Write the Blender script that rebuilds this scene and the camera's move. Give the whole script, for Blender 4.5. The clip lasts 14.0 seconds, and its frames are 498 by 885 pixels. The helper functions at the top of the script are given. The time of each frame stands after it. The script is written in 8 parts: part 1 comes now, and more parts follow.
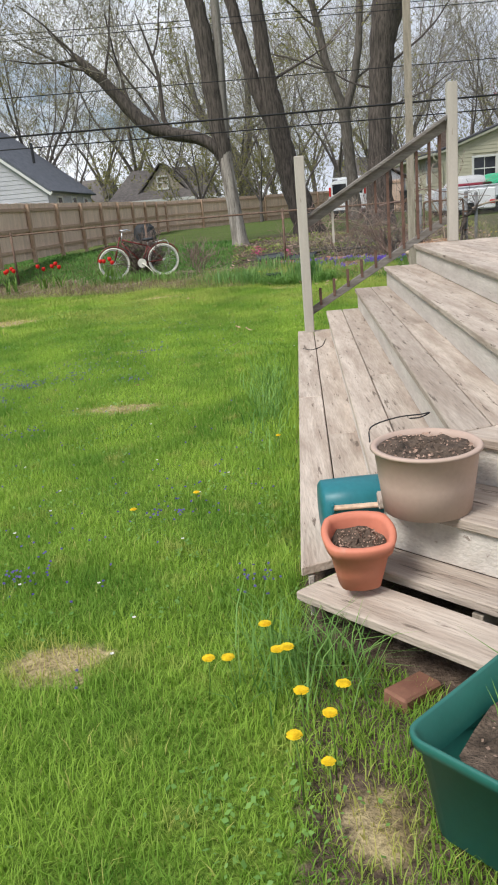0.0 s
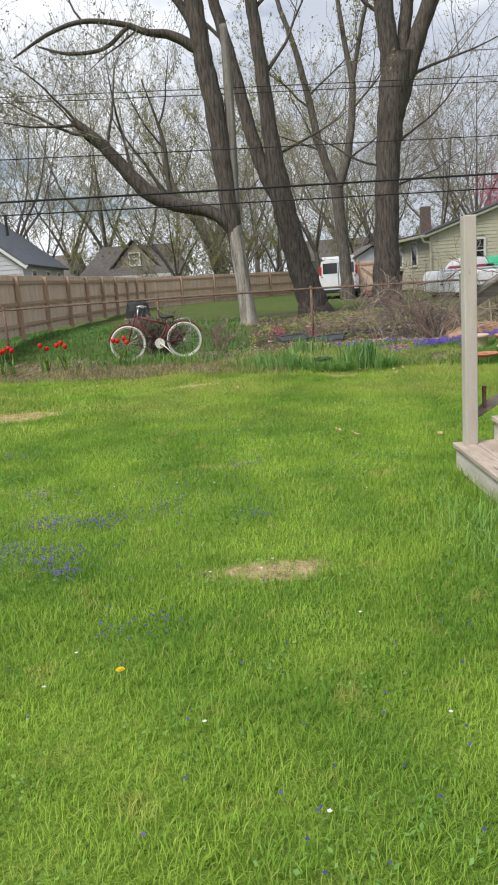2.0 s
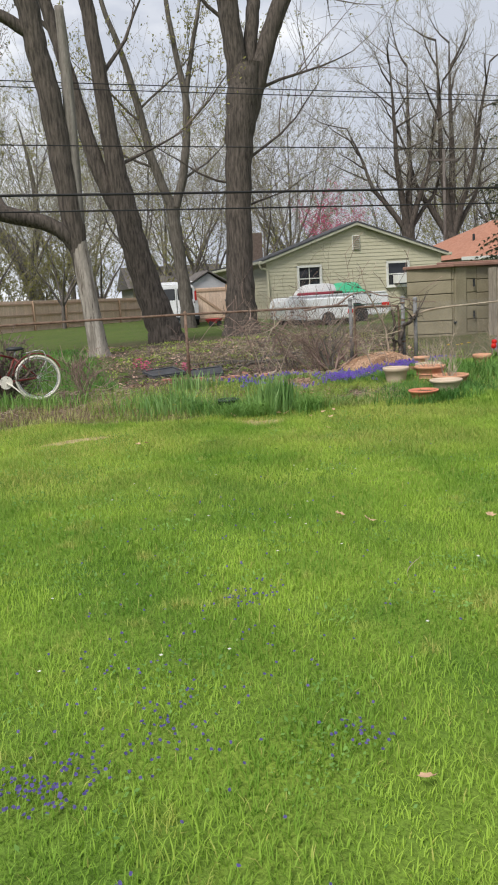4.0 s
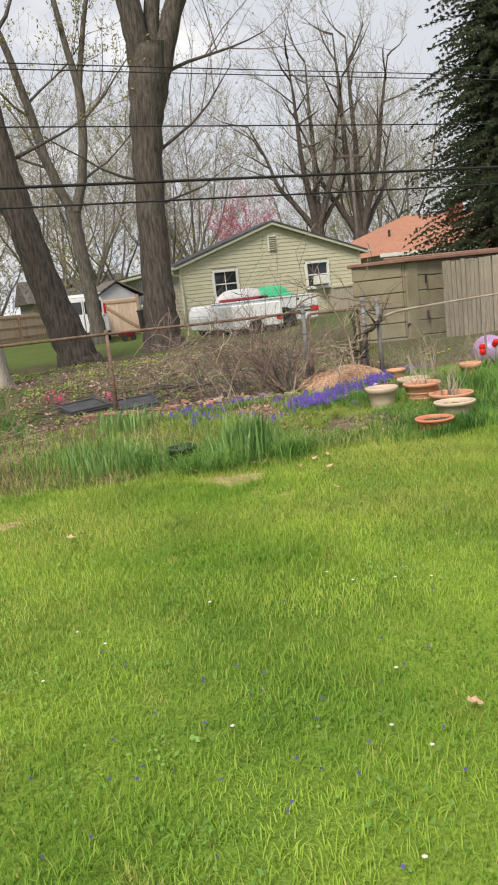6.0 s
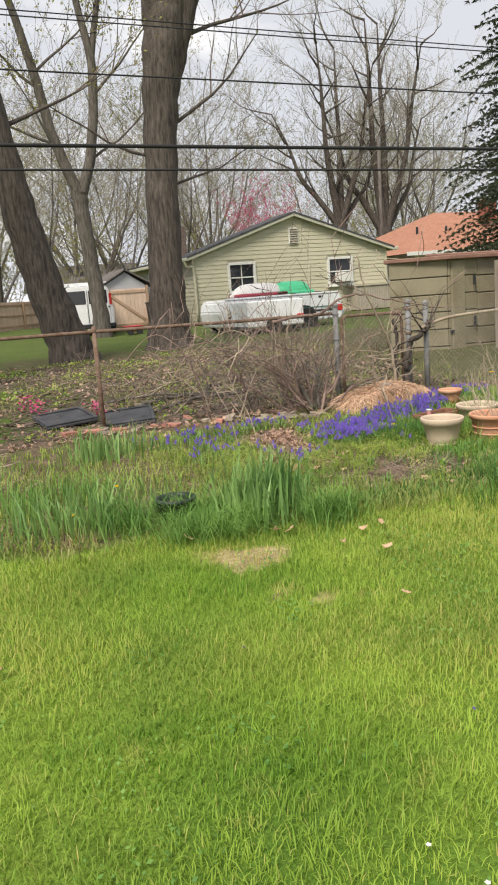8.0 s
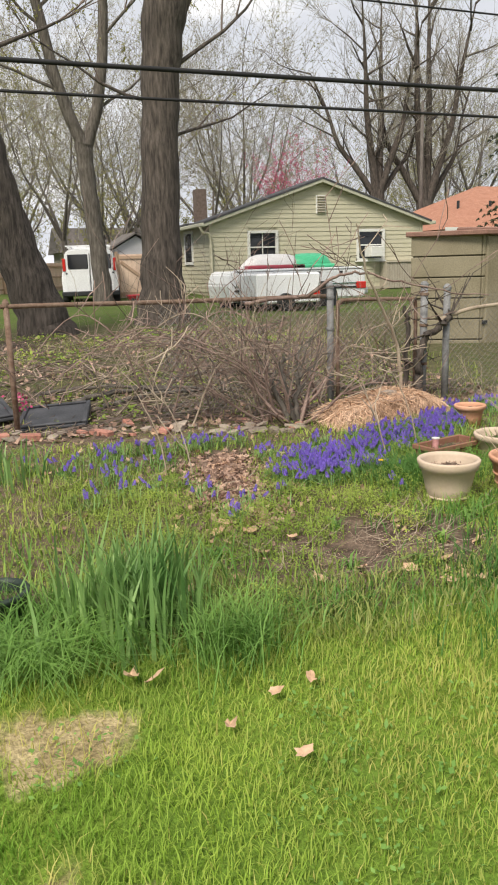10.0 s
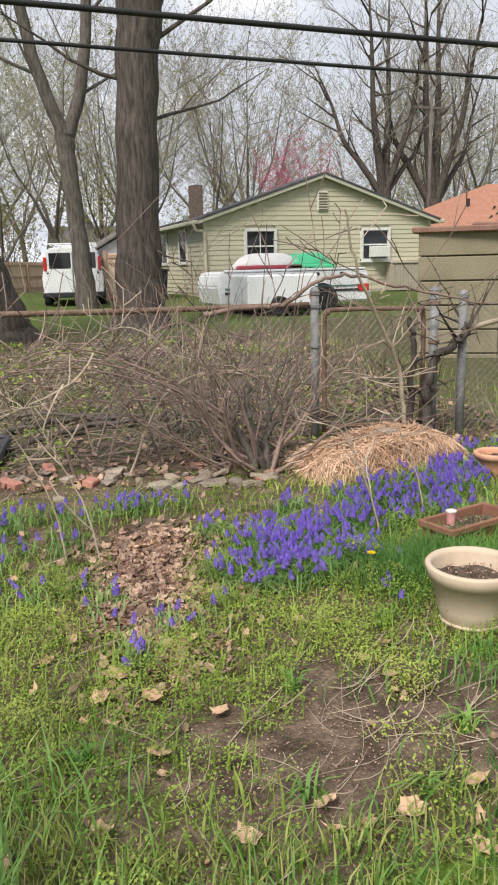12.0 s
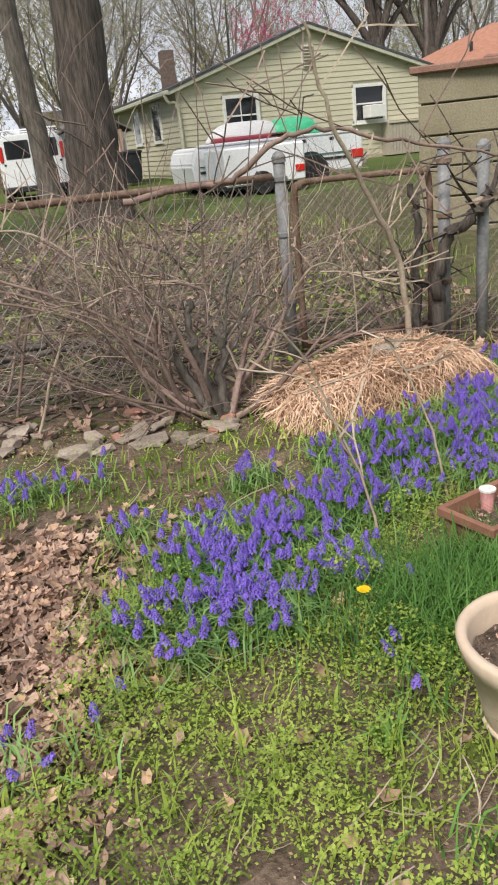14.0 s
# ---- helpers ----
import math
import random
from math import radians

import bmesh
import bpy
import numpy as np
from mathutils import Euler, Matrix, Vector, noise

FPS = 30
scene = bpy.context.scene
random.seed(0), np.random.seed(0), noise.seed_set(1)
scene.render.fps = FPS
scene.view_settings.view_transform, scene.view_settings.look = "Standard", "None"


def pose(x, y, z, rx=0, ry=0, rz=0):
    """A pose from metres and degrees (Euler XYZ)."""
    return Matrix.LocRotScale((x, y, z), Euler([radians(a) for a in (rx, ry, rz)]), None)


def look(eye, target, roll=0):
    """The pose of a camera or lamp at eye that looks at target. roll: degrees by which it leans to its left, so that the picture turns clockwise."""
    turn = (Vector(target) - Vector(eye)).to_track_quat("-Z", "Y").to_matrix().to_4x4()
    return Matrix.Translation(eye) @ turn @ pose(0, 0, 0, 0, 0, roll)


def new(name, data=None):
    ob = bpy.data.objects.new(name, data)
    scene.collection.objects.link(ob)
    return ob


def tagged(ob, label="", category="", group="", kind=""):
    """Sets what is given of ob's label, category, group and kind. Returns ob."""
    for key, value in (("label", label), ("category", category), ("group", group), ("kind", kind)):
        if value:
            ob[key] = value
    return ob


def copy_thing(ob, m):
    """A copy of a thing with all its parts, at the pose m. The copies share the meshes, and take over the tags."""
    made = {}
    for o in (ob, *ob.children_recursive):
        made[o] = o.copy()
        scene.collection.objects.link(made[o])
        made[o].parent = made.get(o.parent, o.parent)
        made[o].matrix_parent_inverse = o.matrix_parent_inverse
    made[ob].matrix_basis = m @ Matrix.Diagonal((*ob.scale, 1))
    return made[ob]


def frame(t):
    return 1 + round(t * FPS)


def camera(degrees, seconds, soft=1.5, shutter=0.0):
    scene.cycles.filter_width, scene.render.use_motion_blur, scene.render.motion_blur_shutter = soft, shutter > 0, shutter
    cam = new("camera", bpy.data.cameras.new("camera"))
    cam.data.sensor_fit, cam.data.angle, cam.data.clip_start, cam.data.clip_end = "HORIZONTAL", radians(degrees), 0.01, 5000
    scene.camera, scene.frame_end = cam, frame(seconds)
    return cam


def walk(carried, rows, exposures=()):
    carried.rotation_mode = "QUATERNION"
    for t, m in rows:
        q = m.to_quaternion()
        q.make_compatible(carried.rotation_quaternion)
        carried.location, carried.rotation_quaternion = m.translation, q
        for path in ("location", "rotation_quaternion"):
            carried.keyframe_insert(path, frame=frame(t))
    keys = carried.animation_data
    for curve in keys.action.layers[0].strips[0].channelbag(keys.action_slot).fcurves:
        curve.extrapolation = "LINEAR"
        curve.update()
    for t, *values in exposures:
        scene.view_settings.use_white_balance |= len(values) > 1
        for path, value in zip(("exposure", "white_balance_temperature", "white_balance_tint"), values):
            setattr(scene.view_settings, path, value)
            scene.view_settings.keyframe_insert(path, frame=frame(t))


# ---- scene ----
cam = camera(35.7, 14.0, soft=2.0, shutter=0.0)
PATH = [
    (0, (0.149, 0.089, 1.485), (0.072, 2.002, 0.907), -5.2),
    (0.3, (-0.048, 0.418, 1.516), (-0.194, 2.327, 0.939), -4.8),
    (0.5, (-0.166, 0.598, 1.544), (-0.296, 2.518, 0.998), -4.0),
    (1, (-0.512, 1.157, 1.504), (-0.554, 3.091, 0.995), -4.3),
    (1.5, (-0.912, 1.697, 1.536), (-0.908, 3.637, 1.05), -4.2),
    (2, (-1.306, 2.201, 1.543), (-1.242, 4.159, 1.141), -4.0),
    (2.5, (-1.611, 2.82, 1.55), (-1.552, 4.791, 1.213), -4.1),
    (3, (-1.948, 3.472, 1.54), (-1.856, 5.442, 1.213), -3.2),
    (3.5, (-2.035, 4.147, 1.543), (-1.776, 6.1, 1.197), -4.4),
    (4, (-2.09, 4.826, 1.532), (-1.546, 6.717, 1.17), -3.6),
    (4.2, (-2.074, 5.044, 1.522), (-1.469, 6.915, 1.158), -4.1),
    (6.3, (-1.746, 7.542, 1.644), (-0.965, 9.347, 1.277), -6.0),
    (6.5, (-1.681, 7.718, 1.651), (-0.88, 9.513, 1.281), -5.6),
    (7, (-1.488, 8.208, 1.632), (-0.672, 9.993, 1.246), -5.5),
    (7.5, (-1.35, 8.685, 1.637), (-0.574, 10.49, 1.263), -4.9),
    (9.8, (0.231, 10.62, 1.632), (0.891, 12.456, 1.193), -2.3),
    (10, (0.302, 10.777, 1.624), (0.956, 12.614, 1.181), -1.7),
    (10.5, (0.525, 11.134, 1.635), (1.145, 12.984, 1.198), -1.9),
    (11, (0.808, 11.463, 1.654), (1.384, 13.328, 1.219), -3.4),
    (11.5, (0.964, 11.832, 1.649), (1.605, 13.676, 1.214), -0.4),
    (12, (1.168, 12.186, 1.615), (1.808, 14.028, 1.173), -1.4),
    (12.5, (1.442, 12.541, 1.571), (2.041, 14.38, 1.064), -4.0),
    (13, (1.565, 12.916, 1.578), (2.208, 14.716, 0.989), -2.8),
    (13.5, (1.761, 13.213, 1.524), (2.402, 14.989, 0.865), -4.3),
    (14, (1.912, 13.413, 1.519), (2.483, 15.189, 0.799), -6.1),
]
walk(cam, [(t, look(eye, target, roll)) for t, eye, target, roll in PATH], exposures=[(0, 0.04, 6150, 10), (0.6, 0.04, 6150, 10), (1.2, 0.04, 6200, 10), (4.2, 0.02, 6400, 10), (6.3, 0.2, 6800, 10), (9.8, 0.24, 6800, 10), (11, 0.25, 6600, 10), (14, 0.23, 6500, 11)])

# ---------------------------------------------------------------- light
world = bpy.data.worlds.new("sky")
scene.world = world
world.use_nodes = True
SUN_ELEV, SUN_TURN = 50.0, 228.0


def build_sky():
    nt = world.node_tree
    nt.nodes.clear()
    n, l = nt.nodes.new, nt.links.new
    out, bg = n("ShaderNodeOutputWorld"), n("ShaderNodeBackground")
    sky = n("ShaderNodeTexSky")
    sky.sky_type, sky.sun_disc = "NISHITA", False
    sky.sun_elevation, sky.sun_rotation = radians(SUN_ELEV), radians(SUN_TURN)
    tc, mp = n("ShaderNodeTexCoord"), n("ShaderNodeMapping")
    mp.inputs["Scale"].default_value = (1.0, 1.0, 2.6)
    cl = n("ShaderNodeTexNoise")
    cl.inputs["Scale"].default_value, cl.inputs["Detail"].default_value, cl.inputs["Roughness"].default_value = 3.2, 6, 0.58
    ramp = n("ShaderNodeValToRGB")
    ramp.color_ramp.elements[0].position, ramp.color_ramp.elements[1].position = 0.28, 0.42
    tone = n("ShaderNodeValToRGB")
    tone.color_ramp.elements[0].position, tone.color_ramp.elements[1].position = 0.35, 0.68
    tone.color_ramp.elements[0].color = (7.3, 7.7, 8.6, 1)
    tone.color_ramp.elements[1].color = (12.6, 12.6, 12.7, 1)
    fine = n("ShaderNodeTexNoise")
    fine.inputs["Scale"].default_value, fine.inputs["Detail"].default_value = 6.0, 6
    mix = n("ShaderNodeMixRGB")
    # the cloud is thinner and brighter towards -x, heavier towards +x
    sep, thin, heavy = n("ShaderNodeSeparateXYZ"), n("ShaderNodeMath"), n("ShaderNodeMath")
    thin.operation = heavy.operation = "MULTIPLY_ADD"
    thin.inputs[1].default_value, heavy.inputs[1].default_value = 0.42, -0.5
    l(tc.outputs["Generated"], sep.inputs[0])
    l(sep.outputs["X"], thin.inputs[0])
    l(sep.outputs["X"], heavy.inputs[0])
    l(tc.outputs["Generated"], mp.inputs["Vector"])
    l(mp.outputs["Vector"], cl.inputs["Vector"])
    l(mp.outputs["Vector"], fine.inputs["Vector"])
    l(cl.outputs["Fac"], thin.inputs[2])
    l(fine.outputs["Fac"], heavy.inputs[2])
    l(thin.outputs[0], ramp.inputs["Fac"])
    l(heavy.outputs[0], tone.inputs["Fac"])
    l(ramp.outputs["Color"], mix.inputs["Fac"])
    l(sky.outputs["Color"], mix.inputs["Color1"])
    l(tone.outputs["Color"], mix.inputs["Color2"])
    l(mix.outputs["Color"], bg.inputs["Color"])
    bg.inputs["Strength"].default_value = 0.085
    l(bg.outputs["Background"], out.inputs["Surface"])


build_sky()
sun_data = bpy.data.lights.new("sun", "SUN")
sun_data.energy, sun_data.angle, sun_data.color = 3.9, radians(20), (1.0, 0.95, 0.87)
sun = new("sun", sun_data)
sun_way = Vector((math.sin(radians(SUN_TURN)) * math.cos(radians(SUN_ELEV)), math.cos(radians(SUN_TURN)) * math.cos(radians(SUN_ELEV)), math.sin(radians(SUN_ELEV))))
sun.matrix_world = look(tuple(sun_way * 60), (0, 0, 0))

# ---------------------------------------------------------------- materials


def mat(name, c1, c2, scale=8.0, rough=0.85, bump=0.25, metal=0.0, stretch=(1, 1, 1), c3=None, spots=0.62, rand=0.0, fine=60.0, spec=0.3, thin=0.0, turn=0.0, grain=0.2, island=0.0):
    """Two colours mixed by a coarse noise, a third in spots, fine grain in the relief; rand varies the value from object to object."""
    m = bpy.data.materials.new(name)
    m.use_nodes = True
    nt = m.node_tree
    n, l = nt.nodes.new, nt.links.new
    b = nt.nodes["Principled BSDF"]
    tc, mp, oi = n("ShaderNodeTexCoord"), n("ShaderNodeMapping"), n("ShaderNodeObjectInfo")
    mp.inputs["Scale"].default_value = stretch
    mp.vector_type = "TEXTURE" if turn else "POINT"
    if turn:
        mp.inputs["Scale"].default_value = tuple(1 / v for v in stretch)
        mp.inputs["Rotation"].default_value = (0, 0, radians(turn))
    add = n("ShaderNodeVectorMath")
    scl = n("ShaderNodeMath")
    scl.operation, scl.inputs[1].default_value = "MULTIPLY", 37.0
    l(oi.outputs["Random"], scl.inputs[0])
    l(tc.outputs["Object"], mp.inputs["Vector"])
    l(mp.outputs["Vector"], add.inputs[0])
    l(scl.outputs[0], add.inputs[1])
    n1, n2 = n("ShaderNodeTexNoise"), n("ShaderNodeTexNoise")
    n1.inputs["Scale"].default_value, n1.inputs["Detail"].default_value = scale, 6
    n2.inputs["Scale"].default_value, n2.inputs["Detail"].default_value = fine, 4
    l(add.outputs[0], n1.inputs["Vector"])
    l(add.outputs[0], n2.inputs["Vector"])
    r = n("ShaderNodeMapRange")
    r.inputs["From Min"].default_value, r.inputs["From Max"].default_value = 0.3, 0.7
    l(n1.outputs["Fac"], r.inputs["Value"])
    mx = n("ShaderNodeMixRGB")
    mx.inputs["Color1"].default_value, mx.inputs["Color2"].default_value = (*c1, 1), (*c2, 1)
    l(r.outputs[0], mx.inputs["Fac"])
    col = mx.outputs[0]
    g = n("ShaderNodeMapRange")
    g.inputs["From Min"].default_value, g.inputs["From Max"].default_value = 0.3, 0.7
    g.inputs["To Min"].default_value, g.inputs["To Max"].default_value = 1 - grain, 1 + grain
    l(n2.outputs["Fac"], g.inputs["Value"])
    hs = n("ShaderNodeHueSaturation")
    l(g.outputs[0], hs.inputs["Value"])
    if c3:
        n3, r3, m3 = n("ShaderNodeTexNoise"), n("ShaderNodeMapRange"), n("ShaderNodeMixRGB")
        n3.inputs["Scale"].default_value, n3.inputs["Detail"].default_value = scale * 2.3, 7
        n3.inputs["Roughness"].default_value = 0.65
        l(add.outputs[0], n3.inputs["Vector"])
        r3.inputs["From Min"].default_value, r3.inputs["From Max"].default_value = spots, spots + 0.06
        l(n3.outputs["Fac"], r3.inputs["Value"])
        l(r3.outputs[0], m3.inputs["Fac"])
        l(col, m3.inputs["Color1"])
        m3.inputs["Color2"].default_value = (*c3, 1)
        col = m3.outputs[0]
    l(col, hs.inputs["Color"])
    col = hs.outputs[0]
    if rand:
        h2, rr = n("ShaderNodeHueSaturation"), n("ShaderNodeMapRange")
        rr.inputs["To Min"].default_value, rr.inputs["To Max"].default_value = 1 - rand, 1 + rand
        l(oi.outputs["Random"], rr.inputs["Value"])
        l(rr.outputs[0], h2.inputs["Value"])
        l(col, h2.inputs["Color"])
        col = h2.outputs[0]
    if island:
        ge, h3, r3_ = n("ShaderNodeNewGeometry"), n("ShaderNodeHueSaturation"), n("ShaderNodeMapRange")
        r3_.inputs["To Min"].default_value, r3_.inputs["To Max"].default_value = 1 - island, 1 + island
        l(ge.outputs["Random Per Island"], r3_.inputs["Value"])
        l(r3_.outputs[0], h3.inputs["Value"])
        l(col, h3.inputs["Color"])
        col = h3.outputs[0]
    l(col, b.inputs["Base Color"])
    b.inputs["Roughness"].default_value, b.inputs["Metallic"].default_value = rough, metal
    b.inputs["Specular IOR Level"].default_value = spec
    if bump:
        bp = n("ShaderNodeBump")
        bp.inputs["Strength"].default_value, bp.inputs["Distance"].default_value = bump, 0.02
        l(n2.outputs["Fac"], bp.inputs["Height"])
        l(bp.outputs[0], b.inputs["Normal"])
    if thin:
        tr, ms, o = n("ShaderNodeBsdfTranslucent"), n("ShaderNodeMixShader"), nt.nodes["Material Output"]
        l(col, tr.inputs["Color"])
        ms.inputs[0].default_value = thin
        l(b.outputs[0], ms.inputs[1])
        l(tr.outputs[0], ms.inputs[2])
        l(ms.outputs[0], o.inputs["Surface"])
    return m


def blade_mat(name, dark, light, dry, dry_at=0.6, scale=0.9, thin=0.35, rough=0.55):
    """Leaf blades: colour drifts over the ground, varies from blade to blade and pales towards the tip."""
    m = bpy.data.materials.new(name)
    m.use_nodes = True
    nt = m.node_tree
    n, l = nt.nodes.new, nt.links.new
    b, o = nt.nodes["Principled BSDF"], nt.nodes["Material Output"]
    tc, n1, n2 = n("ShaderNodeTexCoord"), n("ShaderNodeTexNoise"), n("ShaderNodeTexNoise")
    n1.inputs["Scale"].default_value, n1.inputs["Detail"].default_value = scale, 4
    n2.inputs["Scale"].default_value, n2.inputs["Detail"].default_value = scale * 2.7, 3
    l(tc.outputs["Object"], n1.inputs["Vector"])
    l(tc.outputs["Object"], n2.inputs["Vector"])
    at = n("ShaderNodeAttribute")
    at.attribute_name = "tone"
    sep = n("ShaderNodeSeparateColor")
    l(at.outputs["Color"], sep.inputs[0])
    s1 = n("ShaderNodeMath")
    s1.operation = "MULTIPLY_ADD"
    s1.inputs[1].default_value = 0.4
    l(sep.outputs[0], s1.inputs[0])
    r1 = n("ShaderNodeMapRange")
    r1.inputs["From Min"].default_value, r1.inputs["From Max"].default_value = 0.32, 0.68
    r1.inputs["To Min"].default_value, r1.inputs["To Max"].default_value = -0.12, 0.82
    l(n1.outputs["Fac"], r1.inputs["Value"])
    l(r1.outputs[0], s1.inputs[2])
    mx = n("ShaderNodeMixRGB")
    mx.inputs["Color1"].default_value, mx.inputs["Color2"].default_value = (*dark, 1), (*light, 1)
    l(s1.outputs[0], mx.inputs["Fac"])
    r2 = n("ShaderNodeMapRange")
    r2.inputs["From Min"].default_value, r2.inputs["From Max"].default_value = dry_at, dry_at + 0.15
    r2.inputs["To Max"].default_value = 0.75
    l(n2.outputs["Fac"], r2.inputs["Value"])
    mxx = n("ShaderNodeMath")
    mxx.operation = "MAXIMUM"
    l(r2.outputs[0], mxx.inputs[0])
    l(sep.outputs[2], mxx.inputs[1])
    m2 = n("ShaderNodeMixRGB")
    m2.inputs["Color2"].default_value = (*dry, 1)
    l(mxx.outputs[0], m2.inputs["Fac"])
    l(mx.outputs[0], m2.inputs["Color1"])
    l(m2.outputs[0], b.inputs["Base Color"])
    b.inputs["Roughness"].default_value, b.inputs["Specular IOR Level"].default_value = rough, 0.25
    tr, ms = n("ShaderNodeBsdfTranslucent"), n("ShaderNodeMixShader")
    l(m2.outputs[0], tr.inputs["Color"])
    ms.inputs[0].default_value = thin
    l(b.outputs[0], ms.inputs[1])
    l(tr.outputs[0], ms.inputs[2])
    l(ms.outputs[0], o.inputs["Surface"])
    return m


def ground_mat():
    m = bpy.data.materials.new("ground_cover")
    m.use_nodes = True
    nt = m.node_tree
    n, l = nt.nodes.new, nt.links.new
    b = nt.nodes["Principled BSDF"]
    tc = n("ShaderNodeTexCoord")

    def noise_node(scale, detail=6, rough=0.6):
        t = n("ShaderNodeTexNoise")
        t.inputs["Scale"].default_value, t.inputs["Detail"].default_value, t.inputs["Roughness"].default_value = scale, detail, rough
        l(tc.outputs["Object"], t.inputs["Vector"])
        return t

    def two(c1, c2, t, lo=0.35, hi=0.65):
        r, mx = n("ShaderNodeMapRange"), n("ShaderNodeMixRGB")
        r.inputs["From Min"].default_value, r.inputs["From Max"].default_value = lo, hi
        l(t.outputs["Fac"], r.inputs["Value"])
        l(r.outputs[0], mx.inputs["Fac"])
        mx.inputs["Color1"].default_value, mx.inputs["Color2"].default_value = (*c1, 1), (*c2, 1)
        return mx.outputs[0]

    big, mid, small = noise_node(0.8), noise_node(9), noise_node(70)
    lawn = two((0.1, 0.185, 0.027), (0.21, 0.3, 0.045), big)
    soil = two((0.072, 0.052, 0.039), (0.205, 0.149, 0.11), mid)
    straw = two((0.29, 0.225, 0.115), (0.5, 0.405, 0.225), mid)
    at, sep = n("ShaderNodeAttribute"), n("ShaderNodeSeparateColor")
    at.attribute_name = "zone"
    l(at.outputs["Color"], sep.inputs[0])

    def over(a, c, fac):
        mx, ad, r = n("ShaderNodeMixRGB"), n("ShaderNodeMath"), n("ShaderNodeMapRange")
        ad.operation = "ADD"
        l(fac, ad.inputs[0])
        l(mid.outputs["Fac"], ad.inputs[1])
        r.inputs["From Min"].default_value, r.inputs["From Max"].default_value = 0.85, 1.1
        l(ad.outputs[0], r.inputs["Value"])
        l(r.outputs[0], mx.inputs["Fac"])
        l(a, mx.inputs["Color1"])
        l(c, mx.inputs["Color2"])
        return mx.outputs[0]

    c = over(over(lawn, soil, sep.outputs[0]), straw, sep.outputs[1])
    # tree shade on the far lawn, painted as a dark green mix
    shaded_turf, tx = two((0.03, 0.056, 0.015), (0.07, 0.11, 0.028), mid), n("ShaderNodeMixRGB")
    l(sep.outputs[2], tx.inputs["Fac"])
    l(c, tx.inputs["Color1"])
    l(shaded_turf, tx.inputs["Color2"])
    c = tx.outputs[0]
    hs, g = n("ShaderNodeHueSaturation"), n("ShaderNodeMapRange")
    g.inputs["From Min"].default_value, g.inputs["From Max"].default_value = 0.3, 0.7
    g.inputs["To Min"].default_value, g.inputs["To Max"].default_value = 0.6, 1.35
    l(small.outputs["Fac"], g.inputs["Value"])
    l(g.outputs[0], hs.inputs["Value"])
    l(c, hs.inputs["Color"])
    l(hs.outputs[0], b.inputs["Base Color"])
    b.inputs["Roughness"].default_value, b.inputs["Specular IOR Level"].default_value = 0.95, 0.1
    bp = n("ShaderNodeBump")
    bp.inputs["Strength"].default_value, bp.inputs["Distance"].default_value = 0.7, 0.03
    l(small.outputs["Fac"], bp.inputs["Height"])
    l(bp.outputs[0], b.inputs["Normal"])
    return m


def glass_mat(name, tint=(0.02, 0.022, 0.026)):
    m = bpy.data.materials.new(name)
    m.use_nodes = True
    b = m.node_tree.nodes["Principled BSDF"]
    b.inputs["Base Color"].default_value = (*tint, 1)
    b.inputs["Roughness"].default_value, b.inputs["Specular IOR Level"].default_value = 0.06, 0.6
    return m


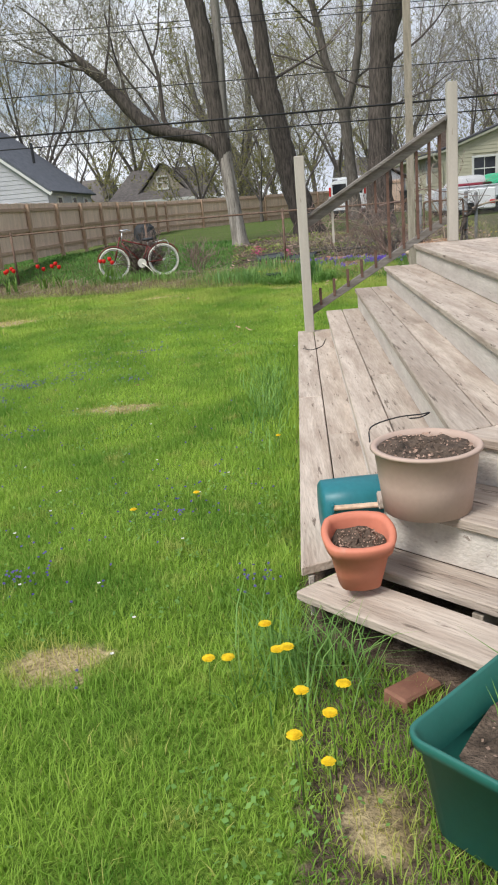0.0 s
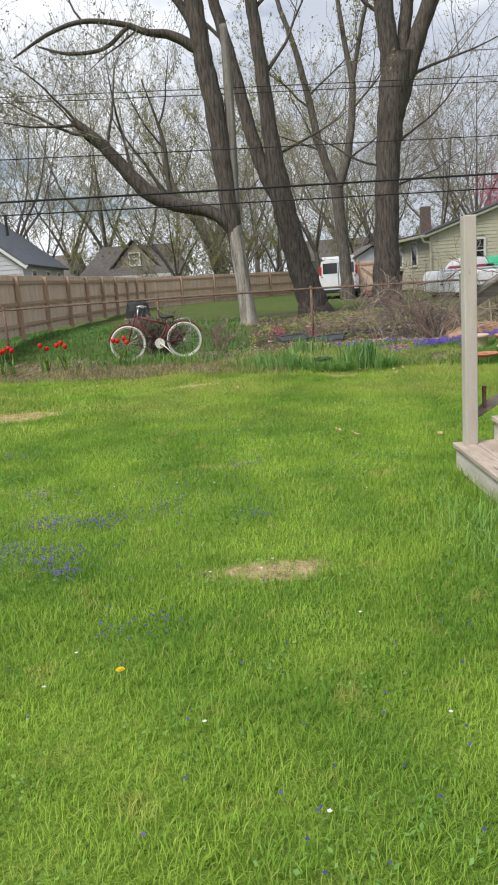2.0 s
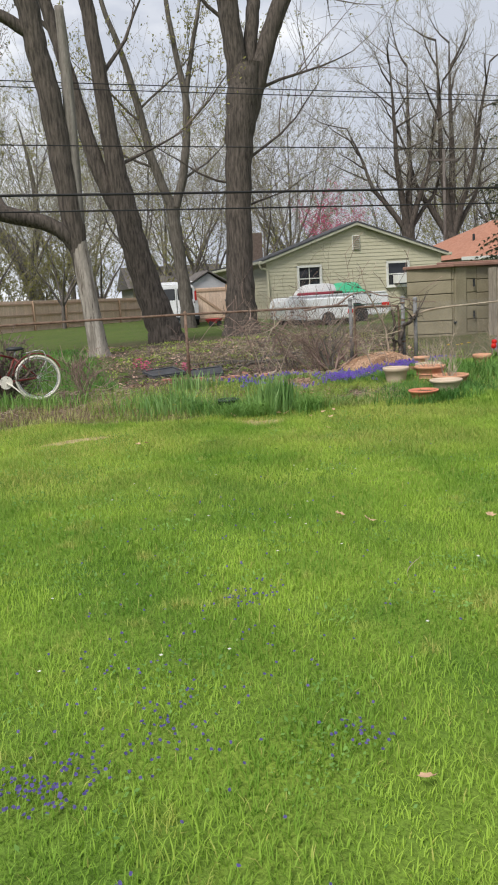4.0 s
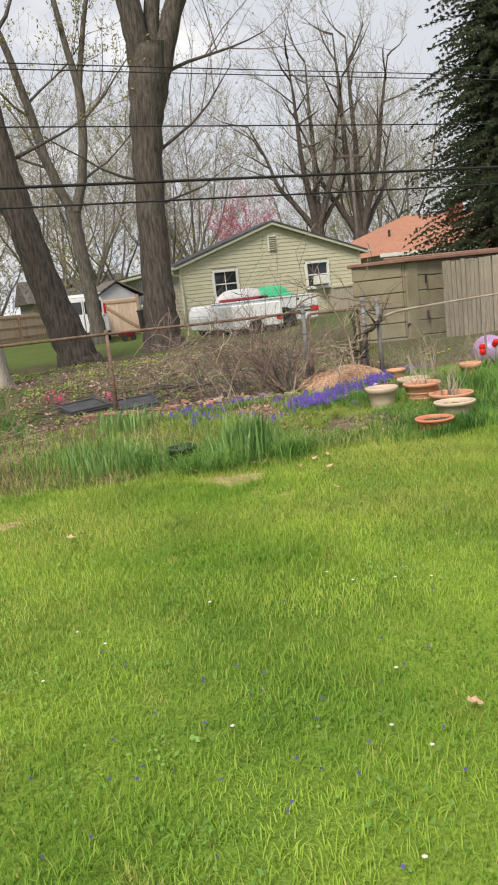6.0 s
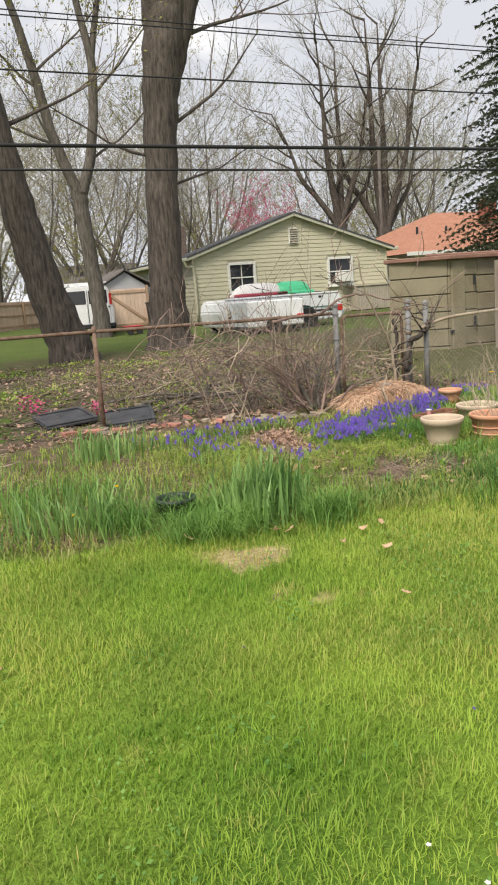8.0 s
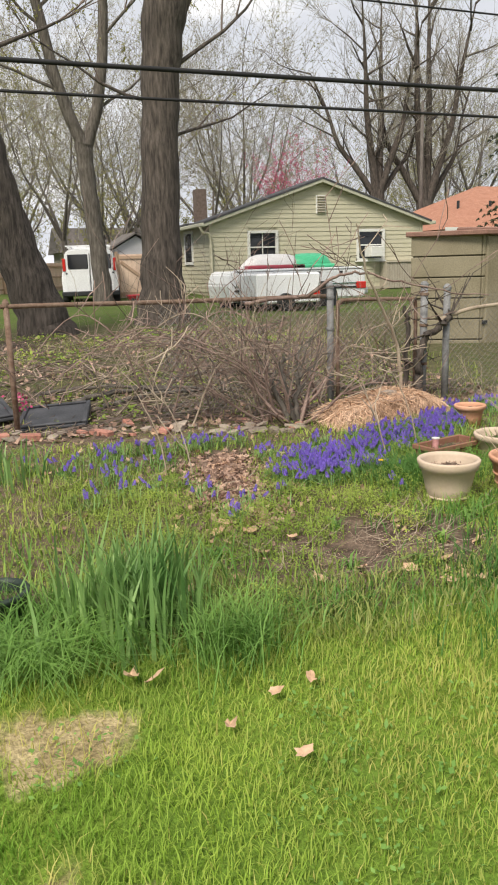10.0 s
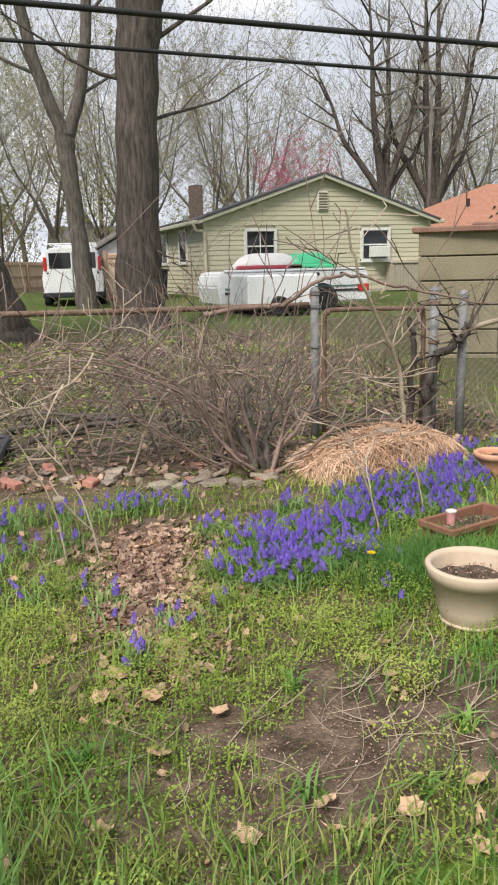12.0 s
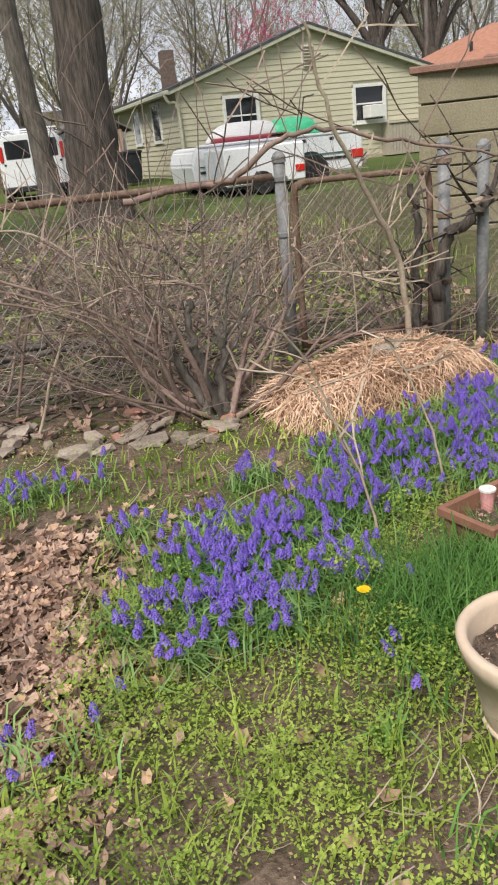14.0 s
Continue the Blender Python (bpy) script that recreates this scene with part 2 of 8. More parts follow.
M = {
    "ground": ground_mat(),
    "deck": mat("weathered_paint", (0.31, 0.245, 0.195), (0.5, 0.425, 0.355), 3, 0.85, 0.4, stretch=(5, 0.6, 5), c3=(0.15, 0.115, 0.09), spots=0.6, rand=0.18, fine=18, grain=0.12),
    "deckslant": mat("weathered_paint_slant", (0.31, 0.245, 0.195), (0.5, 0.425, 0.355), 3, 0.85, 0.4, stretch=(0.6, 5, 5), c3=(0.15, 0.115, 0.09), spots=0.6, rand=0.18, fine=18, grain=0.12, turn=-45),
    "greywood": mat("grey_wood", (0.24, 0.2, 0.16), (0.37, 0.32, 0.26), 5, 0.9, 0.4, stretch=(6, 6, 0.8), rand=0.15),
    "railwood": mat("rail_wood", (0.13, 0.115, 0.1), (0.25, 0.225, 0.2), 4, 0.9, 0.4, stretch=(0.8, 5, 5), fine=20),
    "rustbar": mat("rusty_baluster", (0.09, 0.05, 0.036), (0.17, 0.1, 0.075), 9, 0.85, 0.3),
    "riser": mat("peeling_white_paint", (0.46, 0.41, 0.36), (0.6, 0.55, 0.49), 3, 0.85, 0.3, stretch=(5, 0.7, 5), c3=(0.24, 0.19, 0.155), spots=0.64, rand=0.08, fine=20, grain=0.08),
    "post": mat("post_paint", (0.4, 0.36, 0.31), (0.49, 0.445, 0.385), 3, 0.85, 0.12, stretch=(4, 4, 0.6), c3=(0.29, 0.245, 0.2), spots=0.64, grain=0.07),
    "fence": mat("cedar_fence", (0.64, 0.47, 0.355), (0.76, 0.585, 0.455), 3, 0.85, 0.25, stretch=(5, 5, 0.7), rand=0.08),
    "fencepost": mat("cedar_post", (0.42, 0.285, 0.195), (0.52, 0.365, 0.26), 3, 0.85, 0.25, stretch=(5, 5, 0.7), rand=0.1),
    "bark": mat("bark", (0.036, 0.03, 0.026), (0.13, 0.108, 0.092), 7, 0.95, 1.0, stretch=(3.2, 3.2, 0.45), fine=22),
    "bark2": mat("grey_bark", (0.06, 0.052, 0.044), (0.16, 0.14, 0.12), 6, 0.95, 0.8, stretch=(3, 3, 0.5), fine=20),
    "deadbark": mat("bare_sapwood", (0.14, 0.12, 0.1), (0.42, 0.38, 0.335), 3, 0.9, 0.7, stretch=(3.5, 3.5, 0.35), c3=(0.1, 0.08, 0.065), spots=0.58, fine=24),
    "stubwood": mat("grey_stub", (0.13, 0.115, 0.1), (0.27, 0.245, 0.22), 3, 0.9, 0.7, stretch=(3.5, 3.5, 0.35), c3=(0.1, 0.08, 0.065), spots=0.6, fine=24),
    "twig": mat("twig", (0.095, 0.071, 0.06), (0.19, 0.148, 0.125), 4, 0.9, 0.0),
    # distance haze put into the colour: a paler copy of the twig
    "twighaze": mat("hazed_twig", (0.2, 0.185, 0.155), (0.33, 0.305, 0.255), 1, 0.9, 0.0),
    # the same haze, only slight: bark colour lifted a little
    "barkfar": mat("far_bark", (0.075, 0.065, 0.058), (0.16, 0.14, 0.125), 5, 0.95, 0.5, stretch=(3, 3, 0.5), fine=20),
    "twigpale": mat("dry_cane", (0.26, 0.2, 0.15), (0.46, 0.38, 0.29), 4, 0.85, 0.0),
    "twigmid": mat("shrub_cane", (0.13, 0.086, 0.072), (0.3, 0.215, 0.18), 4, 0.85, 0.0, island=0.4),
    "bud": mat("bud_green", (0.2, 0.2, 0.06), (0.32, 0.3, 0.1), 2, 0.8, 0.0, thin=0.4),
    "budred": mat("bud_brown", (0.17, 0.15, 0.095), (0.25, 0.22, 0.14), 2, 0.8, 0.0, thin=0.3),
    "pink": mat("blossom_pink", (0.42, 0.05, 0.13), (0.56, 0.13, 0.22), 2, 0.8, 0.0, thin=0.3),
    "needle": mat("spruce_needle", (0.026, 0.035, 0.019), (0.07, 0.082, 0.042), 3, 0.8, 0.0, thin=0.15),
    "siding": mat("vinyl_siding_green", (0.47, 0.444, 0.328), (0.515, 0.486, 0.362), 2, 0.6, 0.02, grain=0.05, c3=(0.47, 0.47, 0.33), spots=0.68, fine=25),
    "greysiding": mat("vinyl_siding_grey", (0.42, 0.42, 0.44), (0.5, 0.5, 0.52), 2, 0.7, 0.05),
    "rake": mat("rake_paint", (0.4, 0.4, 0.31), (0.47, 0.465, 0.37), 6, 0.6, 0.08),
    "trim": mat("white_trim", (0.62, 0.62, 0.58), (0.7, 0.7, 0.67), 6, 0.6, 0.03, grain=0.05),
    "roofdark": mat("dark_shingle", (0.045, 0.045, 0.05), (0.1, 0.1, 0.105), 5, 0.95, 0.5),
    "roofslate": mat("slate_shingle", (0.085, 0.092, 0.108), (0.15, 0.16, 0.185), 5, 0.9, 0.4),
    "roofgrey": mat("brown_shingle", (0.11, 0.098, 0.092), (0.18, 0.162, 0.15), 5, 0.95, 0.5),
    "roofred": mat("red_shingle", (0.31, 0.145, 0.095), (0.4, 0.2, 0.135), 4, 0.95, 0.5, c3=(0.34, 0.12, 0.07), spots=0.62),
    "brick": mat("brick_red", (0.2, 0.07, 0.05), (0.32, 0.12, 0.085), 12, 0.9, 0.4),
    "brickdark": mat("brick_brown", (0.1, 0.075, 0.06), (0.16, 0.12, 0.1), 12, 0.9, 0.4),
    "tanwall": mat("tan_siding", (0.33, 0.29, 0.23), (0.4, 0.36, 0.29), 3, 0.85, 0.1),
    "shed": mat("shed_panel", (0.2, 0.172, 0.112), (0.26, 0.228, 0.155), 3, 0.7, 0.15, c3=(0.2, 0.175, 0.12), spots=0.68, rand=0.03),
    "shedroof": mat("shed_roof_brown", (0.19, 0.1, 0.075), (0.25, 0.145, 0.11), 6, 0.7, 0.15),
    "white": mat("car_paint_white", (0.72, 0.73, 0.74), (0.78, 0.79, 0.8), 3, 0.25, 0.0, spec=0.5),
    "rubber": mat("tyre_rubber", (0.02, 0.02, 0.02), (0.035, 0.035, 0.035), 8, 0.85, 0.2),
    "chrome": mat("hub_metal", (0.5, 0.5, 0.52), (0.62, 0.62, 0.63), 8, 0.35, 0.0, metal=0.8),
    "dark": mat("dark_plastic", (0.02, 0.022, 0.024), (0.04, 0.042, 0.045), 8, 0.5, 0.1),
    "darkgreen": mat("pot_dark_green", (0.02, 0.032, 0.024), (0.04, 0.055, 0.042), 8, 0.55, 0.1),
    "redlamp": mat("tail_lamp_red", (0.5, 0.015, 0.012), (0.6, 0.03, 0.02), 8, 0.25, 0.0, spec=0.6),
    "red": mat("red_plastic", (0.45, 0.03, 0.05), (0.55, 0.06, 0.08), 8, 0.5, 0.0),
    "kayakgreen": mat("kayak_green", (0.05, 0.5, 0.23), (0.09, 0.58, 0.3), 4, 0.4, 0.0, spec=0.5),
    "kayakwhite": mat("kayak_white", (0.68, 0.66, 0.63), (0.75, 0.73, 0.71), 4, 0.4, 0.0, spec=0.5),
    "kayakred": mat("kayak_maroon", (0.3, 0.03, 0.05), (0.36, 0.05, 0.07), 4, 0.4, 0.0, spec=0.5),
    "galv": mat("galvanised_steel", (0.15, 0.15, 0.15), (0.25, 0.25, 0.25), 14, 0.7, 0.2, metal=0.15, c3=(0.22, 0.18, 0.14), spots=0.66),
    "rust": mat("rusty_pipe", (0.13, 0.075, 0.05), (0.24, 0.17, 0.13), 14, 0.85, 0.3, metal=0.2),
    "wire": mat("cable_black", (0.012, 0.012, 0.013), (0.025, 0.025, 0.027), 3, 0.7, 0.0),
    "link": mat("chain_link_wire", (0.2, 0.19, 0.18), (0.3, 0.29, 0.27), 6, 0.6, 0.0, metal=0.5),
    "terra": mat("terracotta", (0.54, 0.18, 0.11), (0.6, 0.215, 0.135), 4, 0.6, 0.02, c3=(0.55, 0.26, 0.18), spots=0.68, grain=0.03),
    "troughclay": mat("trough_clay", (0.17, 0.075, 0.05), (0.28, 0.14, 0.09), 6, 0.8, 0.12, grain=0.08),
    "terra2": mat("terracotta_faded", (0.5, 0.24, 0.14), (0.62, 0.34, 0.22), 6, 0.8, 0.12, c3=(0.6, 0.45, 0.35), spots=0.62, grain=0.06),
    "cream": mat("cream_plastic", (0.49, 0.38, 0.28), (0.59, 0.475, 0.36), 5, 0.6, 0.02, c3=(0.4, 0.33, 0.24), spots=0.66, grain=0.04),
    "tanpot": mat("tan_plastic", (0.43, 0.315, 0.25), (0.49, 0.365, 0.3), 3, 0.6, 0.02, c3=(0.42, 0.3, 0.235), spots=0.68, grain=0.03),
    "teal": mat("teal_enamel", (0.018, 0.13, 0.155), (0.03, 0.175, 0.2), 6, 0.4, 0.02, grain=0.05, c3=(0.02, 0.1, 0.1), spots=0.64),
    "tub": mat("green_tub", (0.016, 0.11, 0.085), (0.028, 0.145, 0.115), 5, 0.42, 0.02, grain=0.05, c3=(0.05, 0.16, 0.125), spots=0.64, spec=0.5),
    "soil": mat("potting_soil", (0.05, 0.036, 0.026), (0.16, 0.115, 0.085), 22, 0.95, 0.9, c3=(0.3, 0.23, 0.17), spots=0.66, fine=90),
    "litter": mat("dead_leaf", (0.245, 0.152, 0.112), (0.47, 0.33, 0.252), 6, 0.85, 0.15, thin=0.2, fine=30, island=0.55),
    "litterpale": mat("pale_leaf", (0.42, 0.26, 0.16), (0.56, 0.39, 0.27), 4, 0.85, 0.15, thin=0.2, fine=30, island=0.35),
    "straw": mat("straw", (0.5, 0.325, 0.21), (0.74, 0.53, 0.38), 3, 0.8, 0.0, thin=0.15, island=0.3),
    # straw darkened in colour, as the shade in gaps between strands
    "strawshade": mat("shaded_straw", (0.22, 0.13, 0.08), (0.42, 0.28, 0.185), 40, 0.9, 0.8, stretch=(1, 3, 3), fine=120),
    "stone": mat("stone", (0.21, 0.17, 0.135), (0.36, 0.3, 0.245), 5, 0.9, 0.4, c3=(0.22, 0.19, 0.15), spots=0.62, rand=0.25),
    "stonered": mat("old_brick", (0.34, 0.15, 0.11), (0.44, 0.22, 0.17), 9, 0.9, 0.4, rand=0.2),
    "slab": mat("slate_panel", (0.035, 0.037, 0.042), (0.075, 0.077, 0.085), 4, 0.6, 0.2),
    "musc": mat("hyacinth_blue", (0.145, 0.085, 0.47), (0.3, 0.2, 0.68), 40, 0.6, 0.0, thin=0.2),
    "violet": mat("violet_petal", (0.065, 0.055, 0.22), (0.15, 0.125, 0.32), 5, 0.6, 0.0, thin=0.25),
    "yellow": mat("dandelion_yellow", (0.82, 0.55, 0.01), (0.88, 0.66, 0.025), 30, 0.7, 0.0, thin=0.3),
    "tulip": mat("tulip_red", (0.62, 0.012, 0.012), (0.75, 0.035, 0.02), 6, 0.5, 0.0, thin=0.25),
    "petalwhite": mat("petal_white", (0.68, 0.66, 0.6), (0.78, 0.77, 0.72), 6, 0.6, 0.0, thin=0.2),
    "magenta": mat("hyacinth_pink", (0.45, 0.05, 0.14), (0.55, 0.1, 0.22), 6, 0.6, 0.0, thin=0.2),
    "cuppink": mat("cup_pink", (0.5, 0.2, 0.2), (0.62, 0.32, 0.3), 9, 0.5, 0.0),
    "purple": mat("ball_purple", (0.33, 0.2, 0.42), (0.4, 0.26, 0.5), 3, 0.35, 0.0, spec=0.5),
    "stem": mat("stem_green", (0.1, 0.2, 0.03), (0.17, 0.28, 0.05), 4, 0.6, 0.0, thin=0.2),
    "bikemaroon": mat("bike_paint", (0.12, 0.02, 0.02), (0.18, 0.035, 0.03), 9, 0.4, 0.0, c3=(0.16, 0.08, 0.05), spots=0.62),
    "bikecream": mat("wheel_cream", (0.58, 0.55, 0.48), (0.68, 0.65, 0.58), 9, 0.55, 0.0),
    "lawn": blade_mat("lawn_blade", (0.125, 0.27, 0.03), (0.39, 0.55, 0.078), (0.55, 0.5, 0.16), 0.6, 1.5, thin=0.42, rough=0.65),
    "tall": blade_mat("tall_blade", (0.095, 0.215, 0.042), (0.25, 0.42, 0.1), (0.36, 0.4, 0.13), 0.66, 1.6),
    "deepgrass": blade_mat("deep_grass", (0.055, 0.15, 0.03), (0.165, 0.33, 0.07), (0.25, 0.3, 0.1), 0.72, 2.0),
    "iris": blade_mat("iris_leaf", (0.1, 0.22, 0.06), (0.3, 0.46, 0.155), (0.3, 0.36, 0.14), 0.7, 2.5, rough=0.45),
    "weed": blade_mat("chickweed_leaf", (0.12, 0.22, 0.03), (0.41, 0.5, 0.1), (0.4, 0.38, 0.12), 0.6, 1.6),
    "scrub": blade_mat("dry_grass", (0.18, 0.23, 0.055), (0.42, 0.45, 0.145), (0.46, 0.37, 0.2), 0.52, 1.2),
    "hay": blade_mat("dead_grass", (0.15, 0.105, 0.06), (0.34, 0.26, 0.155), (0.2, 0.22, 0.07), 0.58, 1.3),
    "glass": glass_mat("window_glass"),
}

# ---------------------------------------------------------------- builders


def part(name, bm, material, parent=None, label="", smooth=False):
    me = bpy.data.meshes.new(name)
    bm.normal_update()
    bm.to_mesh(me)
    bm.free()
    return linked(name, me, material, parent, label, smooth)


def linked(name, me, material, parent=None, label="", smooth=False):
    if not me.materials:
        me.materials.append(M[material])
    if smooth:
        me.polygons.foreach_set("use_smooth", [True] * len(me.polygons))
    ob = new(name, me)
    if parent is not None:
        ob.parent = parent
    if label:
        ob["label"] = label
    return ob


def thing(name, x=0, y=0, z=0, label="", category="", group="", kind="", turn=0.0):
    ob = new(name)
    ob.empty_display_size = 0.05
    ob.matrix_basis = pose(x, y, z, 0, 0, turn)
    return tagged(ob, label, category, group, kind)


def box(size, at=(0, 0, 0), bevel=0.004, bm=None, m=None):
    """A box with bevelled edges, centred at `at`."""
    b = bmesh.new()
    bmesh.ops.create_cube(b, size=1.0, matrix=Matrix.Diagonal((*size, 1)))
    if bevel:
        bmesh.ops.bevel(b, geom=b.edges[:], offset=bevel, segments=1, affect="EDGES")
    bmesh.ops.transform(b, matrix=Matrix.Translation(at) @ (m or Matrix()), verts=b.verts)
    if bm is None:
        return b
    me = bpy.data.meshes.new("tmp")
    b.to_mesh(me)
    b.free()
    bm.from_mesh(me)
    bpy.data.meshes.remove(me)
    return bm


def prism(pts, z0, z1, bevel=0.0):
    """An upright prism over the outline pts, from z0 to z1."""
    b = bmesh.new()
    f = b.faces.new([b.verts.new((x, y, z0)) for x, y in pts])
    up = bmesh.ops.extrude_face_region(b, geom=[f])
    bmesh.ops.translate(b, verts=[v for v in up["geom"] if isinstance(v, bmesh.types.BMVert)], vec=(0, 0, z1 - z0))
    bmesh.ops.recalc_face_normals(b, faces=b.faces)
    if bevel:
        bmesh.ops.bevel(b, geom=b.edges[:], offset=bevel, segments=1, affect="EDGES")
    return b


def lathe(profile, sides=28, sx=1.0, sy=1.0, squareness=0.0, bm=None):
    """Turns a profile of (radius, height) round z; squareness blends the ring towards a rounded square."""
    b = bm or bmesh.new()
    rings = []
    for r, z in profile:
        ring = []
        for i in range(sides):
            a = 2 * math.pi * i / sides
            c, s = math.cos(a), math.sin(a)
            k = 1 + squareness * (1 / max(abs(c), abs(s)) ** 0.8 - 1)
            ring.append(b.verts.new((r * c * k * sx, r * s * k * sy, z)))
        rings.append(ring)
    for lo, hi in zip(rings, rings[1:]):
        for i in range(sides):
            j = (i + 1) % sides
            b.faces.new((lo[i], lo[j], hi[j], hi[i]))
    if profile[0][0] > 1e-4:
        b.faces.new(rings[0][::-1])
    if profile[-1][0] > 1e-4 and profile[-1][1] > profile[0][1]:
        b.faces.new(rings[-1])
    bmesh.ops.remove_doubles(b, verts=b.verts, dist=1e-5)
    return b


class Heap:
    """Collects vertices and faces for one large mesh."""

    def __init__(self):
        self.v, self.f, self.n = [], [], 0

    def tube(self, pts, radii, sides=5, cap=False):
        pts = [Vector(p) for p in pts]
        rows = []
        ref = Vector((0.31, 0.87, 0.38))
        for i, p in enumerate(pts):
            d = (pts[min(i + 1, len(pts) - 1)] - pts[max(i - 1, 0)]).normalized()
            a = d.cross(ref if abs(d.dot(ref)) < 0.95 else Vector((1, 0, 0))).normalized()
            c = d.cross(a)
            row = []
            for k in range(sides):
                t = 2 * math.pi * k / sides
                self.v.append(p + (a * math.cos(t) + c * math.sin(t)) * radii[i])
                row.append(self.n)
                self.n += 1
            rows.append(row)
        for lo, hi in zip(rows, rows[1:]):
            for k in range(sides):
                j = (k + 1) % sides
                self.f.append((lo[k], lo[j], hi[j], hi[k]))
        if cap:
            self.f.append(tuple(rows[0][::-1]))
            self.f.append(tuple(rows[-1]))

    def poly(self, pts):
        self.v.extend(Vector(p) for p in pts)
        self.f.append(tuple(range(self.n, self.n + len(pts))))
        self.n += len(pts)

    def mesh(self, name):
        me = bpy.data.meshes.new(name)
        me.from_pydata(self.v, [], self.f)
        me.update()
        return me


def pipe(name, pts, r, material, parent=None, label="", sides=8, taper=None):
    h = Heap()
    radii = [r] * len(pts) if taper is None else [r + (taper - r) * i / (len(pts) - 1) for i in range(len(pts))]
    h.tube(pts, radii, sides, cap=True)
    return linked(name, h.mesh(name), material, parent, label, smooth=True)


def curve_pts(ctrl, n=8):
    """Points along a smooth curve through the control points."""
    c = [Vector(p) for p in ctrl]
    c = [c[0] * 2 - c[1]] + c + [c[-1] * 2 - c[-2]]
    out = []
    for i in range(1, len(c) - 2):
        p0, p1, p2, p3 = c[i - 1:i + 3]
        for k in range(n):
            t = k / n
            out.append(0.5 * ((2 * p1) + (p2 - p0) * t + (2 * p0 - 5 * p1 + 4 * p2 - p3) * t * t + (3 * p1 - p0 - 3 * p2 + p3) * t ** 3))
    out.append(c[-2])
    return out


# ---------------------------------------------------------------- ground
G_Y = [-400, 4.5, 9, 13, 15, 17, 18, 19.4, 21, 25.5, 36, 60, 900]
G_Z = [0.0, 0.0, 0.09, 0.19, 0.25, 0.28, 0.28, 0.42, 0.55, 0.6, 0.7, 0.75, 0.75]


def gz(x, y):
    x, y = np.asarray(x, float), np.asarray(y, float)
    return np.interp(y, G_Y, G_Z) + 0.018 * np.sin(1.7 * x + 0.6) * np.sin(1.3 * y) + 0.01 * np.sin(4.1 * x + 1.1 * y)


def gh(x, y):
    return float(gz(x, y))


def lawn_edge(x):
    """Where the mown lawn ends and the bed begins."""
    x = np.asarray(x, float)
    return 13.4 + np.where(x < 0.4, -0.22 * (x - 0.4), 0.0) + 0.12 * np.sin(2.3 * x) + 0.07 * np.sin(6.1 * x + 1)


BARE = [(-0.74, 2.47, 0.2, 0.12), (-1.12, 6.13, 0.3, 0.12), (-3.85, 11.5, 0.55, 0.3),  (0.3, 1.62, 0.1, 0.16), (0.42, 13.05, 0.24, 0.19), (0.38, 12.47, 0.07, 0.05), (0.54, 12.28, 0.09, 0.05), (0.74, 12.2, 0.1, 0.04), (1.28, 12.54, 0.05, 0.03), (-1.6, 12.9, 0.4, 0.1)]


def bare(x, y):
    """1 in the middle of a bare or straw-coloured patch of lawn, 0 outside."""
    out = np.zeros_like(np.asarray(x, float))
    for px, py, rx, ry in BARE:
        d = np.sqrt(((x - px) / rx) ** 2 + ((y - py) / ry) ** 2) + 0.25 * np.sin(9 * x + 3) * np.sin(11 * y)
        out = np.maximum(out, np.clip(1.6 - d, 0, 1))
    return out


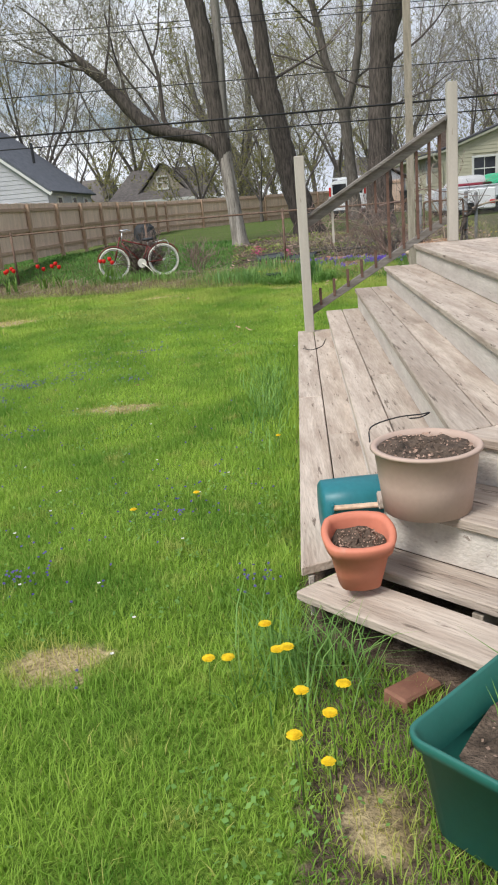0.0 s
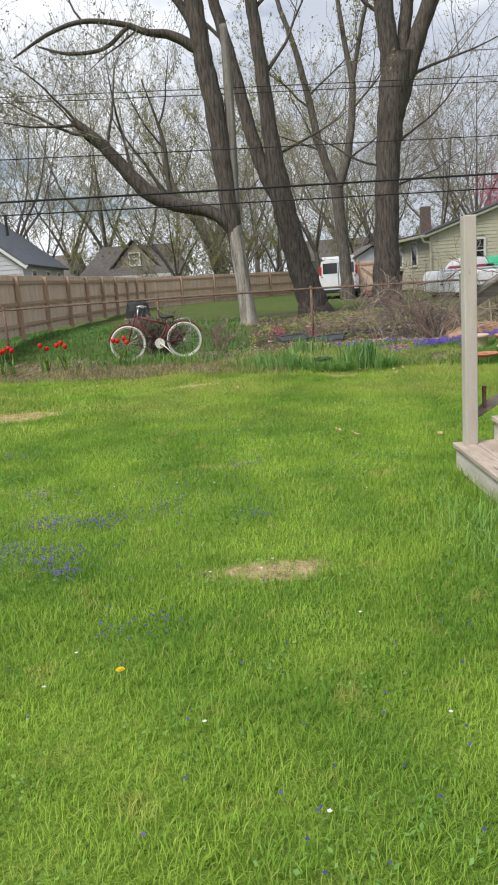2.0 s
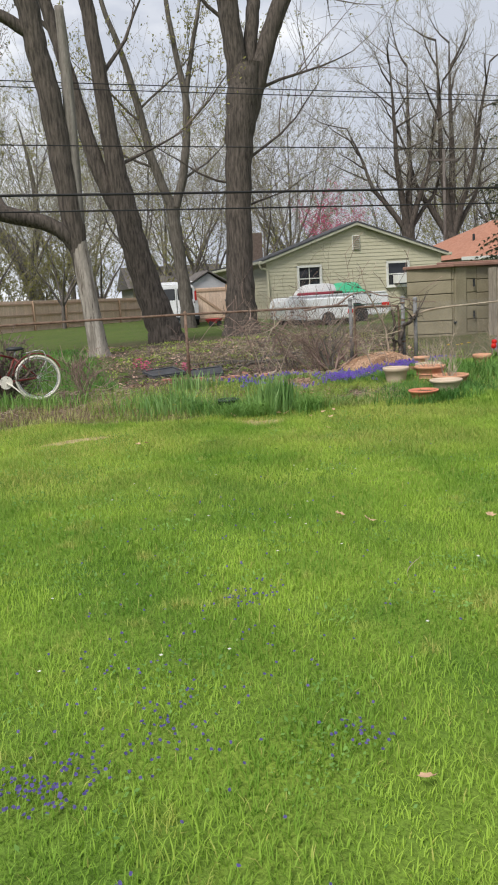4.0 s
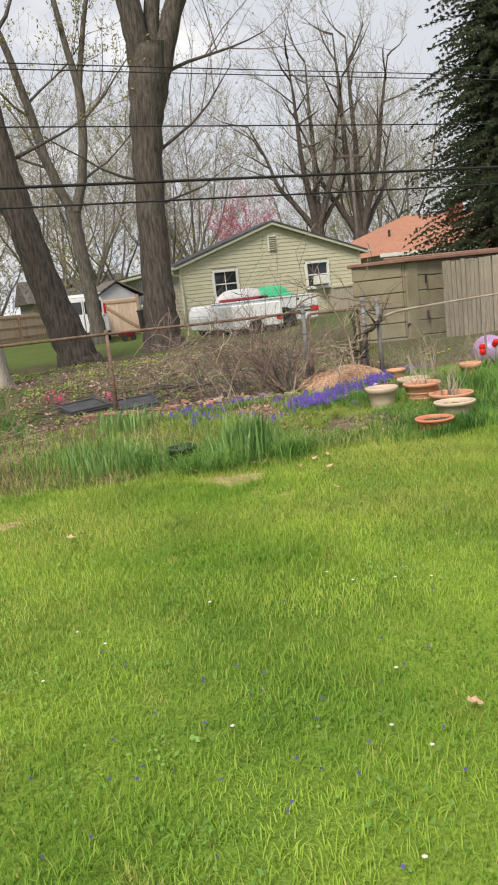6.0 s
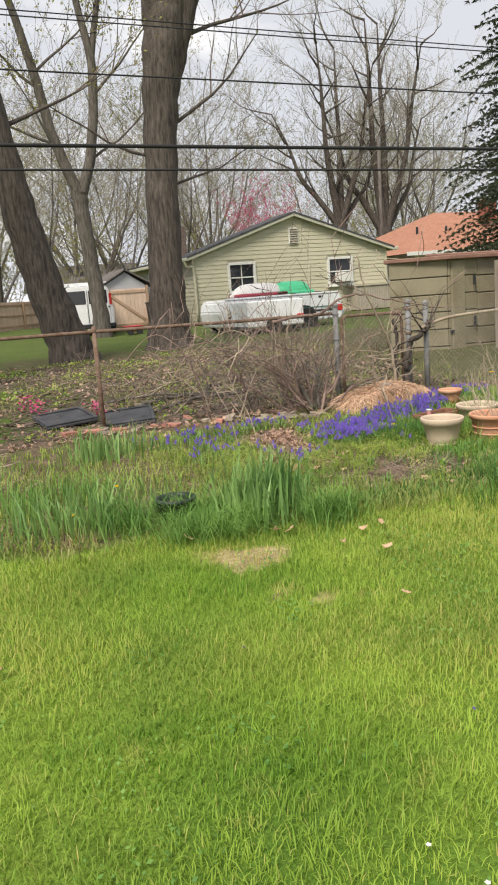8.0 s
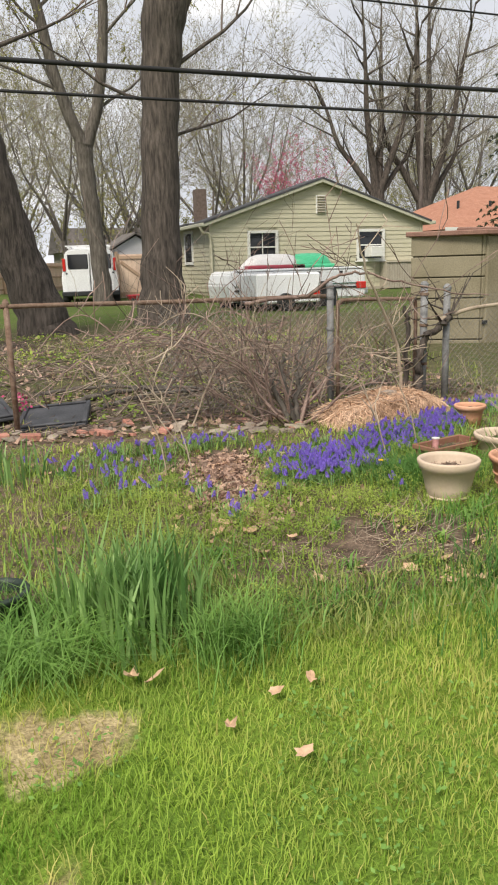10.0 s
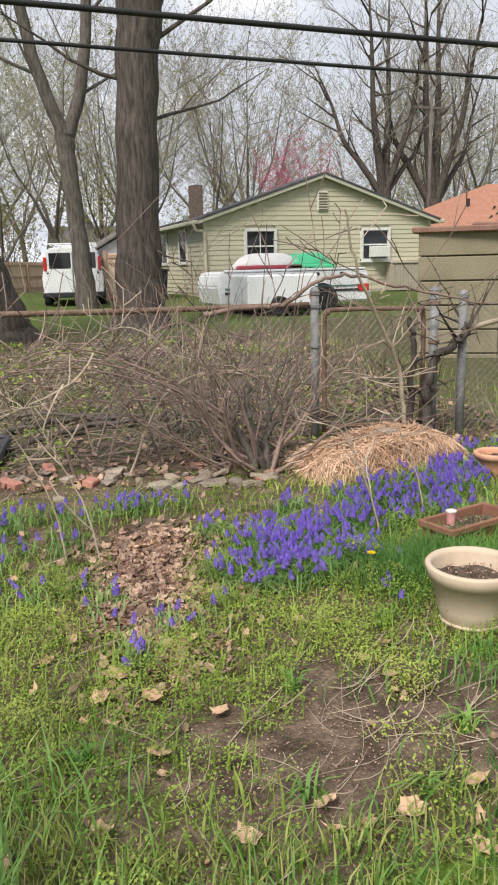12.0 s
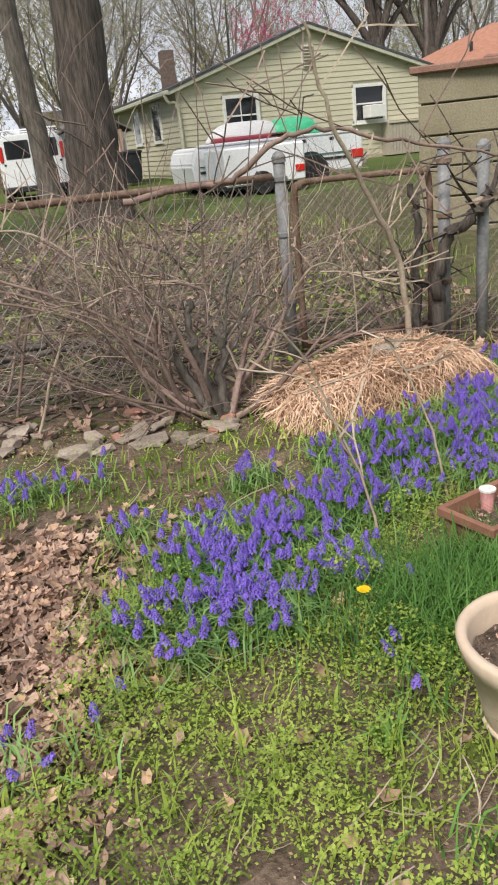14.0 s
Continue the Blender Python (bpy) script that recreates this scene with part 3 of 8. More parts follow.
def build_ground():
    xs = np.concatenate([[-600, -300, -150, -80, -50, -35, -25, -18, -14], np.arange(-11, 11.01, 0.16), [13, 16, 20, 26, 35, 50, 80, 150, 300, 600]])
    ys = np.concatenate([[-300, -150, -80, -40, -20, -10, -6, -3], np.arange(-1, 21.01, 0.16), np.arange(21.5, 40, 1.0), [42, 46, 52, 60, 75, 100, 150, 250, 450, 900]])
    X, Y = np.meshgrid(xs, ys)
    Z = gz(X, Y)
    verts = np.stack([X, Y, Z], -1).reshape(-1, 3)
    w = len(xs)
    idx = np.arange(len(verts)).reshape(len(ys), w)
    faces = np.stack([idx[:-1, :-1], idx[:-1, 1:], idx[1:, 1:], idx[1:, :-1]], -1).reshape(-1, 4)
    me = bpy.data.meshes.new("ground")
    me.from_pydata(verts.tolist(), [], faces.tolist())
    e = lawn_edge(X)
    bed = np.clip((Y - e) / 0.25, 0, 1)
    bank = np.clip((26.3 + 0.7 * np.sin(X) - Y) / 0.8, 0, 1)
    left = np.clip((X + 0.9 + 0.4 * np.sin(3 * Y)) / 0.8, 0, 1)
    yard = np.clip((Y - 17.3) / 0.4, 0, 1)
    zone = bed * np.where(yard > 0, np.maximum(bank * left, 1 - yard), 1.0)
    deck = np.clip((3.6 - X) / 0.2, 0, 1) * np.clip((X - (0.1 + 0.045 * (Y - 2.5))) / 0.15, 0, 1) * np.clip((8 - Y) / 0.3, 0, 1)
    zone = np.maximum(zone * 0.62, deck)
    # far yard: brownish soil tint, also tones the lawn down for tree shade
    zone = np.maximum(zone, 0.46 * yard)
    weedy = bed * np.clip((-0.6 - X) / 0.6, 0, 1) * np.clip((18.5 - Y) / 1.5, 0, 1)
    zone = np.maximum(zone, 0.72 * weedy)
    zone = np.where((X > 4.7) & (Y > 13) & (Y < 17), 0.3, zone)
    soil_spot = np.clip(1.5 - np.sqrt(((X - 2.2) / 0.7) ** 2 + ((Y - 14.05) / 0.4) ** 2), 0, 1)
    zone = np.maximum(zone, soil_spot)
    cols = np.zeros((len(verts), 4), np.float32)
    # third channel: how much painted tree shade the far lawn gets
    cols[:, 2] = (0.8 * yard * (1 - np.clip(zone * 1.2 - 0.3, 0, 1))).ravel()
    cols[:, 0], cols[:, 1], cols[:, 3] = zone.ravel(), bare(X, Y).ravel() * 0.85, 1
    at = me.color_attributes.new("zone", "FLOAT_COLOR", "POINT")
    at.data.foreach_set("color", cols.ravel())
    ob = linked("ground", me, "ground", smooth=True)
    return tagged(ob, "green lawn running into a brown soil bed and bank", "ground", kind="structure")


build_ground()


def blades(name, x, y, height, width, lean, material, tone, dry=None, z=None, seed=1, bend=0.5):
    """Curved tapering leaf blades, one joined mesh: a quad and a triangle each."""
    rng = np.random.default_rng(seed)
    n = len(x)
    z = gz(x, y) if z is None else z
    a = rng.uniform(0, 2 * np.pi, n)
    f = a + np.pi / 2 + rng.uniform(-0.6, 0.6, n)
    lx, ly = np.cos(f) * lean * height, np.sin(f) * lean * height
    wx, wy = np.cos(a) * width / 2, np.sin(a) * width / 2
    base = np.stack([x, y, z - 0.004], -1)
    wv = np.stack([wx, wy, np.zeros(n)], -1)
    mid = base + np.stack([lx * (0.5 - bend * 0.3), ly * (0.5 - bend * 0.3), height * 0.6], -1)
    tip = base + np.stack([lx, ly, height * np.sqrt(np.clip(1 - (lean * bend) ** 2, 0.1, 1))], -1)
    V = np.stack([base - wv, base + wv, mid + wv * 0.85, mid - wv * 0.85, tip], 1).reshape(-1, 3)
    o = np.arange(n)[:, None] * 5
    loops = np.concatenate([o + np.array([[0, 1, 2, 3]]), o + np.array([[3, 2, 4]])], 1).ravel()
    me = bpy.data.meshes.new(name)
    me.vertices.add(n * 5)
    me.vertices.foreach_set("co", V.astype(np.float32).ravel())
    me.loops.add(n * 7)
    me.loops.foreach_set("vertex_index", loops.astype(np.int32))
    me.polygons.add(n * 2)
    st = (np.arange(n)[:, None] * 7 + np.array([[0, 4]])).ravel()
    me.polygons.foreach_set("loop_start", st.astype(np.int32))
    me.update(calc_edges=True)
    cols = np.zeros((n, 5, 4), np.float32)
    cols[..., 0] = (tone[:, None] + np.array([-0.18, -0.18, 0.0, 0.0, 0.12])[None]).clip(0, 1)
    cols[..., 2] = 0 if dry is None else dry[:, None]
    cols[..., 3] = 1
    at = me.color_attributes.new("tone", "FLOAT_COLOR", "POINT")
    at.data.foreach_set("color", cols.ravel())
    ob = linked(name, me, material)
    ob["kind"] = "stuff"
    return ob


def in_deck(x, y):
    return (x > 0.17 + 0.045 * (y - 2.5)) & (0.71 * x + 0.704 * y > 1.93) & (y < 8.05)

# ---------------------------------------------------------------- trees


def grow(h, hb, p, d, length, r, depth, rng, spread=0.6, lift=0.25, kids=(6, 5, 4, 3), bud=0.0, sides=(7, 5, 4, 3, 3), least=0.005, wob=0.17):
    """One limb into heap h (thick wood) or hb (twigs), with its side shoots."""
    level = len(kids) - depth
    seg = 5 if depth > 1 else 3
    pts, radii, q, dd = [p.copy()], [r], p.copy(), d.copy()
    for i in range(seg):
        dd = (dd + Vector((rng.uniform(-1, 1), rng.uniform(-1, 1), rng.uniform(-1, 1))) * wob + Vector((0, 0, lift * 0.25))).normalized()
        q = q + dd * (length / seg)
        pts.append(q.copy())
        radii.append(max(r * (1 - 0.75 * (i + 1) / seg), least * 0.8))
    (h if depth >= len(kids) - 1 else hb).tube(pts, radii, sides[min(level, 4)])
    if depth == 0:
        return
    count = kids[level]
    for i in range(count):
        t = rng.uniform(0.25, 1.0) if i < count - 1 else 1.0
        k = min(int(t * seg), seg - 1)
        at = pts[k].lerp(pts[k + 1], t * seg - k)
        base = (pts[k + 1] - pts[k]).normalized()
        side = Vector((rng.uniform(-1, 1), rng.uniform(-1, 1), rng.uniform(-0.5, 1))).normalized()
        nd = (base * (1 - spread * 0.5) + side * spread).normalized()
        grow(h, hb, at, nd, length * rng.uniform(0.45, 0.75), max(radii[k] * rng.uniform(0.35, 0.55), least), depth - 1, rng, spread, lift, kids, bud, sides, least, wob)


def buds(hb, count, size, rng, source):
    """Small leaf buds at the ends of twigs."""
    h = Heap()
    for _ in range(count):
        c = Vector(source[rng.randrange(len(source))]) + Vector((rng.uniform(-1, 1), rng.uniform(-1, 1), rng.uniform(-1, 1))) * 0.12
        a = Vector((rng.uniform(-1, 1), rng.uniform(-1, 1), rng.uniform(-1, 1))).normalized()
        b = a.orthogonal().normalized()
        s = size * rng.uniform(0.5, 1.2)
        h.poly([c - a * s, c + b * s * 0.5, c + a * s, c - b * s * 0.5])
    return h


def tree(label, stems, seed, limbs, bark="bark", crown="twig", bud_mat="bud", bud_count=600, bud_size=0.05, kids=(5, 5, 4, 3), spread=0.6, name="bare_tree", group="", lift=0.25, least=0.006):
    """A bare tree: stems are (control points, radii); limbs are (start, direction, length, radius)."""
    rng = random.Random(seed)
    base = Vector(stems[0][0][0])
    h, hb = Heap(), Heap()
    for ctrl, radii in stems:
        pts = [p - base for p in curve_pts(ctrl, 5)]
        rr = [float(np.interp(i / (len(pts) - 1), np.linspace(0, 1, len(radii)), radii)) for i in range(len(pts))]
        pts = [p + Vector((math.sin(i * 1.9 + seed), math.cos(i * 2.3 + seed), 0)) * rr[i] * 0.06 for i, p in enumerate(pts)]
        h.tube(pts, rr, 14)
    for p, d, length, r in limbs:
        grow(h, hb, Vector(p) - base, Vector(d).normalized(), length, r, len(kids) - 1, rng, spread, lift, kids, least=least)
    root = thing(name, *base, label, "tree", group)
    linked("trunk", h.mesh("trunk"), bark, root, smooth=True)
    if hb.n:
        tagged(linked("crown", hb.mesh("crown"), crown, root), kind="stuff")
        if bud_count:
            tagged(linked("budding_foliage", buds(hb, bud_count, bud_size, rng, hb.v).mesh("budding_foliage"), bud_mat, root), kind="stuff")
    return root


def auto_tree(label, x, y, height, r, seed, n_stems=2, **kw):
    """A yard tree whose trunk forks low into a few rising stems."""
    rng = random.Random(seed)
    z = gh(x, y) - 0.05
    fork = height * rng.uniform(0.14, 0.24)
    stems = [([(x, y, z), (x + 0.05, y, z + fork * 0.5), (x + rng.uniform(-0.2, 0.2), y, z + fork)], [r * 1.35, r, r * 0.92])]
    top = Vector(stems[0][0][-1])
    limbs = []
    for i in range(n_stems):
        a = 2 * math.pi * (i + rng.uniform(0, 0.6)) / n_stems
        sp = rng.uniform(0.16, 0.3) * height
        e = top + Vector((math.cos(a) * sp, math.sin(a) * sp, height * rng.uniform(0.5, 0.62)))
        m = top.lerp(e, 0.5) + Vector((math.cos(a) * sp * 0.18, math.sin(a) * sp * 0.18, -0.2))
        stems.append(([tuple(top - Vector((0, 0, 0.3))), tuple(top.lerp(m, 0.5)), tuple(m), tuple(e)], [r * 0.66, r * 0.46, r * 0.3, r * 0.1]))
        for k in range(9):
            t = 0.15 + 0.85 * k / 8
            c = top.lerp(m, t * 2) if t < 0.5 else m.lerp(e, t * 2 - 1)
            d = (Vector((math.cos(a + rng.uniform(-1.6, 1.6)), math.sin(a + rng.uniform(-1.6, 1.6)), rng.uniform(0.35, 1.1)))).normalized()
            limbs.append((c, d, height * rng.uniform(0.2, 0.34), r * rng.uniform(0.1, 0.18)))
    return tree(label, stems, seed, limbs, **kw)


# the tall trunk that forks into three
tree("tall dark-barked tree forking into three upright stems", [
    ([(3.86, 25.6, 0.3), (3.9, 25.6, 1.1), (3.93, 25.6, 2.2), (4.02, 25.6, 4.2), (4.14, 25.6, 5.7), (4.32, 25.6, 6.9), (4.48, 25.6, 7.7)], [0.62, 0.44, 0.37, 0.34, 0.37, 0.43, 0.4]),
    ([(4.18, 25.6, 6.4), (4.2, 25.6, 7.5), (4.1, 25.6, 8.5), (3.98, 25.6, 9.8), (3.7, 25.6, 13.5)], [0.28, 0.28, 0.27, 0.27, 0.14]),
    ([(4.42, 25.6, 6.8), (4.6, 25.7, 7.9), (4.77, 25.8, 8.9), (4.86, 25.9, 9.8), (4.9, 26.2, 14.0)], [0.22, 0.19, 0.18, 0.18, 0.1]),
    ([(4.22, 25.6, 5.5), (4.46, 25.6, 6.4), (4.78, 25.55, 7.4), (5.14, 25.5, 8.4), (5.62, 25.4, 9.6), (6.6, 25.3, 13.0)], [0.2, 0.26, 0.25, 0.23, 0.23, 0.12]),
], 3, [((4.75, 25.6, 7.0), (1.0, 0, 0.35), 3.4, 0.05), ((4.30, 25.6, 5.2), (1, -0.2, 0.6), 3.0, 0.045), ((4.05, 25.6, 8.6), (-1, 0.1, 0.5), 3.4, 0.06),
       ((5.45, 25.4, 9.2), (1, 0.3, 0.4), 3.2, 0.06), ((3.95, 25.6, 4.6), (-1, 0.3, 0.25), 2.6, 0.04), ((4.15, 25.6, 4.0), (0.9, 0.4, 0.4), 2.6, 0.035)],
     kids=(6, 5, 4), bud_count=500, bud_mat="bud")

# the leaning trunk
tree("dark leaning tree with a thick straight trunk", [
    ([(1.66, 24.6, 0.3), (1.5, 24.6, 1.0), (1.22, 24.6, 1.95), (0.96, 24.6, 3.05), (0.79, 24.6, 4.0), (0.62, 24.6, 5.3), (0.48, 24.6, 6.95), (0.34, 24.6, 8.4), (0.24, 24.6, 9.6), (0.1, 24.6, 13)], [0.56, 0.42, 0.36, 0.33, 0.31, 0.23, 0.19, 0.17, 0.16, 0.1]),
    ([(0.84, 24.6, 3.5), (0.36, 24.7, 4.6), (0.06, 24.8, 5.7), (-0.2, 24.9, 7.0), (-0.5, 25, 8.3), (-0.76, 25, 9.4), (-1.1, 25, 11.5)], [0.2, 0.2, 0.18, 0.165, 0.155, 0.145, 0.08]),
], 5, [((0.45, 24.6, 6.9), (0.8, 0.2, 0.9), 3.2, 0.06), ((0.3, 24.6, 8.6), (1, 0.1, 0.9), 3.4, 0.06), ((-0.45, 25, 8.0), (-0.8, 0.2, 0.8), 3.2, 0.06), ((0.64, 24.6, 4.9), (1, 0.2, 0.5), 2.6, 0.05)],
     kids=(6, 5, 4), bud_count=400)

# the half-dead trunk: a pale bare foot, a dark stem, a broken stub and a long low bough
old = tree("old half-dead tree with pale bare wood and a long low bough", [
    ([(-0.56, 21.53, 1.5), (-0.64, 21.53, 2.4), (-0.72, 21.5, 3.2), (-0.84, 21.5, 4.5), (-0.96, 21.5, 5.8), (-1.1, 21.5, 6.6), (-1.18, 21.5, 7.3), (-1.3, 21.5, 8.3), (-1.6, 21.5, 10.5)], [0.12, 0.165, 0.22, 0.235, 0.23, 0.22, 0.22, 0.21, 0.13]),
    ([(-0.72, 21.5, 2.75), (-0.95, 21.45, 3.1), (-1.35, 21.45, 3.33), (-2.04, 21.4, 3.5), (-2.62, 21.4, 3.78), (-3.04, 21.4, 4.24), (-3.66, 21.3, 4.98), (-4.2, 21.3, 5.5)], [0.12, 0.15, 0.155, 0.165, 0.18, 0.17, 0.13, 0.07]),
    ([(-1.15, 21.5, 6.85), (-1.79, 21.5, 7.22), (-2.34, 21.4, 7.29), (-2.89, 21.4, 7.49), (-3.77, 21.3, 7.56), (-4.56, 21.3, 7.34), (-5.38, 21.2, 6.85)], [0.13, 0.11, 0.08, 0.066, 0.055, 0.045, 0.02]),
    ([(-2.78, 21.4, 7.42), (-3.37, 21.35, 6.98), (-4.16, 21.3, 6.91), (-4.81, 21.3, 7.09)], [0.05, 0.045, 0.04, 0.02]),
    ([(-1.2, 21.5, 7.2), (-1.5, 21.5, 7.8), (-1.95, 21.5, 8.4), (-2.5, 21.5, 9.6)], [0.13, 0.1, 0.08, 0.05]),
    ([(-1.9, 21.4, 3.45), (-2.15, 21.6, 3.9), (-2.2, 21.7, 5.0), (-2.6, 21.8, 6.4)], [0.07, 0.06, 0.045, 0.012]),
], 8, [((-3.3, 21.3, 4.55), (-0.6, 0.1, 0.6), 2.2, 0.05), ((-3.8, 21.3, 5.1), (-0.9, 0, 0.1), 2.2, 0.045), ((-2.9, 21.4, 4.1), (-0.3, 0.1, 1), 2.4, 0.05), ((-2.2, 21.4, 3.6), (-0.5, 0.1, 1), 2.4, 0.05), ((-3.5, 21.3, 4.8), (0.1, 0.2, 1), 2.0, 0.045), ((-2.3, 21.7, 5.3), (0.3, 0.2, 1), 1.8, 0.03), ((-2.2, 21.7, 4.8), (-0.6, 0.2, 1), 1.8, 0.03),
       ((-3.77, 21.3, 7.56), (-0.7, 0.1, 0.8), 1.6, 0.03), ((-2.5, 21.4, 7.4), (-0.5, 0.1, -0.35), 1.6, 0.03), ((-4.1, 21.3, 5.4), (-0.8, -0.2, -0.2), 1.8, 0.04), ((-4.1, 21.3, 5.4), (-0.5, -0.2, 0.8), 1.8, 0.04)],
     # crown takes the haze-paled twig colour, to brighten it
     kids=(8, 6, 5), bud_count=1800, bud_mat="budred", bud_size=0.045, crown="twighaze")
h = Heap()
foot = curve_pts([(0.13, -0.03, -1.2), (0.11, -0.03, -0.95), (0.02, -0.05, 0.0), (-0.07, -0.05, 1.0), (-0.13, -0.04, 1.7), (-0.16, 0.0, 2.3)], 5)
h.tube(foot, [float(np.interp(q.z, [-1.2, -0.8, 0.0, 1.0, 1.7, 2.3], [0.32, 0.21, 0.18, 0.175, 0.16, 0.1])) for q in foot], 14)
linked("bare_foot", h.mesh("bare_foot"), "deadbark", old, "pale barkless foot of the trunk", smooth=True)
h = Heap()
stub = curve_pts([(-0.1, -0.05, 1.0), (-0.06, -0.04, 2.4), (-0.02, 0, 4.1), (-0.02, 0, 5.3), (-0.04, 0, 5.9)], 5)
h.tube(stub, [0.15 - 0.06 * i / (len(stub) - 1) for i in range(len(stub))], 12, cap=True)
linked("dead_stem", h.mesh("dead_stem"), "stubwood", old, "grey barkless stem broken off at the top", smooth=True)
h = Heap()
for k in range(4):
    a = radians(30 + 95 * k)
    h.tube(curve_pts([(0.08, 0, -0.85), (0.12 + 0.22 * math.cos(a), 0.22 * math.sin(a), -1.05), (0.14 + 0.45 * math.cos(a), 0.45 * math.sin(a), -1.2)], 4), [0.13, 0.12, 0.11, 0.1, 0.09, 0.08, 0.06, 0.05, 0.03], 8)
linked("root_flare", h.mesh("root_flare"), "bark2", old, smooth=True)

# a crooked darker trunk farther back, behind the old tree
tree("crooked dark tree with a bowed trunk beyond the yard fence", [
    ([(-0.4, 56, 0.5), (-0.6, 56, 2.0), (-0.95, 56, 3.8), (-1.8, 56, 5.7), (-2.75, 56, 6.9), (-3.6, 56, 8.6), (-4.0, 56, 12)], [0.6, 0.5, 0.5, 0.42, 0.34, 0.22, 0.04]),
    ([(-1.0, 56, 4.0), (-0.2, 56, 6.4), (-0.1, 56, 9.4), (-0.6, 56, 13)], [0.3, 0.24, 0.15, 0.03]),
], 27, [((-2.6, 56, 6.7), (-1, 0, 0.6), 4.6, 0.1), ((-0.2, 56, 6.4), (1, 0, 0.7), 4.4, 0.1), ((-3.5, 56, 8.4), (-0.6, 0.2, 1), 4.0, 0.08), ((-0.1, 56, 8.8), (0.7, 0.2, 1), 4.0, 0.08), ((-3.4, 56, 8.0), (0.8, 0.1, 0.7), 3.8, 0.08)],
     bark="bark2", kids=(7, 5, 4), bud_count=2600, bud_size=0.09, least=0.0085)

# a slimmer tree that forks in a Y
tree("slim grey tree forking into a Y", [
    ([(4.0, 33, 0.5), (3.97, 33, 1.6), (3.85, 33, 3.2), (3.76, 33, 4.4), (3.74, 33, 5.0)], [0.32, 0.24, 0.22, 0.22, 0.25]),
    ([(3.76, 33, 4.8), (3.15, 33, 6.5), (2.86, 33, 8.0), (2.38, 33, 10.0), (1.85, 33, 11.6), (1.4, 33, 14)], [0.17, 0.155, 0.135, 0.105, 0.08, 0.04]),
    ([(3.78, 33, 4.8), (4.24, 33, 6.2), (4.5, 33, 8.4), (4.28, 33, 9.9), (4.05, 33, 11.7), (3.9, 33, 14)], [0.17, 0.15, 0.13, 0.1, 0.08, 0.04]),
    ([(4.48, 33, 8.6), (4.88, 33, 10.4), (5.22, 33, 11.8), (5.4, 33, 13.5)], [0.1, 0.08, 0.06, 0.03]),
], 13, [((4.1, 33, 5.8), (1, 0.2, 0.5), 3.2, 0.05), ((3.2, 33, 6.3), (-1, 0.2, 0.4), 3.0, 0.05), ((4.4, 33, 7.6), (1, -0.2, 0.7), 3.2, 0.05), ((2.9, 33, 7.8), (-1, 0, 0.6), 3.0, 0.05), ((2.8, 33, 8.2), (0.8, 0, 0.8), 3.0, 0.05), ((3.5, 33, 5.6), (-0.6, -0.3, 0.9), 3.0, 0.05), ((4.45, 33, 8.2), (0.3, 0.3, 1), 3.0, 0.05)],
     bark="bark2", kids=(7, 5, 4), bud_count=2200, bud_size=0.07)

# wide-crowned trees behind the green house
def forked_tree(x, y, fork, height, r, seed):
    """A stout dark trunk that opens into arching limbs and a round fine crown."""
    rng = random.Random(seed)
    z = gh(x, y) - 0.1
    top = Vector((x + rng.uniform(-0.1, 0.2), y, fork))
    stems, limbs = [([(x, y, z), (x + 0.06, y, z + 1.5), (x + 0.02, y, (z + fork) / 2), tuple(top)], [r * 1.3, r, r * 0.95, r * 1.05])], []
    for dx, dy, up, k in ((-3.4, 0.6, 0.62, 0.5), (-1.4, -0.5, 0.95, 0.62), (0.9, 0.6, 1.0, 0.66), (2.3, -0.4, 0.86, 0.56), (3.6, 0.5, 0.55, 0.42)):
        e = top + Vector((dx * rng.uniform(0.85, 1.1), dy * 2, (height - fork) * up))
        m = top.lerp(e, 0.45) + Vector((dx * 0.16, 0, -0.35))
        stems.append(([tuple(top - Vector((0, 0, 0.5))), tuple(top.lerp(m, 0.5) + Vector((dx * 0.04, 0, 0))), tuple(m), tuple(m.lerp(e, 0.5) - Vector((dx * 0.03, 0, 0))), tuple(e)], [r * k, r * k * 0.8, r * k * 0.6, r * k * 0.4, r * 0.08]))
        for q in range(8):
            t = 0.22 + 0.78 * q / 7
            c = top.lerp(m, t * 2) if t < 0.5 else m.lerp(e, t * 2 - 1)
            limbs.append((c, Vector((rng.uniform(-1, 1) + dx * 0.15, rng.uniform(-0.8, 0.8), rng.uniform(0.1, 0.9))).normalized(), rng.uniform(1.8, 3.4), r * k * rng.uniform(0.2, 0.34)))
    return tree("large bare tree with a stout trunk and a wide fine-twigged crown", stems, seed, limbs, bark="bark", crown="twighaze", bud_mat="budred", bud_count=1800, bud_size=0.07, least=0.009, kids=(8, 6, 5), spread=0.66, group="bare trees behind the houses")


forked_tree(22.75, 51, 5.6, 15.5, 0.4, 21)
forked_tree(25.75, 51, 5.0, 17.0, 0.46, 34)

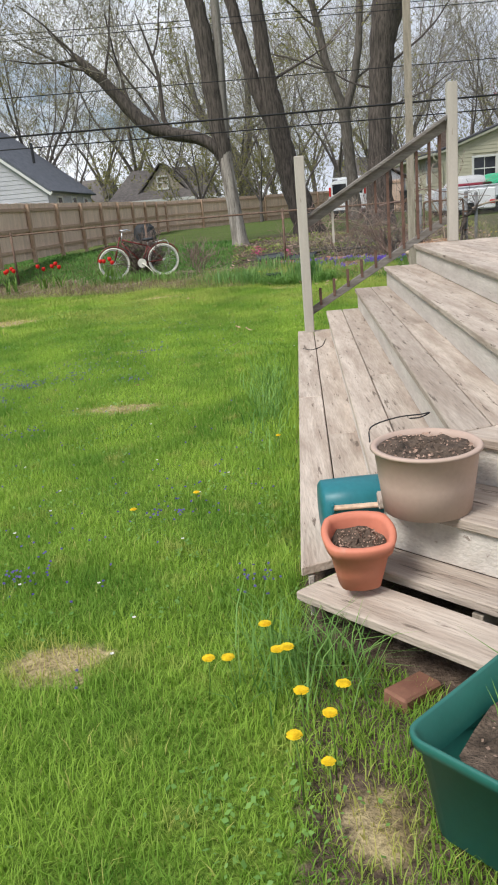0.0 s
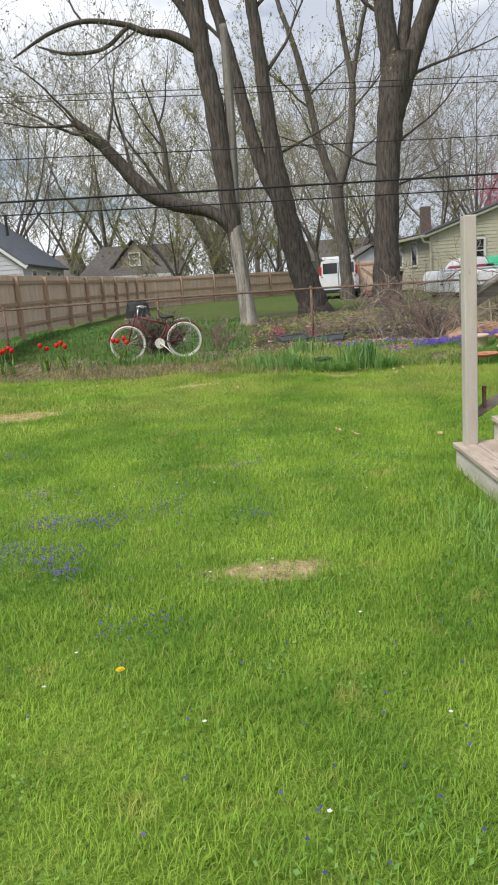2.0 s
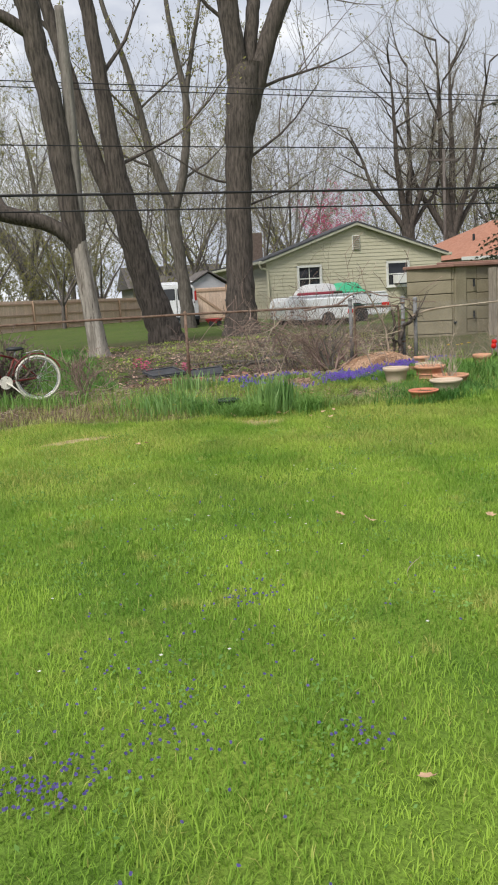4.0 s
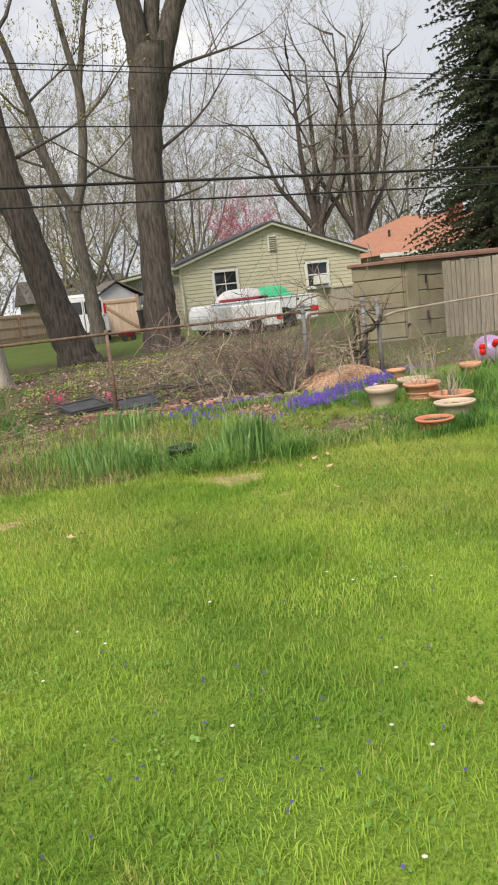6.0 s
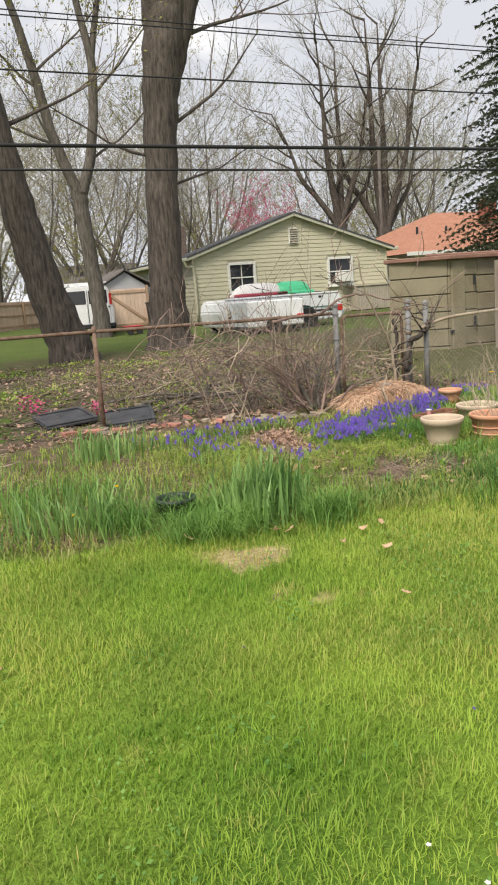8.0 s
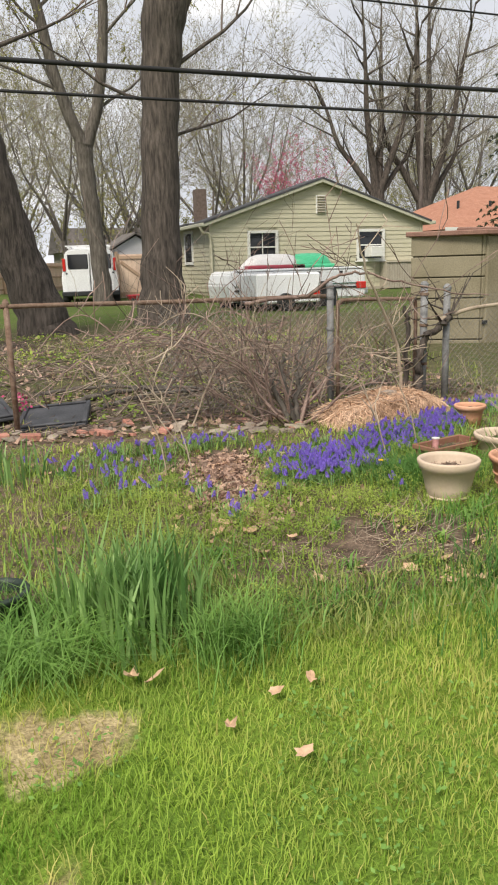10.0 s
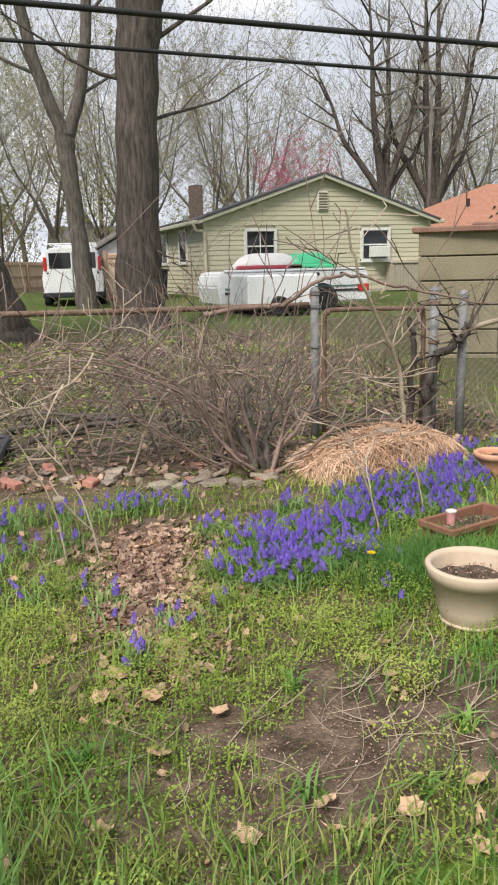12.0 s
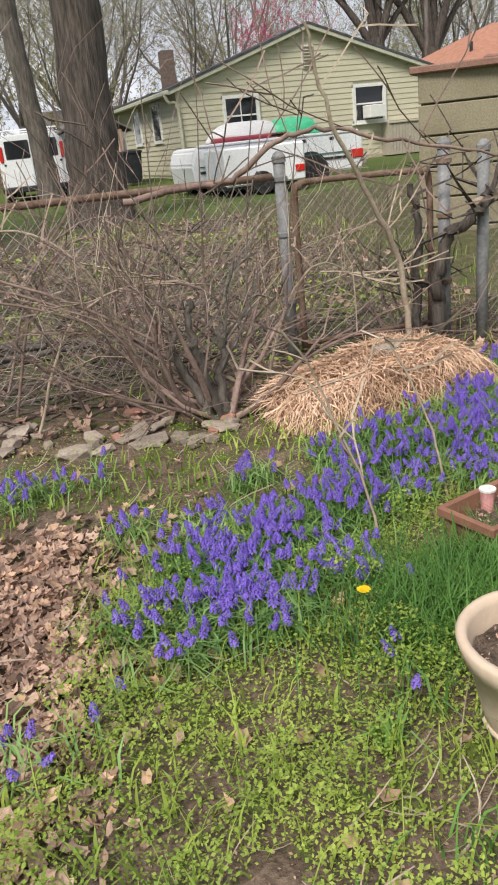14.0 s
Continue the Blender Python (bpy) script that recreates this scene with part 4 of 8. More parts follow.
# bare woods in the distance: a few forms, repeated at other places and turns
forms = [auto_tree("bare woodland tree with budding twigs", x, y, hh, r, s, k, bark="barkfar", bud_mat=bm_, bud_count=4000, bud_size=0.07, least=0.0085, kids=(6, 4, 4), spread=0.66, crown="twighaze", group="bare woodland trees")
         for x, y, hh, r, s, k, bm_ in [(-14, 52, 15, 0.19, 41, 4, "bud"), (-8.5, 60, 16, 0.2, 52, 4, "bud"), (1.2, 58, 14, 0.17, 63, 5, "bud"), (11, 62, 15, 0.19, 74, 4, "budred"), (-20, 58, 15, 0.18, 85, 3, "budred")]]
wood = random.Random(7)
for i in range(26):
    x = -34 + 92 * (i + wood.uniform(0, 0.9)) / 26
    y = wood.uniform(62, 96)
    s = wood.uniform(0.8, 1.3)
    m = Matrix.Translation((x, y, 0.6)) @ pose(0, 0, 0, 0, 0, wood.uniform(0, 360)) @ Matrix.Diagonal((s, s, s, 1))
    if x < -4 and i % 2:
        continue
    src = forms[i % 5]
    c = copy_thing(src, m)
    c.scale = (s, s, s)
for x, y, s, k, a in [(-3.2, 47, 0.62, 2, 40), (6.6, 45, 0.55, 0, 120), (8.6, 47, 0.6, 3, 200), (5.2, 50, 0.7, 1, 10), (-10.5, 46, 0.7, 4, 77), (-13.0, 49, 0.85, 1, 150), (-6.2, 57, 0.8, 0, 300), (0.2, 44, 0.5, 2, 240),
                      (2.6, 49, 0.6, 4, 20), (-1.0, 52, 0.75, 1, 95), (14.5, 56, 0.8, 3, 60), (31, 58, 0.9, 0, 200), (36, 60, 1.0, 1, 10), (29, 64, 0.9, 2, 80), (17.5, 58, 0.7, 4, 5)]:
    c = copy_thing(forms[k], Matrix.Translation((x, y, 0.6)) @ pose(0, 0, 0, 0, 0, a))
    c.scale = (s, s, s)


def thicket(label, spots, seed, height, bud_mat, bud_count, bud_size):
    """Far undergrowth: many thin upright shoots with a haze of buds, too fine to count."""
    rng = random.Random(seed)
    h, hb = Heap(), Heap()
    for x, y in spots:
        for _ in range(3):
            p = Vector((x + rng.uniform(-0.6, 0.6), y + rng.uniform(-0.6, 0.6), gh(x, y) - 0.05))
            d = Vector((rng.uniform(-0.5, 0.5), rng.uniform(-0.5, 0.5), 1)).normalized()
            grow(hb, hb, p, d, height * rng.uniform(0.7, 1.2), 0.05, 2, rng, 0.62, 0.2, (7, 5, 4), sides=(4, 3, 3, 3, 3))
    tagged(linked("thicket", hb.mesh("thicket"), "twighaze"), label, "undergrowth", kind="stuff")
    tagged(linked("thicket_buds", buds(hb, bud_count, bud_size, rng, hb.v).mesh("thicket_buds"), bud_mat), "spring buds on the far undergrowth", "buds", kind="stuff")


tw = random.Random(15)
thicket("hazy budding undergrowth behind the yards", [(-24 + 62 * i / 46 + tw.uniform(-0.6, 0.6), tw.uniform(58, 66)) for i in range(46)], 16, 4.2, "bud", 26000, 0.1)
thicket("tangled olive undergrowth behind the far fence", [(-4.2 + 7.6 * i / 12 + tw.uniform(-0.3, 0.3), 46 + 0.9 * i + tw.uniform(0, 2)) for i in range(13)], 17, 3.4, "bud", 9000, 0.08)
pole = thing("utility_pole", 22.4, 46, gh(22.4, 46), "grey wooden utility pole behind the houses", "pole")
pipe("pole", [(0, 0, -0.3), (0, 0, 8.6)], 0.1, "barkfar", pole, sides=10, taper=0.08)
part("cross_arm", box((1.8, 0.1, 0.12), (0, 0, 8.0), 0.01), "barkfar", pole)

# the pink blossoming tree behind the roof
pinktree = auto_tree("small tree covered in pink spring blossom", 16.0, 47, 6.4, 0.12, 91, 4, bud_mat="pink", bud_count=5200, bud_size=0.07, kids=(6, 5, 4), name="blossom_tree")
pinktree.scale = (0.62, 0.62, 0.97)


def spruce(x, y, height, seed):
    rng = random.Random(seed)
    z0 = gh(x, y)
    root = thing("spruce", x, y, z0, "dark green spruce with drooping needled boughs", "tree")
    pipe("trunk", [(0, 0, -0.1), (0, 0, height)], 0.24, "bark", root, taper=0.03)
    h = Heap()
    z = 1.9
    while z < height - 0.3:
        reach = 3.3 * (1 - z / height) ** 0.8 + 0.25
        for k in range(17):
            a = rng.uniform(0, 2 * math.pi)
            ln = reach * rng.uniform(0.5, 1.15)
            zj, sag = z + rng.uniform(-0.2, 0.2), rng.uniform(0.12, 0.36)
            prev = None
            steps = max(3, int(ln / 0.16))
            for i in range(steps + 1):
                t = i / steps
                c = Vector((math.cos(a) * ln * t, math.sin(a) * ln * t, zj + 0.12 * t - ln * t * t * sag))
                if prev is not None:
                    for _ in range(9):
                        d = (c - prev).normalized()
                        sd = Vector((rng.uniform(-1, 1), rng.uniform(-1, 1), rng.uniform(-1.0, 0.35))).normalized()
                        e = c + (d * 0.45 + sd).normalized() * rng.uniform(0.1, 0.26) * (1.1 - 0.5 * t)
                        w = d.cross(sd).normalized() * 0.03
                        h.poly([c - w, c + w, e])
                prev = c
        z += 0.2
    linked("foliage", h.mesh("foliage"), "needle", root)


spruce(15.8, 27.0, 15.0, 4)

# ---------------------------------------------------------------- houses


def siding_front(parent, x0, x1, zb, ze, zr, y, step, holes, material="siding", depth=0.02, name="siding_board"):
    """Lapped boards over a gable end: cut to the rake and round the windows."""
    xm = (x0 + x1) / 2
    z = zb
    while z < zr - 0.02:
        t = min(z + step, zr)
        lo, hi = x0, x1
        if t > ze:
            k = (t - ze) / (zr - ze)
            lo, hi = x0 + (xm - x0) * k, x1 - (x1 - xm) * k
        spans = [(lo, hi)]
        for a, b, c, d in holes:
            if z < d - 0.01 and t > c + 0.01:
                spans = [s for u, v in spans for s in ((u, min(v, a)), (max(u, b), v)) if s[1] - s[0] > 0.03]
        for u, v in spans:
            bm = bmesh.new()
            p = [bm.verts.new(q) for q in ((u, y - depth, z), (v, y - depth, z), (v, y - 0.003, t + 0.006), (u, y - 0.003, t + 0.006), (u, y, z), (v, y, z))]
            bm.faces.new((p[0], p[1], p[2], p[3]))
            bm.faces.new((p[4], p[5], p[1], p[0]))
            part(name, bm, material, parent)
        z = t


def window(parent, x, y, z, w, h, cols=2, rows=2, name="window"):
    """A framed sash window in a wall that faces -y: centre x, sill height z."""
    root = part(name, box((w, 0.03, h), (x, y + 0.05, z + h / 2), 0), "glass", parent)
    f = 0.09
    for sx in (-1, 1):
        part("frame", box((f, 0.1, h + f), (x + sx * w / 2, y - 0.015, z + h / 2), 0.004), "trim", root)
    for sz in (0, 1):
        part("frame", box((w + f, 0.1, f), (x, y - 0.014, z + sz * h), 0.004), "trim", root)
    part("sill", box((w + 0.2, 0.13, 0.04), (x, y - 0.03, z - 0.06), 0.004), "trim", root)
    part("sash_bar", box((w, 0.05, 0.045), (x, y + 0.02, z + h / 2), 0.003), "trim", root)
    for c in range(1, cols):
        part("muntin", box((0.025, 0.04, h), (x - w / 2 + w * c / cols, y + 0.021, z + h / 2), 0), "trim", root)
    return root


def green_house():
    root = thing("house", 12.22, 36.5, 0.7, "single-storey pale green house with lapped siding and a low gable", "house")
    x0, x1, zb, ze, zr = -3.93, 4.25, 0.1, 2.42, 3.78
    xm = (x0 + x1) / 2
    holes = [(-2.57, -1.53, 1.04, 2.1), (1.61, 2.65, 1.04, 2.1)]
    bm = bmesh.new()
    front = [(x0, 0, 0 - 0.3), (x1, 0, -0.3), (x1, 0, ze), (xm, 0, zr), (x0, 0, ze)]
    f = bm.faces.new([bm.verts.new((x, 0.03, z)) for x, _, z in front])
    ex = bmesh.ops.extrude_face_region(bm, geom=[f])
    bmesh.ops.translate(bm, verts=[v for v in ex["geom"] if isinstance(v, bmesh.types.BMVert)], vec=(0, 1.46, 0))
    bmesh.ops.recalc_face_normals(bm, faces=bm.faces)
    part("wall", bm, "siding", root)
    back = bmesh.new()
    fb = back.faces.new([back.verts.new((x, 1.5, z)) for x, z in ((x0, -0.3), (x1, -0.3), (x1, ze), (xm, ze + 0.42), (x0, ze))])
    eb = bmesh.ops.extrude_face_region(back, geom=[fb])
    bmesh.ops.translate(back, verts=[v for v in eb["geom"] if isinstance(v, bmesh.types.BMVert)], vec=(0, 8.0, 0))
    bmesh.ops.recalc_face_normals(back, faces=back.faces)
    part("rear_wall", back, "siding", root)
    siding_front(root, x0, x1, zb, ze, zr, 0.0, 0.152, holes)
    part("foundation", box((x1 - x0 + 0.02, 0.1, 0.5), (xm, 0.0, -0.15), 0.01), "tanwall", root)
    # boards along the side wall
    z = zb
    while z < ze - 0.05:
        b = bmesh.new()
        p = [b.verts.new(q) for q in ((x0 - 0.022, 0.0, z), (x0 - 0.022, 9.5, z), (x0 - 0.003, 9.5, z + 0.158), (x0 - 0.003, 0.0, z + 0.158))]
        b.faces.new(p[::-1])
        part("siding_board", b, "siding", root)
        z += 0.152
    for s, xe in ((-1, x0), (1, x1)):
        part("corner_trim", box((0.09, 0.09, ze), (xe, -0.005, ze / 2), 0.004), "siding", root)
    # roof slabs with rake boards
    slope = math.atan2(zr - ze, xm - x0)
    run = math.hypot(zr - ze, xm - x0) + 0.34
    for s in (-1, 1):
        cx, cz = xm + s * (math.cos(slope) * run / 2), zr + 0.07 - math.sin(slope) * run / 2
        rot = Matrix.Rotation(s * slope, 4, "Y")
        part("roof", box((run, 1.8, 0.07), (cx, 0.66, cz), 0.006, m=rot), "roofdark", root)
        low = math.atan2(0.42, xm - x0)
        part("rear_roof", box((xm - x0 + 0.36, 8.0, 0.07), (xm + s * (xm - x0 + 0.36) / 2, 5.57, ze + 0.24), 0.006, m=Matrix.Rotation(s * low, 4, "Y")), "roofdark", root)
        part("rake_board", box((run, 0.05, 0.11), (cx, -0.2, cz - 0.08), 0.004, m=rot), "rake", root)
        part("soffit", box((run, 0.18, 0.03), (cx, -0.1, cz - 0.1), 0.0, m=rot), "rake", root)
        part("gutter", box((0.13, 10.2, 0.12), (xm + s * (xm - x0 + 0.36), 4.75, ze - 0.1), 0.02), "rake", root)
    pipe("downspout", curve_pts([(x0 - 0.4, -0.2, ze - 0.15), (x0 - 0.3, -0.16, ze - 0.35), (x0 - 0.02, -0.08, ze - 0.55), (x0 - 0.0, -0.08, 0.1)], 5), 0.045, "siding", root)
    vent = part("gable_vent", box((0.36, 0.06, 0.62), (xm, -0.03, 2.98), 0.006), "trim", root)
    for i in range(7):
        part("slat", box((0.3, 0.04, 0.06), (xm, -0.068, 2.72 + i * 0.085), 0.003, m=Matrix.Rotation(0.6, 4, "X")), "tanwall", vent)
    window(root, -2.05, -0.02, 1.06, 1.04, 1.02)
    w2 = window(root, 2.13, -0.02, 1.06, 1.04, 1.02, cols=1)
    ac = part("air_conditioner", box((0.5, 0.5, 0.36), (2.14, -0.28, 1.33), 0.015), "trim", w2, "white window air conditioner")
    chim = part("chimney", box((0.42, 0.5, 1.5), (-2.75, 5.0, 3.2), 0.01), "brickdark", root, "brown brick chimney")
    for yy in (2.6, 5.4):
        part("side_window", box((0.04, 0.9, 1.0), (x0 - 0.02, yy, 1.65), 0.0), "glass", root)
        for d in (-0.5, 0.5):
            part("side_frame", box((0.06, 0.1, 1.1), (x0 - 0.03, yy + d, 1.65), 0.004), "trim", root)
        for d in (-0.55, 0.55):
            part("side_frame", box((0.06, 1.1, 0.1), (x0 - 0.032, yy, 1.65 + d), 0.004), "trim", root)


green_house()


def side_box():
    t = thing("storage_chest", 15.6, 36.0, 0.72, "tan slatted storage chest against the house wall", "chest")
    for i in range(16):
        part("slat", box((0.094, 0.05, 0.9), (-0.78 + i * 0.104, 0, 0.45), 0.004), "tanwall", t)
    part("lid", box((1.72, 0.62, 0.05), (0, 0.25, 0.93), 0.008), "tanwall", t)
    part("side", box((0.05, 0.55, 0.9), (-0.83, 0.27, 0.45), 0.004), "tanwall", t)
    part("side", box((0.05, 0.55, 0.9), (0.83, 0.27, 0.45), 0.004), "tanwall", t)
    a = thing("air_condenser", 9.0, 36.0, 0.68, "dark outdoor air-conditioning unit beside the house", "condenser")
    part("casing", box((0.62, 0.62, 0.72), (0, 0, 0.36), 0.03), "dark", a)
    part("grille", lathe([(0.26, 0.725), (0.26, 0.745), (0.04, 0.75)], 16), "galv", a)
    for i in range(7):
        part("fin", box((0.56, 0.012, 0.02), (0, -0.316, 0.1 + i * 0.09), 0), "galv", a)
    b = thing("recycling_bin", 17.55, 36.0, 0.72, "small black bin standing beside the house", "bin")
    part("body", lathe([(0.2, 0), (0.25, 0.42), (0.27, 0.44), (0.25, 0.45), (0.2, 0.4)], 16, squareness=0.7), "dark", b)
    part("lid", lathe([(0.28, 0.45), (0.27, 0.49), (0.02, 0.52)], 16, squareness=0.7), "dark", b)


side_box()


def red_house():
    root = thing("house", 20.6, 38.0, 0.72, "low house with an orange-red shingled hip roof", "house")
    root.location.x = 23.8
    part("wall", box((11, 7.2, 2.3), (0.6, 3.6, 1.1), 0.01), "trim", root, "white siding wall")
    hip = [(-5.6, -0.5), (7.2, -0.5), (7.2, 8), (-5.6, 8)]
    b = bmesh.new()
    lo = [b.verts.new((x, y, 2.12)) for x, y in hip]
    r = [b.verts.new((-1.2, 3.7, 4.15)), b.verts.new((3.4, 3.7, 4.15))]
    for f in ((lo[0], lo[1], r[1], r[0]), (lo[1], lo[2], r[1]), (lo[2], lo[3], r[0], r[1]), (lo[3], lo[0], r[0]), (lo[3], lo[2], lo[1], lo[0])):
        b.faces.new(f)
    part("roof", b, "roofred", root, "orange-red asphalt shingles")
    part("fascia", box((12.8, 0.05, 0.16), (0.8, -0.5, 2.1), 0.004), "trim", root)
    # a lower gable wing towards the viewer
    b = bmesh.new()
    v = [b.verts.new(p) for p in ((0.2, -3.4, 2.05), (5.4, -3.4, 2.05), (2.8, -3.4, 3.35), (0.2, 3.0, 2.05), (5.4, 3.0, 2.05), (2.8, 3.0, 3.35))]
    b.faces.new((v[0], v[2], v[5], v[3]))
    b.faces.new((v[2], v[1], v[4], v[5]))
    part("wing_roof", b, "roofred", root)
    bw = bmesh.new()
    f = bw.faces.new([bw.verts.new(p) for p in ((0.5, -3.0, 0), (5.1, -3.0, 0), (5.1, -3.0, 2.0), (2.8, -3.0, 3.2), (0.5, -3.0, 2.0))])
    ex = bmesh.ops.extrude_face_region(bw, geom=[f])
    bmesh.ops.translate(bw, verts=[q for q in ex["geom"] if isinstance(q, bmesh.types.BMVert)], vec=(0, 3.0, 0))
    part("wing_wall", bw, "trim", root)
    ch = part("chimney", box((0.7, 0.5, 0.95), (0.6, 1.9, 4.0), 0.01), "brick", root, "red brick chimney")
    part("chimney_cap", box((0.78, 0.58, 0.06), (0.6, 1.9, 4.5), 0.006), "tanwall", ch)
    for x in (-3.6, -2.0):
        part("vent_pipe", lathe([(0.06, 2.9), (0.06, 3.45), (0.02, 3.46)], 10), "dark", root).location = (x, 1.6, -0.1)


red_house()


def grey_house():
    root = thing("house", -9.2, 36.0, 0.5, "pale grey sided house with a dark steep gable roof", "house")
    ze, zr, w = 2.55, 5.9, 8.4
    b = bmesh.new()
    f = b.faces.new([b.verts.new(p) for p in ((-w, 0, 0), (0, 0, 0), (0, 0, ze), (-w / 2, 0, zr), (-w, 0, ze))])
    ex = bmesh.ops.extrude_face_region(b, geom=[f])
    bmesh.ops.translate(b, verts=[v for v in ex["geom"] if isinstance(v, bmesh.types.BMVert)], vec=(0, 9.2, 0))
    bmesh.ops.recalc_face_normals(b, faces=b.faces)
    part("wall", b, "greysiding", root)
    siding_front(root, -w, 0, 0.2, ze, zr, 0.0, 0.19, [(-2.2, -1.3, 1.0, 2.1)], "greysiding")
    sl, run = math.atan2(zr - ze, w / 2), math.hypot(zr - ze, w / 2) + 0.3
    for s in (-1, 1):
        cx, cz = -w / 2 + s * math.cos(sl) * run / 2, zr + 0.08 - math.sin(sl) * run / 2
        rot = Matrix.Rotation(s * sl, 4, "Y")
        part("roof", box((run, 9.7, 0.1), (cx, 4.6, cz), 0.006, m=rot), "roofslate", root)
        part("rake_board", box((run, 0.05, 0.18), (cx, -0.22, cz - 0.1), 0.004, m=rot), "trim", root)
    window(root, -1.75, -0.02, 1.05, 0.8, 1.0)
    for yy in (2.0, 5.0, 7.6):
        part("side_window", box((0.04, 0.8, 0.75), (0.0, yy, 1.85), 0.0), "glass", root)
        for d in (-0.44, 0.44):
            part("side_frame", box((0.07, 0.09, 0.9), (0.01, yy + d, 1.85), 0.004), "trim", root)
        for d in (-0.42, 0.42):
            part("side_frame", box((0.07, 0.9, 0.09), (0.008, yy, 1.85 + d), 0.004), "trim", root)
    part("vent_pipe", lathe([(0.07, 4.2), (0.07, 5.1), (0.02, 5.12)], 10), "dark", root).location = (-1.2, 3.0, -0.3)


grey_house()


def porch_house():
    root = thing("house", -6.35, 55.0, 0.5, "brown-roofed cottage with a front dormer gable and deep porch", "house")
    part("wall", box((6.6, 7, 2.2), (0, 3.6, 1.1), 0.01), "tanwall", root)
    b = bmesh.new()
    v = [b.verts.new(p) for p in ((-3.7, -1.0, 2.05), (3.7, -1.0, 2.05), (2.6, 3.2, 4.2), (-2.4, 3.2, 4.2), (3.7, 7.5, 2.05), (-3.7, 7.5, 2.05))]
    for f in ((0, 1, 2, 3), (1, 4, 2), (4, 5, 3, 2), (5, 0, 3), (5, 4, 1, 0)):
        b.faces.new([v[i] for i in f])
    part("roof", b, "roofgrey", root)
    part("porch_fascia", box((7.4, 0.06, 0.2), (0, -1.0, 1.98), 0.005), "trim", root)
    d = bmesh.new()
    f = d.faces.new([d.verts.new(p) for p in ((-1.5, 0.2, 2.5), (1.6, 0.2, 2.5), (0.05, 0.2, 4.25))])
    ex = bmesh.ops.extrude_face_region(d, geom=[f])
    bmesh.ops.translate(d, verts=[q for q in ex["geom"] if isinstance(q, bmesh.types.BMVert)], vec=(0, 3, 0))
    dormer = part("dormer", d, "tanwall", root)
    for s in (-1, 1):
        part("dormer_roof", box((2.6, 3.4, 0.08), (0.05 + s * 0.95, 1.7, 3.42), 0.004, m=Matrix.Rotation(s * 0.85, 4, "Y")), "roofgrey", root)
    window(root, 0.05, 0.18, 2.75, 0.7, 0.8)
    for x in (-3.2, -1.1, 1.1, 3.2):
        part("porch_post", box((0.14, 0.14, 2.0), (x, -0.9, 1.0), 0.01), "trim", root)


porch_house()
part_backs = [(-16.5, 66, 0.62), (11.5, 70, 0.62), (33, 72, 0.7)]
for x, y, z in part_backs:
    r_ = thing("house", x, y, z, "far low house with a brown roof among trees", "house")
    part("wall", box((8, 7, 2.5), (0, 3.5, 1.25), 0.01), "tanwall", r_)
    b_ = bmesh.new()
    v_ = [b_.verts.new(p) for p in ((-4.4, -0.5, 2.4), (4.4, -0.5, 2.4), (4.4, 3.5, 4.3), (-4.4, 3.5, 4.3), (4.4, 7.5, 2.4), (-4.4, 7.5, 2.4))]
    for f_ in ((0, 1, 2, 3), (3, 2, 4, 5), (0, 3, 5), (1, 4, 2)):
        b_.faces.new([v_[i] for i in f_])
    part("roof", b_, "roofgrey", r_)


def garden_shed(x, y, z):
    """The narrow white shed with a wooden plank door beside the van."""
    t = thing("garden_shed", x, y, z, "small grey-gabled shed with a tan plank door", "shed")
    b = bmesh.new()
    f = b.faces.new([b.verts.new(p) for p in ((-1.0, 0, 0), (1.0, 0, 0), (1.0, 0, 1.45), (0.1, 0, 2.05), (-1.0, 0, 1.45))])
    ex = bmesh.ops.extrude_face_region(b, geom=[f])
    bmesh.ops.translate(b, verts=[q for q in ex["geom"] if isinstance(q, bmesh.types.BMVert)], vec=(0, 2.2, 0))
    bmesh.ops.recalc_face_normals(b, faces=b.faces)
    part("wall", b, "greysiding", t)
    for s in (-1, 1):
        part("roof", box((1.35, 2.5, 0.05), (0.08 + s * 0.55, 1.1, 1.83), 0.004, m=Matrix.Rotation(s * 0.52, 4, "Y")), "roofgrey", t)
    door = part("door", box((0.06, 0.05, 1.45), (-0.55, -0.06, 0.75), 0.004), "fencepost", t, "tan plank door with a diagonal brace")
    for i in range(9):
        part("plank", box((0.145, 0.03, 1.42), (-0.48 + i * 0.15, -0.05, 0.74), 0.003), "fence", door)
    part("brace", box((1.5, 0.03, 0.1), (0.12, -0.082, 0.75), 0.003, m=Matrix.Rotation(0.65, 4, "Y")), "fencepost", door)
    for zz in (0.15, 1.35):
        part("rail", box((1.3, 0.03, 0.1), (0.12, -0.081, zz), 0.003), "fencepost", door)
    for xx in (-0.62, 0.85):
        part("door_post", box((0.1, 0.08, 1.55), (xx, -0.06, 0.77), 0.004), "fencepost", t)


garden_shed(5.85, 37.4, 0.7)

# ---------------------------------------------------------------- deck
TREAD, RISE, Z1 = 0.295, 0.19, 0.25
DN = (0.71, 0.7042)


def left_x(o, y):
    return 0.2 + o + 0.045 * (y - 2.5)


def corner_pt(o):
    """Where the line o inside the long edge meets the line o inside the slanting edge."""
    c = 1.97 + o * 1.015
    y = (c - DN[0] * (0.2 + o - 0.045 * 2.5)) / (DN[1] + DN[0] * 0.045)
    return left_x(o, y), y


def slant_pt(o, s):
    x, y = corner_pt(o)
    return x + DN[1] * s, y - DN[0] * s


